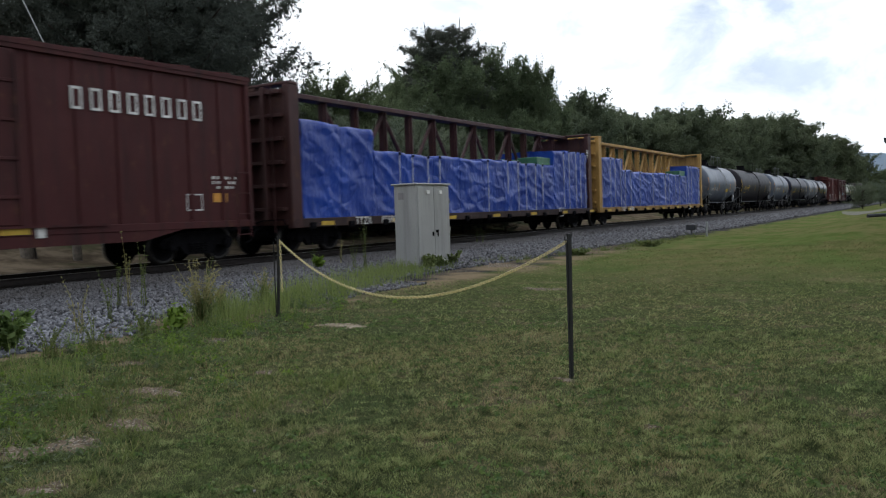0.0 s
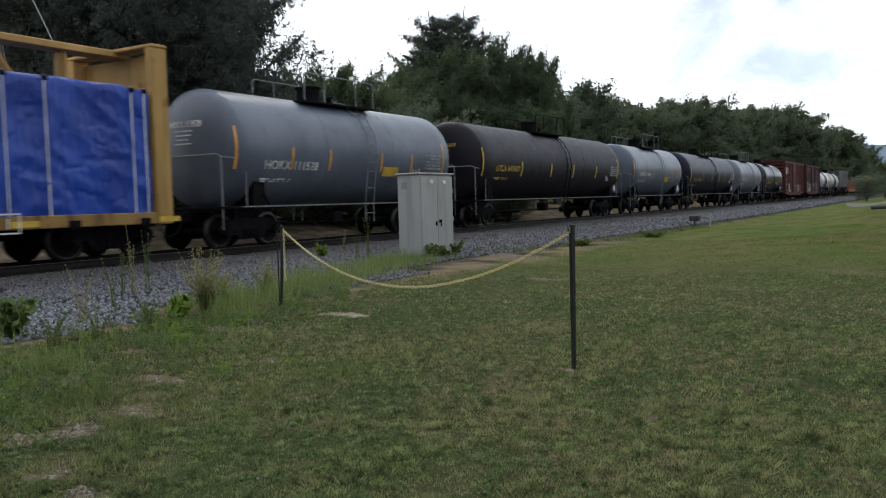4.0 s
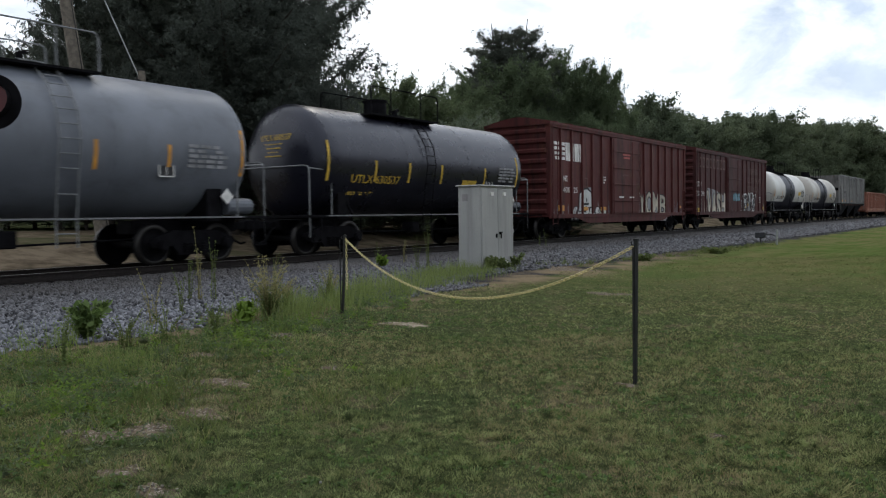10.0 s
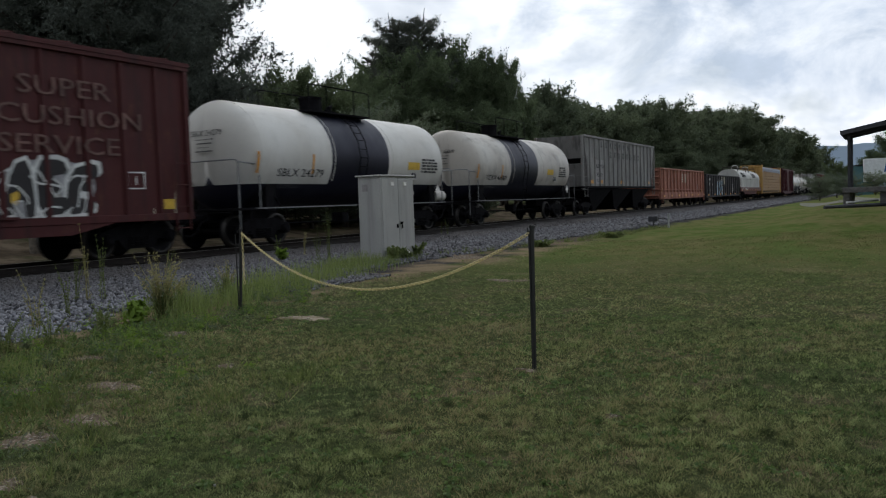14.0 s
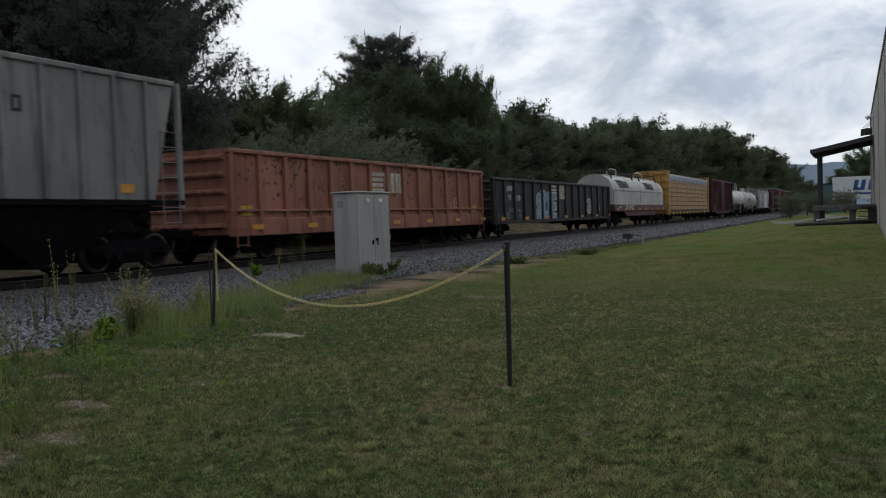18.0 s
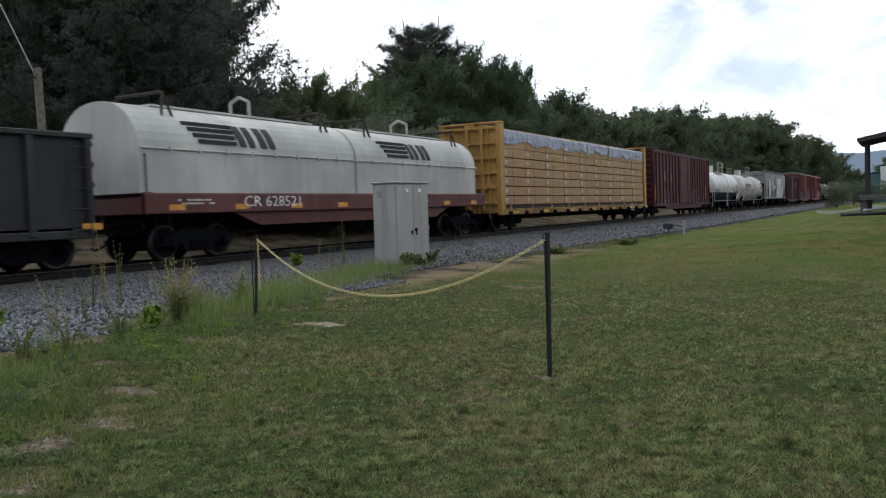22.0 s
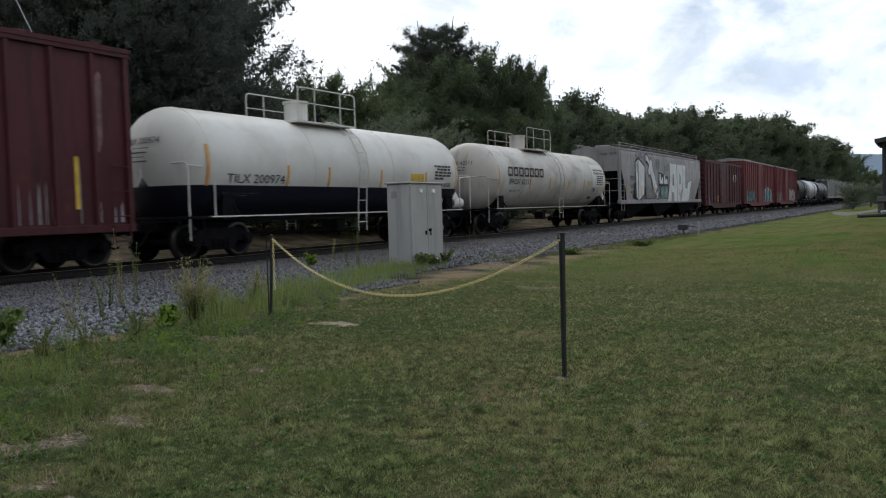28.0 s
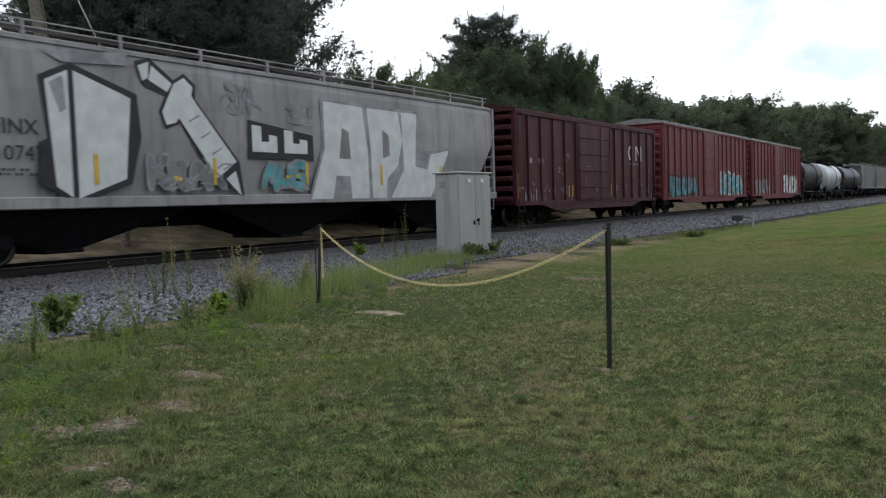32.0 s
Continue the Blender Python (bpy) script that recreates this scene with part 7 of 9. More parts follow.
def relay_cabinet():
    cab = thing("relay_cabinet", "grey aluminium two-door railway relay cabinet standing in weeds", "cabinet", (-10.98, 17.69, 0.08), 90)
    w, d, h = 1.55, 0.64, 2.06
    part("body", Geo().box(-w / 2, w / 2, -d / 2, d / 2, 0.0, h, 0.012), CABINET, cab)
    part("plinth", Geo().box(-w / 2 + 0.03, w / 2 - 0.03, -d / 2 + 0.03, d / 2 - 0.03, -0.12, 0.0), CONCRETE, cab)
    part("roof", Geo().box(-w / 2 - 0.05, w / 2 + 0.05, -d / 2 - 0.05, d / 2 + 0.05, h, h + 0.04, 0.012), CABINET, cab)
    for s in (-1, 1):
        x0, x1 = (-w / 2 + 0.03, -0.008) if s < 0 else (0.008, w / 2 - 0.03)
        door = part("door", Geo().box(x0, x1, -d / 2 - 0.03, -d / 2, 0.07, h - 0.05, 0.01), CABINET, cab)
        part("vent_hood", Geo().plate([(s * 0.3 - 0.06, -d / 2 - 0.03, h - 0.22), (s * 0.3 + 0.06, -d / 2 - 0.03, h - 0.22), (s * 0.3 + 0.06, -d / 2 - 0.03, h - 0.13), (s * 0.3 - 0.06, -d / 2 - 0.03, h - 0.13)], (0, -1, 0), 0.03), WHITE_PAINT, door)
        for z in (0.25, 0.95, 1.65):
            part("hinge", Geo().tube((x0 if s < 0 else x1, -d / 2 - 0.035, z - 0.05), (x0 if s < 0 else x1, -d / 2 - 0.035, z + 0.05), 0.014, 6), CABINET, door)
    part("handle", Geo().box(0.05, 0.08, -d / 2 - 0.09, -d / 2 - 0.03, 0.88, 0.94).box(0.05, 0.075, -d / 2 - 0.09, -d / 2 - 0.07, 0.78, 0.94).box(0.0, 0.13, -d / 2 - 0.08, -d / 2 - 0.06, 0.92, 0.945), UNDER, cab)
    part("latch_plate", Geo().box(-0.12, -0.06, -d / 2 - 0.045, -d / 2 - 0.03, 0.80, 0.9), UNDER, cab)
    part("lower_vent", Geo().box(0.35, 0.43, -d / 2 - 0.045, -d / 2 - 0.03, 0.15, 0.2), WHITE_PAINT, cab)
    for z in (0.35, 0.95, 1.55):
        part("side_hinge", Geo().box(-w / 2 - 0.015, -w / 2, -d / 2 + 0.03, -d / 2 + 0.07, z, z + 0.12), CABINET, cab)
    part("side_panel", Geo().box(-w / 2 - 0.008, -w / 2, d / 2 - 0.28, d / 2 - 0.12, h - 0.35, h - 0.18), HOPPER_PALE, cab, "small pale plate")
    return cab


relay_cabinet()

POSTS = ((-2.62, 6.50, 0.0, 1.215), (-8.04, 8.95, 0.0, 1.17))
LEANS = ((0.02, -0.010), (0.045, 0.035))


def chain_fence():
    tops = []
    for (x, y, z, h), (lx, ly) in zip(POSTS, LEANS):
        p = thing("chain_post", "black steel post driven into the lawn, leaning slightly", "post", (x, y, z), group="chain posts")
        part("shaft", Geo().tube((0, 0, -0.1), (lx, ly, h), 0.021, 8), POST, p)
        part("rib", Geo().box(-0.006, 0.006, -0.032, -0.02, 0.02, h - 0.05), POST, p)
        part("cap", Geo().tube((lx, ly, h), (lx, ly, h + 0.02), 0.026, 8), POST, p)
        part("chain_hook", Geo().line([(lx, ly, h - 0.03), (lx - 0.02, ly - 0.05, h - 0.03), (lx - 0.02, ly - 0.05, h)], 0.006, 5), POST, p)
        tops.append((x + lx, y + ly, z + h - 0.03))
    a, b = Vector(tops[0]), Vector(tops[1])
    ch = thing("chain", "sagging pale yellow plastic chain between two posts", "chain", tuple(a))
    link = Geo().loop([(0.028 * math.cos(k * math.pi / 4), 0.0145 * math.sin(k * math.pi / 4)) for k in range(8)], 0.0040)
    me = link.mesh("link", CHAIN, True)
    span, sag = (b - a).length, 0.64
    N = 150
    pts = []
    for k in range(N + 1):
        u = k / N
        pts.append(a.lerp(b, u) - Vector((0, 0, sag * (1 - (2 * u - 1) ** 2))) - a)
    for k in range(N):
        p, q = pts[k], pts[k + 1]
        m = (q - p).to_track_quat("X", "Z").to_matrix().to_4x4()
        ob = part("link", me, None, ch)
        ob.matrix_basis = Matrix.Translation((p + q) / 2) @ m @ pose(0, 0, 0, 90 * (k % 2) + 25)
    tail = b - a
    for k in range(16):
        ob = part("link", me, None, ch)
        ob.matrix_basis = Matrix.Translation(tail + Vector((0.05, -0.03, -0.03 - 0.045 * k))) @ pose(0, 0, 0, 0, 90, 90 * (k % 2) + 20)


chain_fence()


def crossing_signal():
    s = thing("crossing_signal", "grade crossing signal mast with crossbuck and red lamps", "signal", (-12.15, 5.62, 0.13), 38)
    part("foundation", Geo().box(-0.24, 0.24, -0.24, 0.24, -0.1, 0.24, 0.02), UNDER, s, "dark stained foundation block")
    part("base", Geo().tube((0, 0, 0.22), (0, 0, 0.62), 0.15, 12, 0.09).box(-0.2, 0.2, -0.2, 0.2, 0.22, 0.27), MAST, s)
    part("mast", Geo().tube((0, 0, 0.3), (-0.03, 0, 4.9), 0.062, 12), MAST, s)
    part("clamp", Geo().tube((0, 0, 1.28), (0, 0, 1.34), 0.085, 10).tube((0, 0, 1.5), (0, 0, 1.55), 0.08, 10), MAST, s)
    sg = part("blue_sign", Geo().box(-0.26, 0.26, -0.10, -0.085, 1.62, 1.96, 0.004), SIGN_BLUE, s, "blue notice plate")
    g = Geo()
    for k in range(4):
        g.box(-0.2, 0.2 - 0.05 * (k % 2), -0.104, -0.1, 1.68 + 0.065 * k, 1.693 + 0.065 * k)
    part("notice_line", g, SIGN_WHITE, sg)
    arm = part("lamp_arm", Geo().tube((-0.72, -0.06, 3.22), (0.72, -0.06, 3.22), 0.04, 8).box(-0.12, 0.12, -0.13, 0.06, 3.13, 3.31, 0.02), MAST, s)
    for x in (-0.62, 0.62):
        lh = part("lamp_backing", Geo().tube((x, -0.22, 2.96), (x, -0.20, 2.96), 0.38, 28), UNDER, s, "round black lamp backing")
        part("lamp_hood", Geo().tube((x, -0.23, 2.96), (x, -0.36, 2.98), 0.255, 20, caps=False), UNDER, lh)
        part("lamp_lens", Geo().tube((x, -0.25, 2.96), (x, -0.225, 2.96), 0.235, 24), LAMP_RED, lh, "red lens")
        part("lamp_case", Geo().tube((x, -0.20, 2.96), (x, 0.0, 2.96), 0.16, 14), POST, lh)
        part("lamp_stem", Geo().tube((x, -0.06, 2.96), (x, -0.06, 3.22), 0.03, 8), MAST, lh)
    for k, (t_, txt) in enumerate(((40, "RAIL  ROAD"), (-40, "CROSSING"))):
        bl = part("crossbuck_blade", Geo().box(-0.78, 0.78, -0.012, 0.0, -0.145, 0.145, 0.004), SIGN_WHITE, s, "white crossbuck blade")
        bl.matrix_basis = pose(-0.03, -0.09 - 0.016 * k, 4.32, 0, t_, 0)
        me = words(txt, 0.19, BLACK_PAINT, 0.003)
        w = max(v.co.y for v in me.vertices)
        ob = part("lettering", me, None, bl)
        ob.matrix_basis = Matrix.Translation((-w / 2, -0.0125, -0.095)) @ pose(0, 0, 0, 0, 0, -90)
    part("bell", Geo().tube((-0.03, 0, 4.9), (-0.03, 0, 5.0), 0.12, 12), MAST, s)


crossing_signal()


def utility_pole():
    p = thing("utility_pole", "weathered grey wooden utility pole, leaning a little", "pole", (-21.8, 14.25, 0.3))
    part("shaft", Geo().tube((0, 0, -0.3), (-0.7, -1.2, 11.5), 0.22, 14, 0.16), POLE_WOOD, p)
    part("ground_wire", Geo().line([(0.21, 0, 0.1), (-0.45, -1.15, 11.0)], 0.012, 4), POST, p)
    q = thing("guy_stub_pole", "short weathered wooden pole carrying a guy wire", "pole", (-21.1, 15.2, 0.3))
    part("shaft", Geo().tube((0, 0, -0.3), (-0.07, -0.1, 5.5), 0.13, 10, 0.11), POLE_WOOD, q)
    part("cap", Geo().tube((-0.07, -0.1, 5.5), (-0.07, -0.1, 5.53), 0.12, 10), POST, q)
    part("insulator", Geo().tube((0.0, -0.2, 5.2), (0.0, -0.35, 5.25), 0.03, 6), POST, q)
    solid("guy_wire", Geo().line([(-22.4, 13.05, 11.3), (-21.2, 15.05, 5.6)], 0.018, 6), MAST, "steel guy wire strung between two poles", "wire")


utility_pole()


def signal_stub():
    s = thing("track_junction_box", "small dark equipment box on a stake by the gravel", "junction box", (-8.33, 36.1, 0.05))
    part("box", Geo().box(-0.75, -0.35, -0.15, 0.15, 0.28, 0.52, 0.03), DARK_STEEL, s)
    part("leg", Geo().tube((-0.55, 0, -0.1), (-0.55, 0, 0.3), 0.03, 6), DARK_STEEL, s)
    part("stake", Geo().tube((0.1, 0, -0.1), (0.1, 0, 0.62), 0.04, 8), MAST, s)
    part("conduit", Geo().line([(-0.35, 0, 0.4), (-0.1, 0, 0.42), (0.1, 0, 0.3)], 0.02, 6), DARK_STEEL, s)


signal_stub()


def loading_dock():
    b = thing("warehouse", "tall corrugated metal warehouse with pale siding", "building", (0.95, 0, 0.0))
    g = Geo()
    n = 160
    pts = [(0.0 + (0.03 if k % 4 in (1, 2) else 0.0), 22 + 34 * k / n) for k in range(n + 1)]
    vs = [(x - 0.03, y, z) for x, y in pts for z in (0.0, 6.58)]
    g.add(vs, [(2 * k, 2 * k + 2, 2 * k + 3, 2 * k + 1) for k in range(n)])
    part("wall", g, SIDING, b, "corrugated siding")
    part("core", Geo().box(0.03, 18, 22, 56, 0.0, 6.58), SIDING, b)
    part("roof", Geo().plate([(-0.06, 21.8, 6.58), (18.2, 21.8, 8.3), (18.2, 56.2, 8.3), (-0.06, 56.2, 6.58)], (0, 0, 1), 0.05), SIDING, b)
    part("eave_trim", Geo().box(-0.07, -0.03, 22, 56.2, 6.50, 6.60), SIDING, b)
    part("corner_trim", Geo().box(-0.06, 0.1, 55.9, 56.1, 0, 6.55), SIDING, b)
    for y in (30, 38, 47, 54):
        part("siding_lap", Geo().box(-0.05, -0.03, y, y + 0.12, 0.1, 6.5), SIDING, b)
    part("wall_lamp", Geo().tube((-0.28, 47.5, 5.9), (0.0, 47.5, 5.9), 0.04, 8).tube((-0.36, 47.5, 5.82), (-0.2, 47.5, 5.93), 0.12, 12, 0.07), TRAILER_WHITE, b, "white wall lamp")
    a = part("entry_hood", Geo().plate([(-0.58, 51.0, 5.38), (0, 51.0, 5.44), (0, 53.4, 5.44), (-0.58, 53.4, 5.38)], (0, 0, 1), 0.20), DARK_STEEL, b, "dark flat hood over an opening")
    for y in (51.1, 53.3):
        part("tie_rod", Geo().tube((-0.52, y, 5.58), (0, y, 6.1), 0.018, 5), DARK_STEEL, a)
    d = thing("loading_dock", "grey timber loading dock with a dark steel awning", "dock", (0, 0, 0))
    for k in range(20):
        part("deck_board", shared("deck_board", lambda: Geo().box(-1.74, 0.88, 0.01, 0.38, 1.42, 1.47, 0.006).mesh("deck_board", DOCK_WOOD)), None, d).location = (0, 43.5 + 0.39 * k, 0)
    part("edge_beam", Geo().box(-1.78, 0.88, 43.38, 43.5, 1.25, 1.50, 0.015), DOCK_WOOD, d)
    part("side_beam", Geo().box(-1.78, -1.68, 43.5, 51.3, 1.20, 1.42, 0.015), DOCK_WOOD, d)
    for x, y in ((-1.62, 43.65), (-0.08, 43.65), (0.7, 43.65), (-1.62, 47.4), (-1.62, 51.0)):
        part("leg", Geo().box(x - 0.14, x + 0.14, y - 0.12, y + 0.12, 0.35, 1.26, 0.01), DOCK_WOOD, d)
    for y in (51.0, 47.2):
        part("awning_post", Geo().box(-1.69, -1.55, y - 0.07, y + 0.07, 1.45, 4.28, 0.01), DARK_STEEL, d)
    part("awning_roof", Geo().plate([(-1.95, 46.6, 4.30), (0.90, 46.6, 4.86), (0.90, 51.6, 4.86), (-1.95, 51.6, 4.30)], (0, 0, 1), 0.06), DARK_STEEL, d)
    for y in (46.6, 49.0, 51.4):
        part("awning_rafter", Geo().plate([(-1.95, y, 4.14), (0.90, y, 4.70), (0.90, y, 4.86), (-1.95, y, 4.30)], (0, 1, 0), 0.12), DARK_STEEL, d)
    part("awning_fascia", Geo().box(-2.0, -1.95, 46.6, 51.6, 4.20, 4.38), DARK_STEEL, d)
    st = thing("dock_steps", "small dark steel steps against the dock", "steps", (0.55, 42.6, 0.50))
    for k in range(4):
        part("tread", Geo().box(-0.35, 0.35, -0.1 + 0.2 * k, 0.14 + 0.2 * k, 0.2 + 0.22 * k, 0.24 + 0.22 * k), DARK_STEEL, st)
    for x in (-0.37, 0.35):
        part("stringer", Geo().plate([(x, -0.15, 0.0), (x, 0.1, 0.0), (x, 0.78, 0.95), (x, 0.55, 0.95)], (1, 0, 0), 0.02), DARK_STEEL, st)
    solid("ground_beam", Geo().tube((-2.45, 41.6, 0.62), (1.3, 44.0, 0.68), 0.10, 8), DARK_STEEL, "dark steel pipe lying on the grass", "pipe")
    solid("white_pipe", Geo().tube((-1.6, 43.1, 0.80), (-0.3, 44.2, 0.86), 0.05, 8), TRAILER_WHITE, "white plastic pipe lying across a dark pipe", "pipe")
    us, ws = np.linspace(0, 1, 12), np.linspace(0, 1, 14)
    vs = []
    for w in ws:
        y = 60 + 38 * w
        for u in us:
            x = -3.4 - 5.0 * w + (4.2 + 1.5 * w) * u + 0.3 * math.sin(7 * w)
            vs.append((x, y, float(ground_z(x, y)) + 0.02))
    fs = [(j * 12 + i, j * 12 + i + 1, j * 12 + i + 13, j * 12 + i + 12) for j in range(13) for i in range(11)]
    solid("gravel_drive", Geo().add(vs, fs), DRIVE, "pale gravel drive beyond the dock", "driveway", kind="structure")


loading_dock()


def trailer():
    t = thing("semi_trailer", "white box trailer with large blue painted shapes", "trailer", (-2.45, 122, 0.55), 4)
    part("box", Geo().box(0, 13, 0, 2.5, 1.7, 4.7, 0.03), TRAILER_WHITE, t)
    g = Geo()
    for k in range(3):
        x0 = 2.3 + k * 1.75
        g.plate([(x0, -0.01, 2.9), (x0 + 0.5, -0.01, 2.9), (x0 + 0.75, -0.01, 4.25), (x0 + 0.25, -0.01, 4.25)], (0, -1, 0), 0.02)
        g.plate([(x0 + 0.85, -0.01, 2.9), (x0 + 1.35, -0.01, 2.9), (x0 + 1.6, -0.01, 4.25), (x0 + 1.1, -0.01, 4.25)], (0, -1, 0), 0.02)
        g.box(x0 + 0.3, x0 + 1.1, -0.03, -0.012, 2.9 if k != 1 else 3.9, 3.25 if k != 1 else 4.25)
    g.box(2.5, 5.6, -0.03, -0.012, 2.35, 2.6)
    part("painted_shapes", g, TRAILER_BLUE, t, "blue slanted blocks")
    for x in (9.2, 10.4, 11.6):
        part("wheel", Geo().tube((x, -0.02, 0.5), (x, 0.5, 0.5), 0.5, 16), POST, t)
    part("landing_leg", Geo().box(2.6, 2.75, 0.4, 0.55, 0, 1.7).box(2.6, 2.75, 1.9, 2.05, 0, 1.7), POST, t)
    c = thing("blue_shed", "blue grey metal shed behind brush", "shed", (-4.0, 124, 0.5))
    part("wall", Geo().box(0, 2.6, 0, 4, 0, 3.9), plain("shed_teal", (0.07, 0.17, 0.19), 0.6), c)
    part("roof", Geo().plate([(-0.2, -0.2, 3.9), (2.8, -0.2, 4.1), (2.8, 4.2, 4.1), (-0.2, 4.2, 3.9)], (0, 0, 1), 0.1), DARK_STEEL, c)


trailer()

# ---- trees, brush, grass and stones ----


def leaf_cloud(centers, radii, per, size, rnd_np, flat_=1.0, slim=0.55, loose=1.3):
    """Leaves scattered in clumps, mostly facing out and up: four corners each."""
    k = len(centers)
    d = rnd_np.normal(size=(k, per, 3))
    d /= np.linalg.norm(d, axis=2, keepdims=True)
    rr = radii[:, None, None] * np.minimum(np.abs(rnd_np.normal(0, 0.7, (k, per, 1))), 1.25)
    p = (centers[:, None, :] + d * rr * np.array([1, 1, flat_])).reshape(-1, 3)
    m = len(p)
    face = d.reshape(-1, 3) + np.array([0, 0, 0.5]) + loose * rnd_np.normal(size=(m, 3))
    face /= np.linalg.norm(face, axis=1, keepdims=True)
    a = np.cross(face, rnd_np.normal(size=(m, 3)))
    a /= np.linalg.norm(a, axis=1, keepdims=True)
    b = np.cross(face, a)
    s = size * rnd_np.uniform(0.6, 1.35, (m, 1))
    return np.stack([p - a * s, p + b * s * slim, p + a * s, p - b * s * slim], 1).reshape(-1, 3)


def quads_mesh(name, v, mat, smooth=False):
    n = len(v) // 4
    me = bpy.data.meshes.new(name)
    me.vertices.add(len(v))
    me.vertices.foreach_set("co", v.astype(np.float32).ravel())
    me.loops.add(4 * n)
    me.loops.foreach_set("vertex_index", np.arange(4 * n, dtype=np.int32))
    me.polygons.add(n)
    me.polygons.foreach_set("loop_start", np.arange(0, 4 * n, 4, dtype=np.int32))
    me.materials.append(mat)
    me.update(calc_edges=True)
    return me


def tree_meshes(kind, seed):
    """Trunk with limbs, and a crown of leafy sprays along them, for a tree 10 m high."""
    r = np.random.RandomState(seed)
    rnd_ = random.Random(seed)
    g = Geo()
    H = 10.0
    top = H * (0.95 if kind == "pine" else 0.72)
    pts = [(0, 0, -0.3)]
    for k in range(1, 7):
        pts.append((rnd_.uniform(-0.12, 0.12) * k * 0.4, rnd_.uniform(-0.12, 0.12) * k * 0.4, top * k / 6))
    for k in range(6):
        g.tube(pts[k], pts[k + 1], 0.20 * (1 - k / 6.5), 8, 0.20 * (1 - (k + 1) / 6.5), caps=False)
    sprays = [((0, 0, H * 0.2), (0, 0, H * (0.92 if kind == "pine" else 0.8)), 1.0 if kind == "pine" else 1.5, 0.12 if kind == "pine" else 0.5)]
    n = 90 if kind == "pine" else 52
    for k in range(n):
        u = (k + 0.5) / n
        az = k * 2.4 + rnd_.uniform(-0.5, 0.5)
        if kind == "pine":
            z0 = H * (0.08 + 0.80 * u)
            ln = H * 0.29 * (1 - u) ** 0.5 * rnd_.uniform(0.7, 1.1) + 0.2
            rise, fat = rnd_.uniform(0.20, 0.80) * ln, 0.46 + 0.26 * (1 - u)
        elif kind == "bush":
            z0 = H * 0.04 + H * 0.5 * u
            ln = H * rnd_.uniform(0.25, 0.55)
            rise, fat = rnd_.uniform(0.0, 0.75) * ln, 0.7
        else:
            z0 = H * (0.12 + 0.52 * u)
            ln = H * 0.36 * math.sin(math.pi * (0.26 + 0.60 * u)) * rnd_.uniform(0.65, 1.15)
            rise, fat = rnd_.uniform(0.25, 0.95) * ln, 0.85
        foot, end = Vector((0, 0, z0)), Vector((math.cos(az) * ln, math.sin(az) * ln, z0 + rise))
        g.tube(tuple(foot), tuple(end), 0.055, 5, 0.015, caps=False)
        tip = 0.5 if kind == "pine" else 0.6
        sprays.append((foot.lerp(end, 0.25), end, fat, fat * tip))
        for q in range(6):
            f = 0.30 + 0.62 * (q + rnd_.random()) / 6
            b = az + rnd_.choice((-1, 1)) * rnd_.uniform(0.5, 1.1)
            l2 = ln * 0.42 * (1.15 - 0.5 * f) * rnd_.uniform(0.7, 1.2)
            p0 = foot.lerp(end, f)
            sprays.append((p0, p0 + Vector((math.cos(b) * l2, math.sin(b) * l2, rnd_.uniform(0.1, 0.7) * l2)), fat * 0.85, fat * tip * 0.8))
    per = {"pine": 640, "oak": 300, "far": 170, "bush": 130}[kind]
    a, b = np.array([tuple(s[0]) for s in sprays]), np.array([tuple(s[1]) for s in sprays])
    r0, r1 = np.array([s[2] for s in sprays]), np.array([s[3] for s in sprays])
    long = np.linalg.norm(b - a, axis=1)
    pick = r.choice(len(sprays), len(sprays) * per, p=(long * (r0 + r1)) / (long * (r0 + r1)).sum())
    f = r.uniform(0, 1, len(pick))
    cs = a[pick] + (b - a)[pick] * f[:, None]
    rs = r0[pick] * (1 - f) + r1[pick] * f
    mat = {"pine": LEAF_PINE, "oak": LEAF_OAK, "far": LEAF_FAR, "bush": LEAF_GREY}[kind]
    # leaves sit in tufts: how many to a tuft, its radius, the leaf's length and slimness
    many, wide, size, slim = {"pine": (16, 0.125, 0.040, 0.22), "oak": (10, 0.19, 0.052, 0.55), "far": (8, 0.26, 0.080, 0.6), "bush": (8, 0.22, 0.070, 0.55)}[kind]
    cs, rs = cs[::many], rs[::many]
    d = r.normal(size=cs.shape)
    d *= (rs * np.minimum(np.abs(r.normal(0, 0.75, len(cs))), 1.2) / np.linalg.norm(d, axis=1))[:, None]
    v = leaf_cloud(cs + d * np.array([1, 1, 0.65]), np.full(len(cs), wide), many, size, r, 0.75, slim, 0.7)
    fit = 10.0 / np.percentile(v[:, 2], 99.9)
    v[:, 2] *= fit
    g.v = [(p[0], p[1], p[2] * fit) for p in g.v]
    return g.mesh("trunk", BARK, True), quads_mesh("crown", v, mat)


TREE_KINDS = {}


def tree(kind, seed, x, y, h, spread=1.0, label="", name="tree", group="trees behind the track"):
    key = (kind, seed % 2 if kind == "pine" else seed)
    if key not in TREE_KINDS:
        TREE_KINDS[key] = tree_meshes(kind, 100 + key[1])
    trunk, crown = TREE_KINDS[key]
    t = thing(name, label, "tree" if kind != "bush" else "bush", (x, y, float(ground_z(x, y)) - 0.05), (x * 37 + y * 53) % 360, group)
    s = h / 10.0
    for nm, me in (("trunk", trunk), ("crown", crown)):
        ob = part(nm, me, None, t)
        ob.matrix_basis = Matrix.Diagonal((s * spread, s * spread, s, 1))
    return t


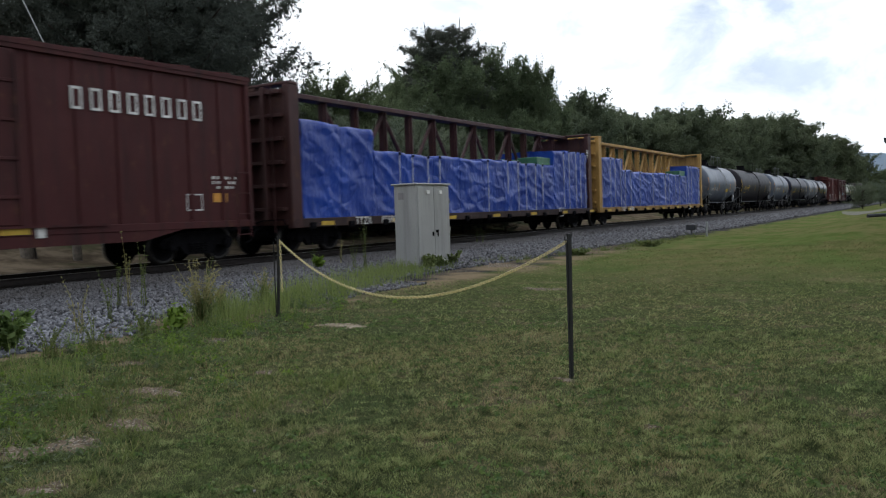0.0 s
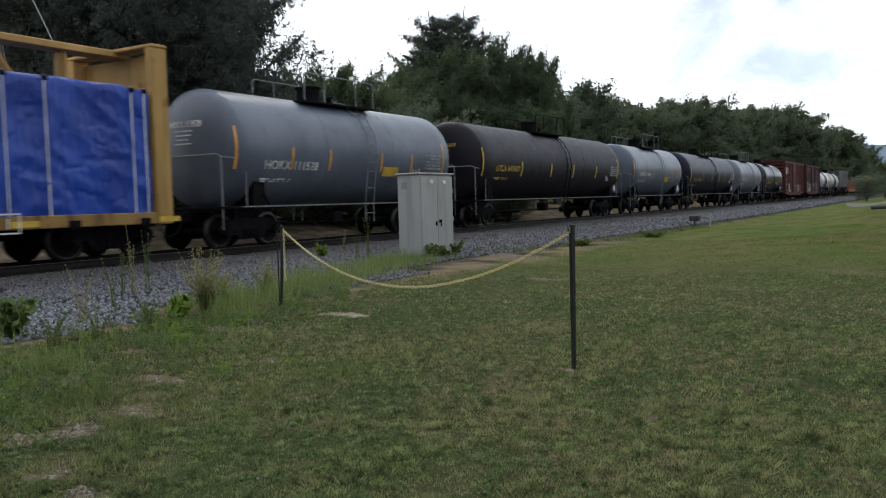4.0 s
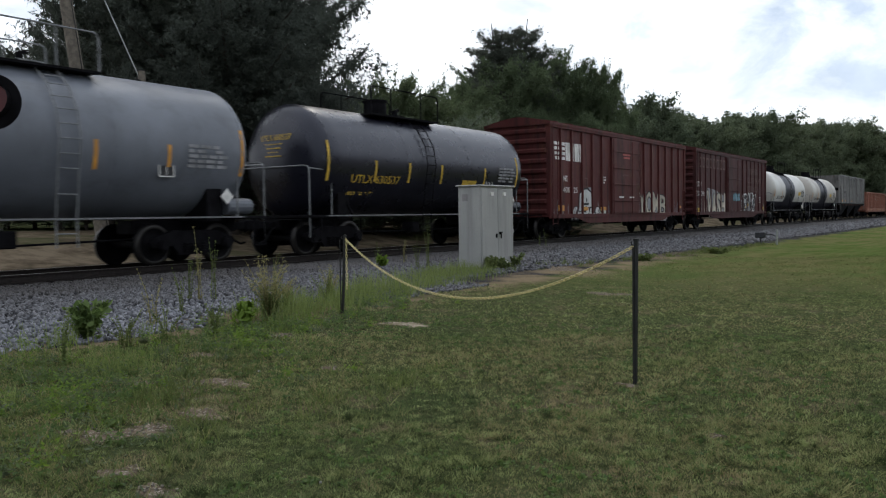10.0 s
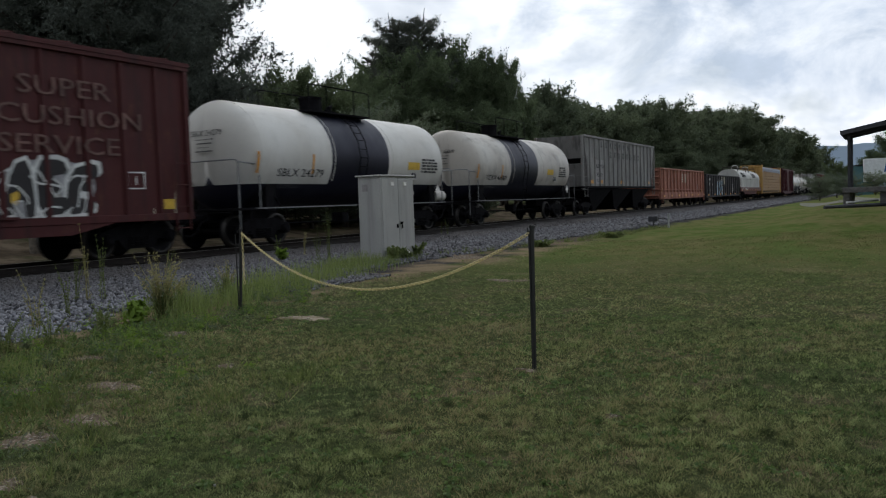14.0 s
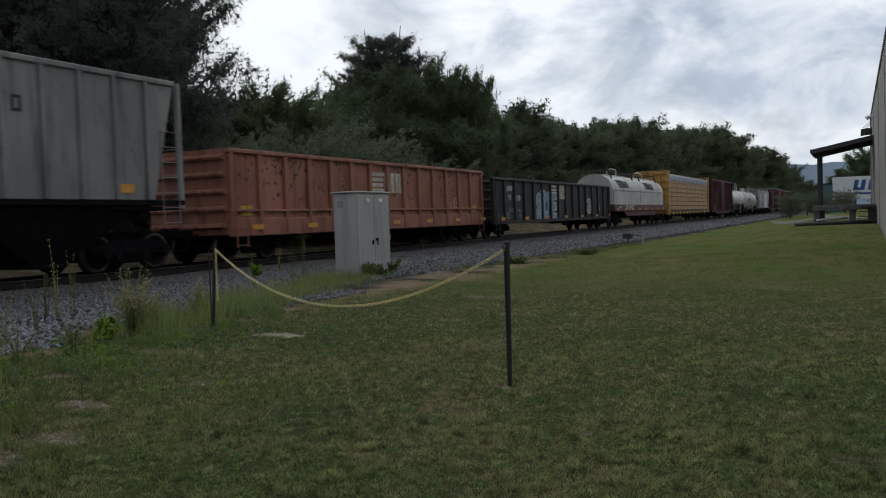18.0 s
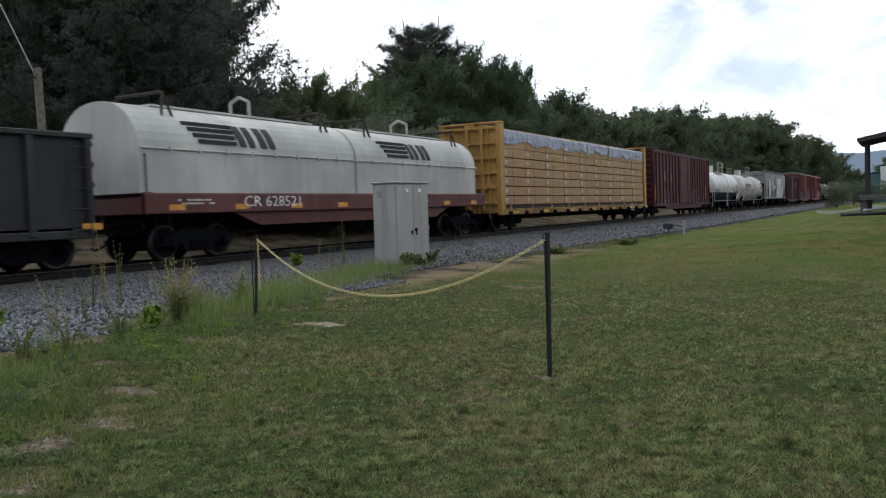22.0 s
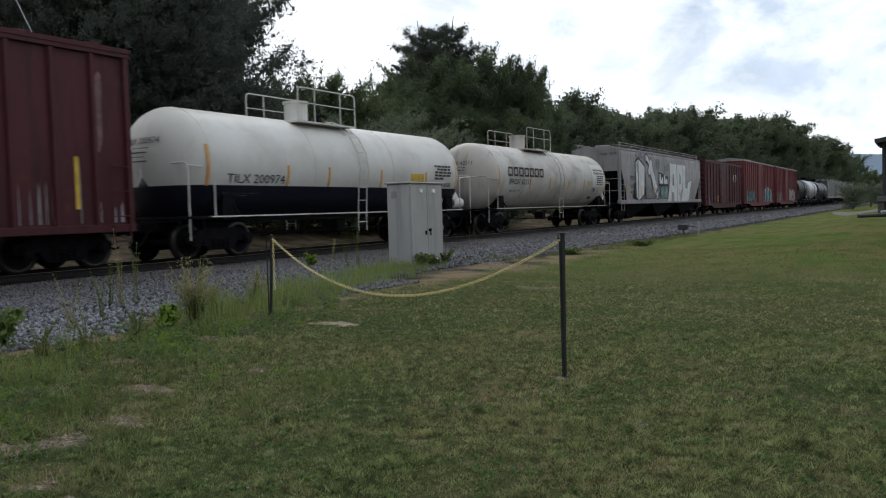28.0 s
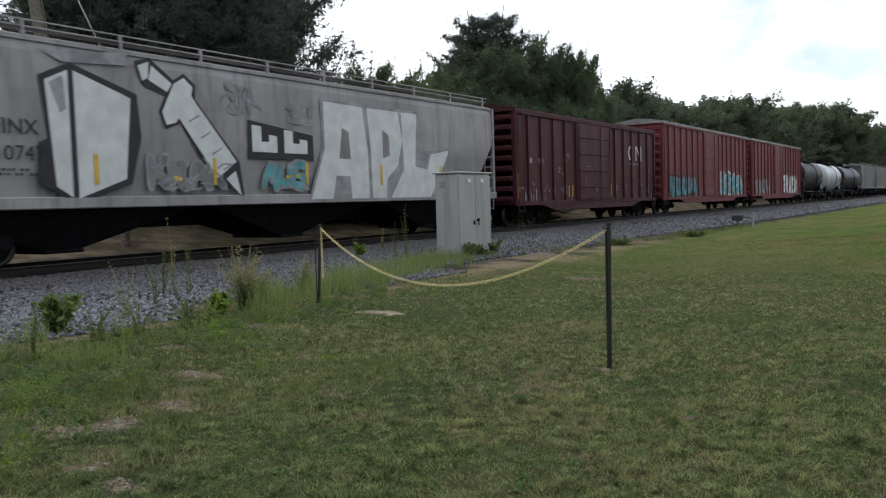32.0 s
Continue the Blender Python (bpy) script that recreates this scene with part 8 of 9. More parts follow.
def woods():
    rnd_ = random.Random(5)
    dark, mid = "dark green pine with drooping needle clumps", "dense green broadleaf tree behind the track"
    # the tall dark stand
    for az, d, h, k, sp in ((-46.4, 34, 15.8, 0, 0.80), (-49.0, 31, 17.0, 1, 1.0), (-53.5, 33, 17.5, 2, 1.05), (-56.6, 36, 14.0, 0, 0.75), (-51.0, 40, 18.0, 1, 1.1), (-62.5, 42, 8.0, 2, 0.7), (-52.5, 44, 17, 0, 1.1), (-47.0, 31.0, 8.5, 1, 1.2), (-51.0, 33, 8.5, 2, 1.3), (-55.0, 36, 8.0, 0, 1.3), (-59.5, 38, 7.5, 1, 1.2), (-45.0, 38, 8.0, 2, 1.1)):
        a = radians(az)
        tree("pine", k, d * math.sin(a), d * math.cos(a), h, sp, dark)
    for az, d, h, k, sp in ((-37.9, 46, 8.3, 0, 0.9), (-36.2, 48, 7.3, 1, 1.0), (-34.6, 50, 7.5, 2, 1.0), (-40.2, 45, 7.3, 2, 0.9), (-33.2, 53, 9.0, 0, 0.8), (-38.9, 47, 7.6, 1, 0.8)):
        a = radians(az)
        tree("oak", k, d * math.sin(a), d * math.cos(a), h, sp, mid)
    for az, d, h, k in ((-39.5, 35, 4.6, 0), (-37.0, 36, 5.0, 1), (-34.6, 38, 5.6, 0), (-32.2, 40, 5.6, 1), (-30.0, 42, 4.8, 0), (-42.5, 33, 4.6, 1), (-46, 32, 4.2, 0), (-50, 33, 3.8, 1), (-54, 35, 3.6, 0), (-58, 37, 3.4, 1), (-63, 38, 3.2, 0), (-28.0, 46, 4.4, 1), (-26.0, 49, 4.4, 0)):
        a = radians(az)
        tree("bush", k, d * math.sin(a), d * math.cos(a), h, 1.0, "grey green bush spreading behind the track", "bush", "bushes behind the track")
    for k in range(34):
        a = radians(-74 + 1.45 * k)
        d = np.interp(k, [0, 10, 26, 33], [44, 40, 37, 47]) + rnd_.uniform(-1.5, 1.5)
        tree("bush", k % 2, d * math.sin(a), d * math.cos(a), rnd_.uniform(2.4, 3.6), 1.5, "dark undergrowth bush below the trees", "bush", "bushes behind the track")
    # the second peak
    for az, d, h, kind, k, sp in ((-30.9, 59, 13.2, "pine", 1, 1.05), (-29.3, 60, 13.6, "pine", 2, 1.1), (-32.1, 60, 10.9, "pine", 0, 1.0), (-27.6, 60, 12.4, "oak", 2, 0.55),
                                  (-30.0, 57, 11.0, "oak", 0, 0.9), (-26.0, 60, 11.5, "oak", 0, 0.6), (-24.4, 61, 11.3, "oak", 1, 0.5), (-23.7, 60, 10.8, "oak", 2, 0.4), (-22.6, 63, 9.0, "oak", 0, 0.45),
                                  (-33.4, 58, 9.0, "oak", 1, 0.7), (-28.5, 56, 7.5, "oak", 1, 1.2), (-25.3, 57, 7.2, "oak", 0, 1.2), (-31.5, 55, 7.0, "oak", 2, 1.2)):
        a = radians(az)
        tree(kind, k, d * math.sin(a), d * math.cos(a), h, sp, dark if kind == "pine" else mid)
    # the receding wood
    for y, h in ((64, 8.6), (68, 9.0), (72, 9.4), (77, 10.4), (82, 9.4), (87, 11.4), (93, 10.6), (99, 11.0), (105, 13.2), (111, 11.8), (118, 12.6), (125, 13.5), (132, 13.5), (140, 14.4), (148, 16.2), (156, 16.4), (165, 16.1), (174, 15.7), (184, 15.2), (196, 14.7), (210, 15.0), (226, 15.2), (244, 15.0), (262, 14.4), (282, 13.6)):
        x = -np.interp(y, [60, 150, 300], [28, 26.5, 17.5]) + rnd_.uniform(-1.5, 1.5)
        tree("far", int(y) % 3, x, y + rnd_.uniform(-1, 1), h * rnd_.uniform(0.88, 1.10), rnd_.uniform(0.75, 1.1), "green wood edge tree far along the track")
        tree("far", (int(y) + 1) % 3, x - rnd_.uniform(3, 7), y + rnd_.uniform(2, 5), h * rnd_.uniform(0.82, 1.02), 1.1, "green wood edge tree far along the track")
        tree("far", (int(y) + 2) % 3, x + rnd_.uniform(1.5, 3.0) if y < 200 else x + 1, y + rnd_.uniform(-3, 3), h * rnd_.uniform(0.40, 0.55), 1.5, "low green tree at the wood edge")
    # the brush that closes the view down the line
    for x, y, h, k in ((-15.5, 262, 7.0, 0), (-12, 240, 5.6, 1), (-9, 236, 4.6, 0), (-6, 240, 5.2, 1), (-17, 275, 9, 0), (-11, 262, 8.5, 1), (-4, 228, 4.0, 0), (-13.3, 236, 4.5, 0)):
        tree("bush", k, x, y, h, 1.1, "brush closing the view along the track", "bush", "far brush")
    for x, y, h, k in ((2.2, 132, 9.5, 0), (5.5, 128, 10.0, 1), (-1.5, 138, 6.5, 2), (9, 126, 11, 2), (-7, 150, 6.0, 0)):
        tree("oak", k, x, y, h, 1.0, "green tree behind the white trailer", "tree", "trees by the warehouse")
    for x, y, h, k in ((-4.2, 112, 3.4, 0), (-1.0, 110, 3.0, 1), (-7.5, 118, 3.6, 1)):
        tree("bush", k, x, y, h, 1.2, "green bush in front of the trailer", "bush", "bushes by the trailer")
    for k in range(16):
        x, y = rnd_.uniform(10, 90), rnd_.uniform(150, 300)
        tree("far", k % 3, x, y, rnd_.uniform(9, 14), 1.2, "far green tree beyond the warehouse", "tree", "far trees")


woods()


def hills():
    g = Geo()
    n = 60
    vs = []
    for k in range(n + 1):
        x = -1800 + 3600 * k / n
        h = 142 + 45 * noise.noise((k * 0.11, 3, 1)) + 14 * noise.noise((k * 0.5, 3, 1))
        vs += [(x, 3000, -5), (x, 3000, h), (x, 3600, -5)]
    fs = []
    for k in range(n):
        fs += [(3 * k, 3 * k + 3, 3 * k + 4, 3 * k + 1), (3 * k + 1, 3 * k + 4, 3 * k + 5, 3 * k + 2)]
    g.add(vs, fs)
    m = Nodes("distant_ridge")
    # air haze is put into the ridge's base colour as pale blue
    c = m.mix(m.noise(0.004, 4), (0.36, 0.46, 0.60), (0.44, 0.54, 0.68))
    solid("distant_ridge", g, m.done(c, 1.0, spec=0.0), "wooded ridge on the horizon, haze painted in as blue", "hill", kind="structure")


hills()


BARE = ((-6.68, 8.70, 0.30), (-5.12, 3.14, 0.26), (-4.93, 3.44, 0.24), (-3.75, 2.64, 0.14), (-6.0, 13.8, 0.40), (-5.0, 3.95, 0.22), (-5.75, 4.80, 0.24), (-6.3, 4.35, 0.16), (-7.05, 5.6, 0.20), (-5.4, 5.82, 0.12), (-7.4, 7.1, 0.20), (-9.3, 18.6, 0.8), (-1.6, 5.3, 0.07), (-4.2, 2.75, 0.15), (-2.66, 6.46, 0.10))


def lawn():
    r = np.random.RandomState(7)
    tuft = r.uniform(0, 1, (200, 200))
    out = []
    for lo, hi, dens, hmin, hmax, wd in ((2.6, 6.0, 11000, 0.010, 0.030, 0.0042), (6.0, 10.0, 4200, 0.010, 0.030, 0.007), (10.0, 16.0, 1100, 0.008, 0.024, 0.011), (16.0, 28.0, 220, 0.006, 0.020, 0.018)):
        area = math.radians(84) / 2 * (hi ** 2 - lo ** 2)
        n = int(area * dens)
        a = r.uniform(radians(-72), radians(12), n)
        d = np.sqrt(r.uniform(lo ** 2, hi ** 2, n))
        x, y = d * np.sin(a), d * np.cos(a)
        keep = x > -8.6 + 0.5 * np.sin(y * 1.3)
        for px, py, pr in BARE:
            keep &= (x - px) ** 2 + ((y - py) * 1.5) ** 2 > (pr * r.uniform(0.0, 1.35, n)) ** 2
        x, y = x[keep], y[keep]
        n = len(x)
        gx, gy = (x + 40) / 0.11, (y + 5) / 0.11
        ix, iy = gx.astype(int) % 200, gy.astype(int) % 200
        h = r.uniform(hmin, hmax, n) * (0.40 + 1.7 * tuft[ix, iy] ** 3)
        t = r.uniform(0, 2 * math.pi, n)
        z = ground_z(x, y)
        lean = r.normal(0, 1.15 + 1.5 * (lo > 9), (n, 2)) * h[:, None]
        w = wd * r.uniform(0.6, 1.3, n)
        cx, cy = np.cos(t) * w, np.sin(t) * w
        v = np.stack([np.stack([x - cx, y - cy, z - 0.02], -1), np.stack([x + cx, y + cy, z - 0.02], -1),
                      np.stack([x + lean[:, 0] + cx * 0.25, y + lean[:, 1] + cy * 0.25, z + h], -1), np.stack([x + lean[:, 0] - cx * 0.25, y + lean[:, 1] - cy * 0.25, z + h], -1)], 1)
        out.append(v.reshape(-1, 3))
    v = np.concatenate(out)
    ob = new("lawn_grass", quads_mesh("lawn_grass", v, BLADES))
    tagged(ob, "short mown lawn grass with dry patches", "grass", kind="stuff")


lawn()


def bare_patches():
    mats = []
    for nm, dark, light in (("bare_soil", (0.066, 0.050, 0.034), (0.140, 0.108, 0.076)), ("pale_sand", (0.12, 0.095, 0.065), (0.27, 0.225, 0.165))):
        m = Nodes(nm)
        c = m.mix(m.ramp(m.noise(6, 6, 0.7), 0.35, 0.65), dark, light)
        c = m.mix(m.calc("MULTIPLY", m.ramp(m.noise(45, 4), 0.56, 0.64), 0.7), c, (0.34, 0.31, 0.27))
        m.bump(m.noise(25, 5), 0.6, 0.02)
        mats.append(m.done(c, 0.95, spec=0.1))
    r = np.random.RandomState(17)
    for k, (x, y, s) in enumerate(BARE):
        n, rings = 40, 5
        vs, fs = [(0, 0, 0.004)], []
        ph = r.uniform(0, 6.28, 4)
        for q in range(1, rings + 1):
            for i in range(n):
                a = 2 * math.pi * i / n
                e = 1 + 0.30 * math.sin(2 * a + ph[0]) + 0.24 * math.sin(3 * a + ph[1]) + 0.18 * math.sin(7 * a + ph[2]) + 0.12 * math.sin(11 * a + ph[3])
                vs.append((s * e * q / rings * math.cos(a), s * e * q / rings * math.sin(a) / 1.4, 0.008 * (1 - (q / rings) ** 3) - 0.012 * (q == rings) + r.uniform(-0.003, 0.003)))
        base = float(ground_z(x, y))
        vs = [(u, v, w + float(ground_z(x + u, y + v)) - base) for u, v, w in vs]
        fs += [(0, 1 + i, 1 + (i + 1) % n) for i in range(n)]
        for q in range(rings - 1):
            fs += [(1 + q * n + i, 1 + (q + 1) * n + i, 1 + (q + 1) * n + (i + 1) % n, 1 + q * n + (i + 1) % n) for i in range(n)]
        solid("bare_patch", Geo().add(vs, fs), mats[k == 0], "worn bare sandy patch in the lawn", "ground", (x, y, float(ground_z(x, y)) + 0.004), 0, "", "structure", True)
        g = Geo()
        for _ in range(int((46 if k in (1, 2, 3) else 9) * s / 0.4)):
            a, d, t = r.uniform(0, 6.28), s * r.uniform(0, 0.9) ** 0.5, r.uniform(0.003, 0.010)
            blob(g, d * math.cos(a), d * math.sin(a) / 1.4, t, t * 2.2, t * 1.7, r.randint(9999), t * 1.6, 7)
        ob = new("pebbles", g.mesh("pebbles", PEBBLE))
        ob.matrix_basis = pose(x, y, float(ground_z(x, y)) + 0.008)
        tagged(ob, "small pale pebbles on bare ground", "gravel", kind="stuff")


bare_patches()


def blade_tufts(tufts, m, w, r, fan=0.30, spread=0.13):
    """Grass tufts (x, y, height): four corners for each blade."""
    out = []
    for x, y, hh in tufts:
        px, py = x + r.normal(0, spread, m), y + r.normal(0, spread, m)
        z = ground_z(px, py)
        h = hh * r.uniform(0.4, 1.15, m)
        lean = r.normal(0, fan, (m, 2)) * h[:, None]
        t = r.uniform(0, 6.28, m)
        cx, cy = np.cos(t) * w, np.sin(t) * w
        out.append(np.stack([np.stack([px - cx, py - cy, z - 0.02], -1), np.stack([px + cx, py + cy, z - 0.02], -1),
                             np.stack([px + lean[:, 0] + cx * 0.25, py + lean[:, 1] + cy * 0.25, z + h], -1), np.stack([px + lean[:, 0] - cx * 0.25, py + lean[:, 1] - cy * 0.25, z + h], -1)], 1).reshape(-1, 3))
    return np.concatenate(out)


def tall_grass():
    """Rough grass along the gravel edge, in clumps."""
    r = np.random.RandomState(11)
    rnd_ = random.Random(9)
    low, tall = [], []
    for k in range(50):
        y = rnd_.uniform(2.2, 9.5)
        x = np.interp(y, [2, 5, 9.5], [-7.6, -8.2, -8.5]) + rnd_.gauss(0.3, 0.6)
        low.append((x, y, rnd_.uniform(0.04, 0.11) * (2.0 if rnd_.random() < 0.15 else 1.0)))
    for k in range(110):
        y = rnd_.uniform(2.0, 6.5)
        low.append((rnd_.uniform(-7.8, -4.4), y, rnd_.uniform(0.03, 0.10)))
    for k in range(150):
        y = rnd_.uniform(16, 36)
        low.append((np.interp(y, [16, 24, 36], [-10.4, -9.0, -8.6]) + rnd_.gauss(0, 0.3), y, rnd_.uniform(0.05, 0.16)))
    for k in range(210):
        y = rnd_.uniform(7.6, 16.5)
        x = np.interp(y, [7.6, 9, 12, 16.5], [-8.4, -8.7, -9.6, -10.6]) + rnd_.gauss(0.15, 0.33)
        tall.append((x, y, rnd_.uniform(0.14, 0.46) * (1.0 if y < 13 else 0.75)))
    for k in range(9):
        y = rnd_.uniform(3.5, 8.0)
        tall.append((-8.6 + rnd_.gauss(0.1, 0.35), y, rnd_.uniform(0.15, 0.38)))
    for k in range(90):
        low.append((rnd_.uniform(-8.2, -4.0), 2.3 + 3.4 * rnd_.random() ** 1.3, rnd_.uniform(0.04, 0.14)))
    bare = lambda x, y: any((x - px) ** 2 + ((y - py) * 1.4) ** 2 < (pr * 1.05) ** 2 for px, py, pr in BARE)
    for mat, name, count, hi_, label in ((CLOVER, "leafy_weeds", 300, 0.22, "low leafy weeds in clumps at the lawn's rough edge"), (WEED_BRIGHT, "bright_weeds", 130, 0.20, "bright green leafy clumps at the lawn's rough edge"), (WEED_BLUE, "grey_weeds", 110, 0.26, "grey green leafy clumps at the gravel edge")):
        cs, rs = [], []
        while len(cs) < count:
            y = 2.3 + 9.0 * rnd_.random() ** 1.4
            x = np.interp(y, [2, 5, 9, 12], [-6.2, -7.2, -8.3, -9.2]) + rnd_.gauss(0, 1.0 if y < 6 else 0.5)
            if not bare(x, y) and noise.noise((x * 0.9, y * 0.9, 8)) > -0.15:
                cs.append((x, y, float(ground_z(x, y)) + 0.02))
                rs.append(rnd_.uniform(0.06, hi_))
        cs, rs = np.array(cs), np.array(rs)
        v = leaf_cloud(cs, rs, 90, 0.019, r, 0.95, 0.36, 0.9)
        v[:, 2] = np.maximum(v[:, 2], np.repeat(cs[:, 2], 360) - 0.01)
        tagged(new(name, quads_mesh(name, v, mat)), label, "weeds", kind="stuff")
    low = [q for q in low if not bare(q[0], q[1])]
    dry = [(rnd_.uniform(-8.4, -3.6), rnd_.uniform(2.3, 8.0), rnd_.uniform(0.03, 0.10)) for k in range(120)]
    ob = new("dry_grass", quads_mesh("dry_grass", blade_tufts(dry, 12, 0.004, r, 0.9, 0.07), WEED_DRY))
    tagged(ob, "dead straw-coloured grass in the rough lawn", "grass", kind="stuff")
    for k in range(7):
        low.append((rnd_.gauss(-5.56, 0.07), rnd_.gauss(4.0, 0.06), rnd_.uniform(0.10, 0.2)))
    for k in range(12):
        tall.append((rnd_.uniform(-8.4, -6.4), rnd_.uniform(3.2, 7.4), rnd_.uniform(0.08, 0.24)))
    for k in range(14):
        tall.append((rnd_.gauss(-6.9, 0.30), rnd_.gauss(4.6, 0.22), rnd_.uniform(0.14, 0.28)))
    ob = new("rough_grass", quads_mesh("rough_grass", blade_tufts(low, 22, 0.0065, r, 0.65, 0.065), WEED))
    tagged(ob, "rough uncut grass along the gravel edge", "grass", kind="stuff")
    n = 2600
    x, y = r.uniform(-8.4, 2.5, n), 2.4 + 7.5 * r.uniform(0, 1, n) ** 1.4
    keep = np.array([(noise.noise((a * 0.9, b * 0.9, 3)) > -0.05 or a < -6) and not bare(a, b) for a, b in zip(x, y)])
    cs = np.stack([x, y, ground_z(x, y) + 0.012], -1)[keep]
    ob = new("clover", quads_mesh("clover", leaf_cloud(cs, r.uniform(0.04, 0.13, len(cs)), 26, 0.013, r, 0.16, 0.7, 0.5), CLOVER))
    tagged(ob, "low clover and small leafy weeds in the lawn", "clover", kind="stuff")
    ob = new("tall_grass", quads_mesh("tall_grass", blade_tufts(tall, 22, 0.0055, r, 0.26, 0.11), GRASS_TALL))
    tagged(ob, "tall pale green grass round the fence post", "grass", kind="stuff")


tall_grass()


def weed(style, x, y, h, mat, seed, stems=5, spread=0.25, label=""):
    """stalk: bare thin stems with small leaves and a seed head; plume: a fan of fine stems; broad: wide soft leaves."""
    rnd_ = random.Random(seed)
    r = np.random.RandomState(seed)
    w = thing("weed", label, "weed", (x, y, float(ground_z(x, y)) - 0.02), group="weeds at the gravel edge")
    cs, rs = [], []
    for k in range(stems):
        a, l = rnd_.uniform(0, 6.28), rnd_.uniform(0.1, 1.0) * spread
        hh = h * rnd_.uniform(0.55, 1.05)
        p0, p1, p2 = Vector((math.cos(a) * 0.05 * rnd_.random(), math.sin(a) * 0.05 * rnd_.random(), -0.02)), Vector((math.cos(a) * l * 0.35, math.sin(a) * l * 0.35, hh * 0.55)), Vector((math.cos(a) * l, math.sin(a) * l, hh))
        stem = part("stem", Geo().tube(p0, p1, 0.005, 4, 0.004, caps=False).tube(p1, p2, 0.004, 4, 0.0015, caps=False), mat, w)
        heads, hr = [], []
        for q in range(12):
            f = 0.12 + 0.88 * q / 11
            p = p0.lerp(p1, f / 0.55) if f < 0.55 else p1.lerp(p2, (f - 0.55) / 0.45)
            if style == "stalk" and f > 0.62 or style == "plume" and f > 0.55:
                heads.append(tuple(p))
                hr.append(0.028 * (1.25 - 0.6 * f) if style == "stalk" else 0.05)
            elif style != "broad" or f > 0.35:
                cs.append(tuple(p))
                rs.append({"stalk": 0.07, "plume": 0.05, "broad": 0.10}[style])
        if heads:
            part("seed_head", quads_mesh("seed_head", leaf_cloud(np.array(heads), np.array(hr), 9 if style == "stalk" else 7, 0.013 if style == "stalk" else 0.016, r, 1.2, 0.4), mat), None, stem, "dry straw-coloured seeds")
    per, size, slim = {"stalk": (2, 0.034, 0.16), "plume": (5, 0.045, 0.12), "broad": (5, 0.055, 0.5)}[style]
    part("foliage", quads_mesh("foliage", leaf_cloud(np.array(cs), np.array(rs), per, size, r, 0.6, slim, 0.6), WEED if style == "plume" else mat), None, w)


def weeds():
    straw, green, leaf = "straw-coloured tall thin weed at the gravel edge", "thin green weed at the gravel edge", "broad-leaved green plant on the gravel"
    spec = [("stalk", -10.75, 8.6, 1.35, WEED_DRY, 4, 0.12), ("stalk", -10.6, 8.75, 1.0, WEED, 4, 0.16), ("stalk", -10.9, 8.5, 0.8, WEED, 4, 0.2), ("plume", -8.35, 7.8, 0.88, WEED_DRY, 30, 0.36), ("plume", -8.5, 8.0, 0.55, WEED, 22, 0.34), ("broad", -8.39, 7.42, 0.30, WEED_BRIGHT, 8, 0.10),
            ("broad", -8.95, 5.50, 0.44, CLOVER, 12, 0.30), ("stalk", -8.14, 5.46, 0.40, WEED, 8, 0.22), ("stalk", -8.0, 5.9, 0.5, WEED, 6, 0.22), ("stalk", -11.65, 16.1, 1.25, WEED, 5, 0.18), ("stalk", -11.9, 16.0, 0.9, WEED, 4, 0.18),
            ("stalk", -13.3, 17.3, 0.75, WEED_DRY, 4, 0.14), ("stalk", -14.1, 17.2, 0.62, WEED, 4, 0.14), ("stalk", -14.7, 28.0, 0.9, WEED, 3, 0.10), ("stalk", -15.1, 28.2, 0.7, WEED, 3, 0.10), ("broad", -10.4, 17.0, 0.34, WEED, 9, 0.22), ("broad", -10.45, 17.5, 0.26, WEED, 9, 0.2),
            ("broad", -10.6, 18.4, 0.35, WEED, 8, 0.25), ("broad", -8.25, 27.9, 0.22, WEED, 14, 0.45), ("broad", -8.9, 22.9, 0.18, WEED, 12, 0.4), ("stalk", -9.0, 9.6, 0.6, WEED, 6, 0.22), ("plume", -9.4, 10.2, 0.55, WEED_DRY, 12, 0.2), ("stalk", -8.0, 6.6, 0.45, WEED, 8, 0.25), ("stalk", -9.2, 6.6, 0.75, WEED_DRY, 5, 0.2),
            ("stalk", -9.9, 7.6, 0.7, WEED, 4, 0.2), ("plume", -8.9, 8.7, 0.5, WEED_DRY, 12, 0.2), ("stalk", -7.6, 4.4, 0.55, WEED, 6, 0.2), ("stalk", -12.6, 12.0, 0.6, WEED, 3, 0.15), ("broad", -12.9, 15.9, 0.3, WEED_BRIGHT, 5, 0.12)]
    for k, (style, x, y, h, m, s, sp) in enumerate(spec):
        weed(style, x, y, h, m, 300 + k, s, sp, leaf if style == "broad" else straw if m is WEED_DRY else green)


weeds()


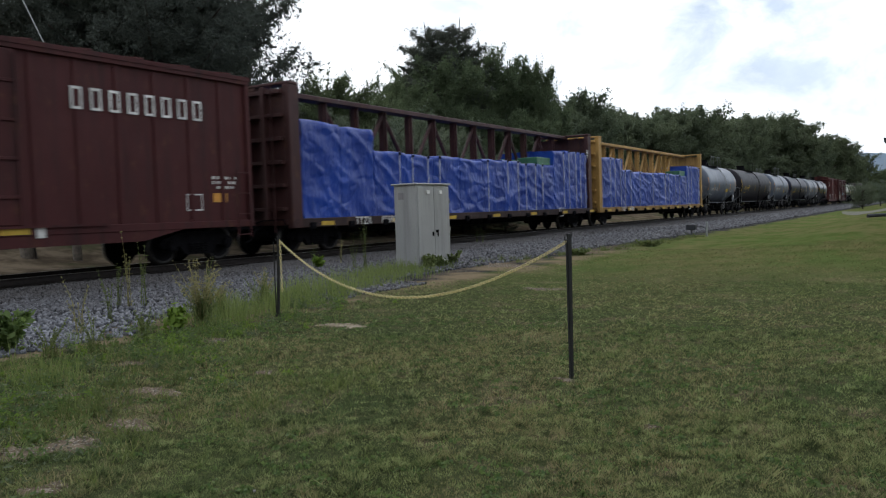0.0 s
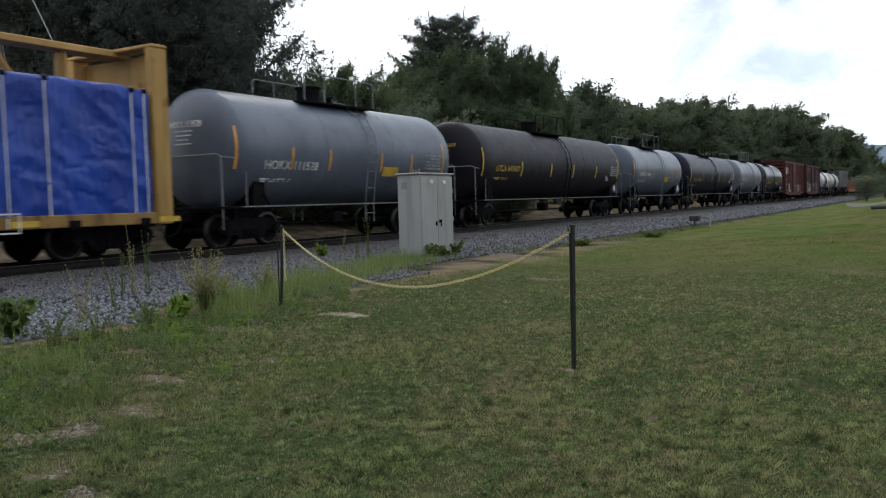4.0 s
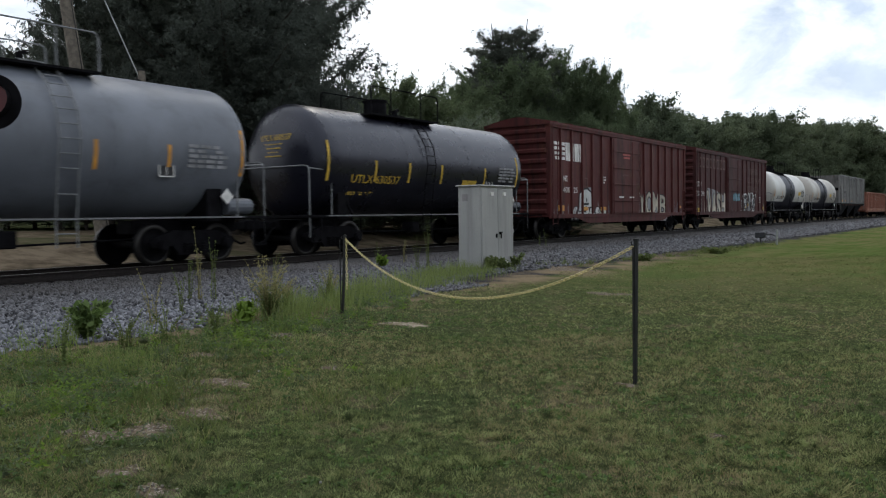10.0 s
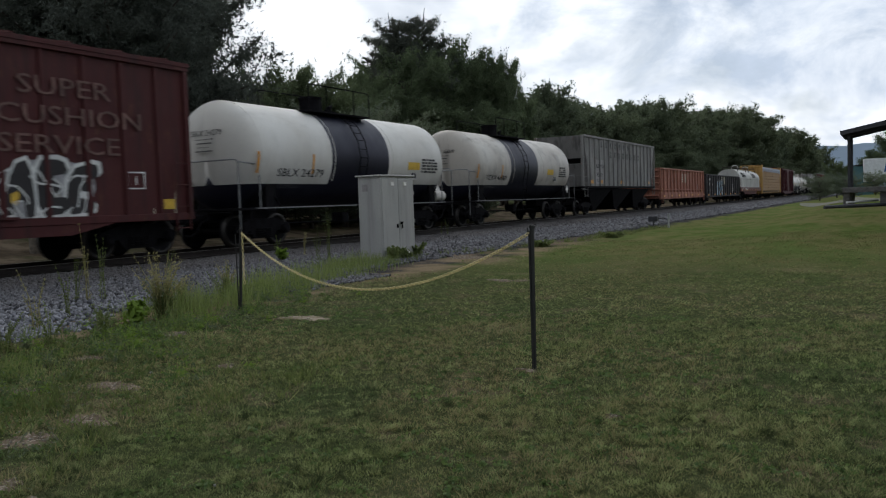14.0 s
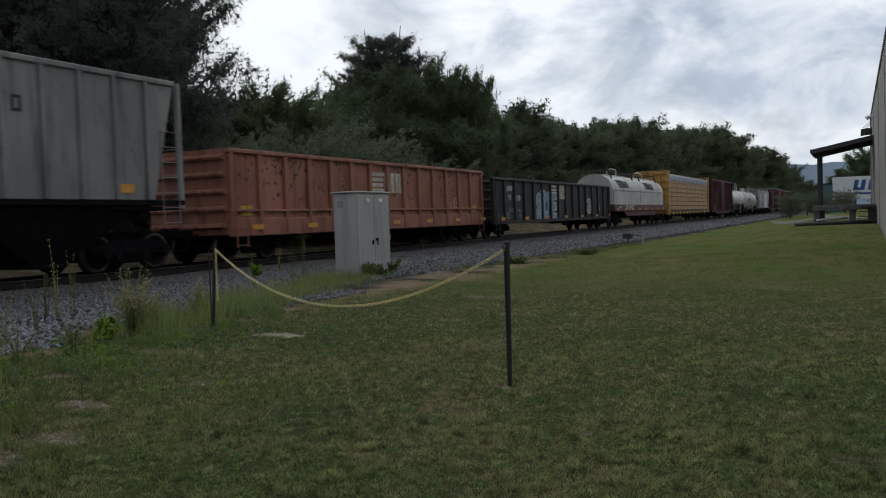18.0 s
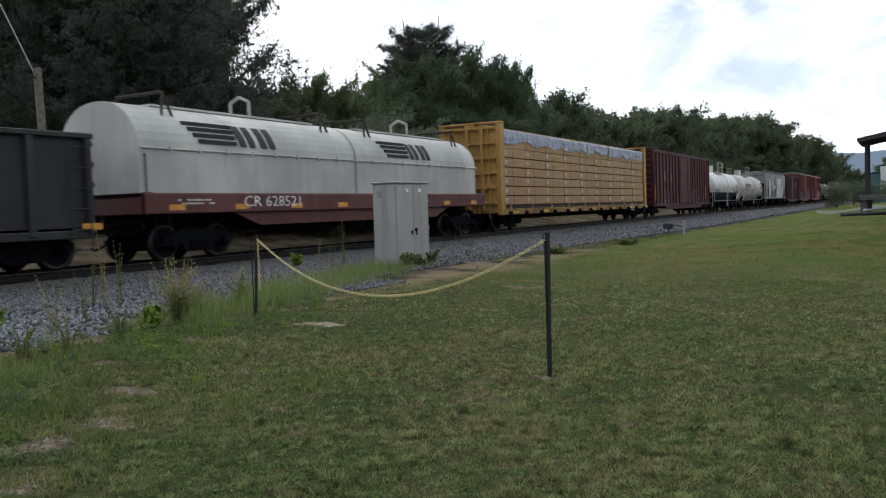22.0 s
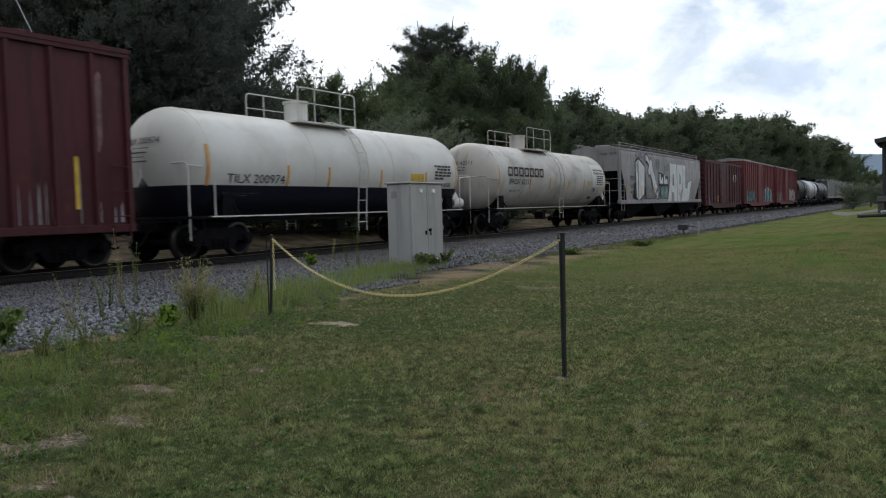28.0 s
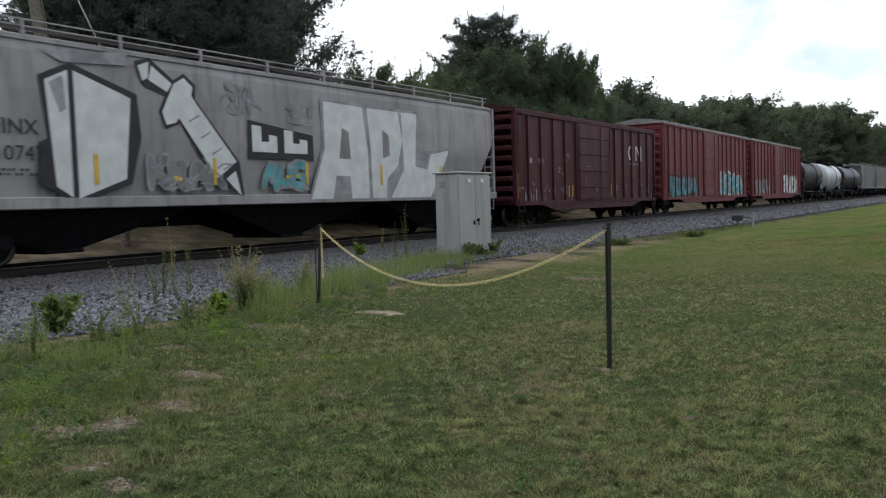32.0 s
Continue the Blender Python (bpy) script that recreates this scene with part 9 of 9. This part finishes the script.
def ballast():
    """Crushed stone, each stone a rough lump."""
    r = np.random.RandomState(21)
    base = np.array([(1, 0, 0), (-1, 0, 0), (0, 1, 0), (0, -1, 0), (0, 0, 1), (0, 0, -1)], float)
    tri = np.array([(0, 2, 4), (2, 1, 4), (1, 3, 4), (3, 0, 4), (2, 0, 5), (1, 2, 5), (3, 1, 5), (0, 3, 5)])
    P = []
    for x0, x1, y0, y1, n, s in ((-12.8, -8.6, 1.5, 14, 15000, 0.043), (-15.6, -11.5, 4, 22, 14000, 0.043), (-15.6, -9.6, 14, 34, 14000, 0.05), (-15.6, -9.3, 34, 70, 9000, 0.08), (-15.6, -9.4, 70, 130, 5000, 0.13), (-15.6, -9.6, 130, 240, 3000, 0.2), (-19.6, -17.6, 3, 30, 5000, 0.045)):
        x, y = r.uniform(x0, x1, n), r.uniform(y0, y1, n)
        keep = x < -8.9 - 0.5 * np.sin(y * 0.9) - 0.3 * np.sin(y * 2.7) + 0.25 * r.normal(size=n)
        P.append(np.stack([x, y, np.full(n, s)], -1)[keep])
    P = np.concatenate(P)
    n = len(P)
    z = ground_z(P[:, 0], P[:, 1])
    q = r.normal(size=(n, 4))
    q /= np.linalg.norm(q, axis=1, keepdims=True)
    w, a, b, c = q.T
    Rm = np.stack([np.stack([1 - 2 * (b * b + c * c), 2 * (a * b - c * w), 2 * (a * c + b * w)], -1), np.stack([2 * (a * b + c * w), 1 - 2 * (a * a + c * c), 2 * (b * c - a * w)], -1), np.stack([2 * (a * c - b * w), 2 * (b * c + a * w), 1 - 2 * (a * a + b * b)], -1)], 1)
    s = P[:, 2][:, None, None] * r.uniform(0.55, 1.3, (n, 6, 1)) * r.uniform(0.7, 1.2, (n, 1, 3))
    v = np.einsum("nij,nkj->nki", Rm, base[None] * s) + np.stack([P[:, 0], P[:, 1], z + 0.012], -1)[:, None]
    f = (tri[None] + (np.arange(n) * 6)[:, None, None]).reshape(-1)
    me = bpy.data.meshes.new("ballast")
    me.vertices.add(n * 6)
    me.vertices.foreach_set("co", v.astype(np.float32).ravel())
    me.loops.add(len(f))
    me.loops.foreach_set("vertex_index", f.astype(np.int32))
    me.polygons.add(len(f) // 3)
    me.polygons.foreach_set("loop_start", np.arange(0, len(f), 3, dtype=np.int32))
    me.materials.append(BALLAST)
    me.update(calc_edges=True)
    tagged(new("ballast", me), "grey crushed stone ballast beside the track", "gravel", kind="stuff")


ballast()


def stray_stones():
    rnd_ = random.Random(31)
    for x, y, s in ((-5.15, 3.52, 0.022), (-5.85, 5.3, 0.022), (-3.5, 9.0, 0.02), (1.5, 8.2, 0.016), (-3.1, 3.2, 0.014), (-1.4, 3.6, 0.012)):
        g = Geo()
        blob(g, 0, 0, 0, s * 1.5, s * 1.1, int(abs(x) * 100), s * 0.9, 9)
        ob = solid("stone", g, CONCRETE, "small pale stone lying on the lawn", "stone", (x, y, float(ground_z(x, y)) + 0.012), rnd_.uniform(0, 360), "stones on the lawn")


stray_stones()


def motions():
    """The train rolls by, slowing a little, and its wheelsets turn with it."""
    for car, a in CARS:
        walk(car, [(t, pose(TRACK_X, a - (SPEED * t + BRAKE * t * t), RAIL_Z)) for t in range(33)])
    first = TURNING[0]
    walk(first, [(k / FPS, pose(0, 0, 0, math.degrees((SPEED * k / FPS + BRAKE * (k / FPS) ** 2) / 0.46))) for k in range(32 * FPS + 1)])
    for ob in TURNING[1:]:
        ob.rotation_mode = "QUATERNION"
        keys = ob.animation_data_create()
        keys.action, keys.action_slot = first.animation_data.action, first.animation_data.action_slot


motions()
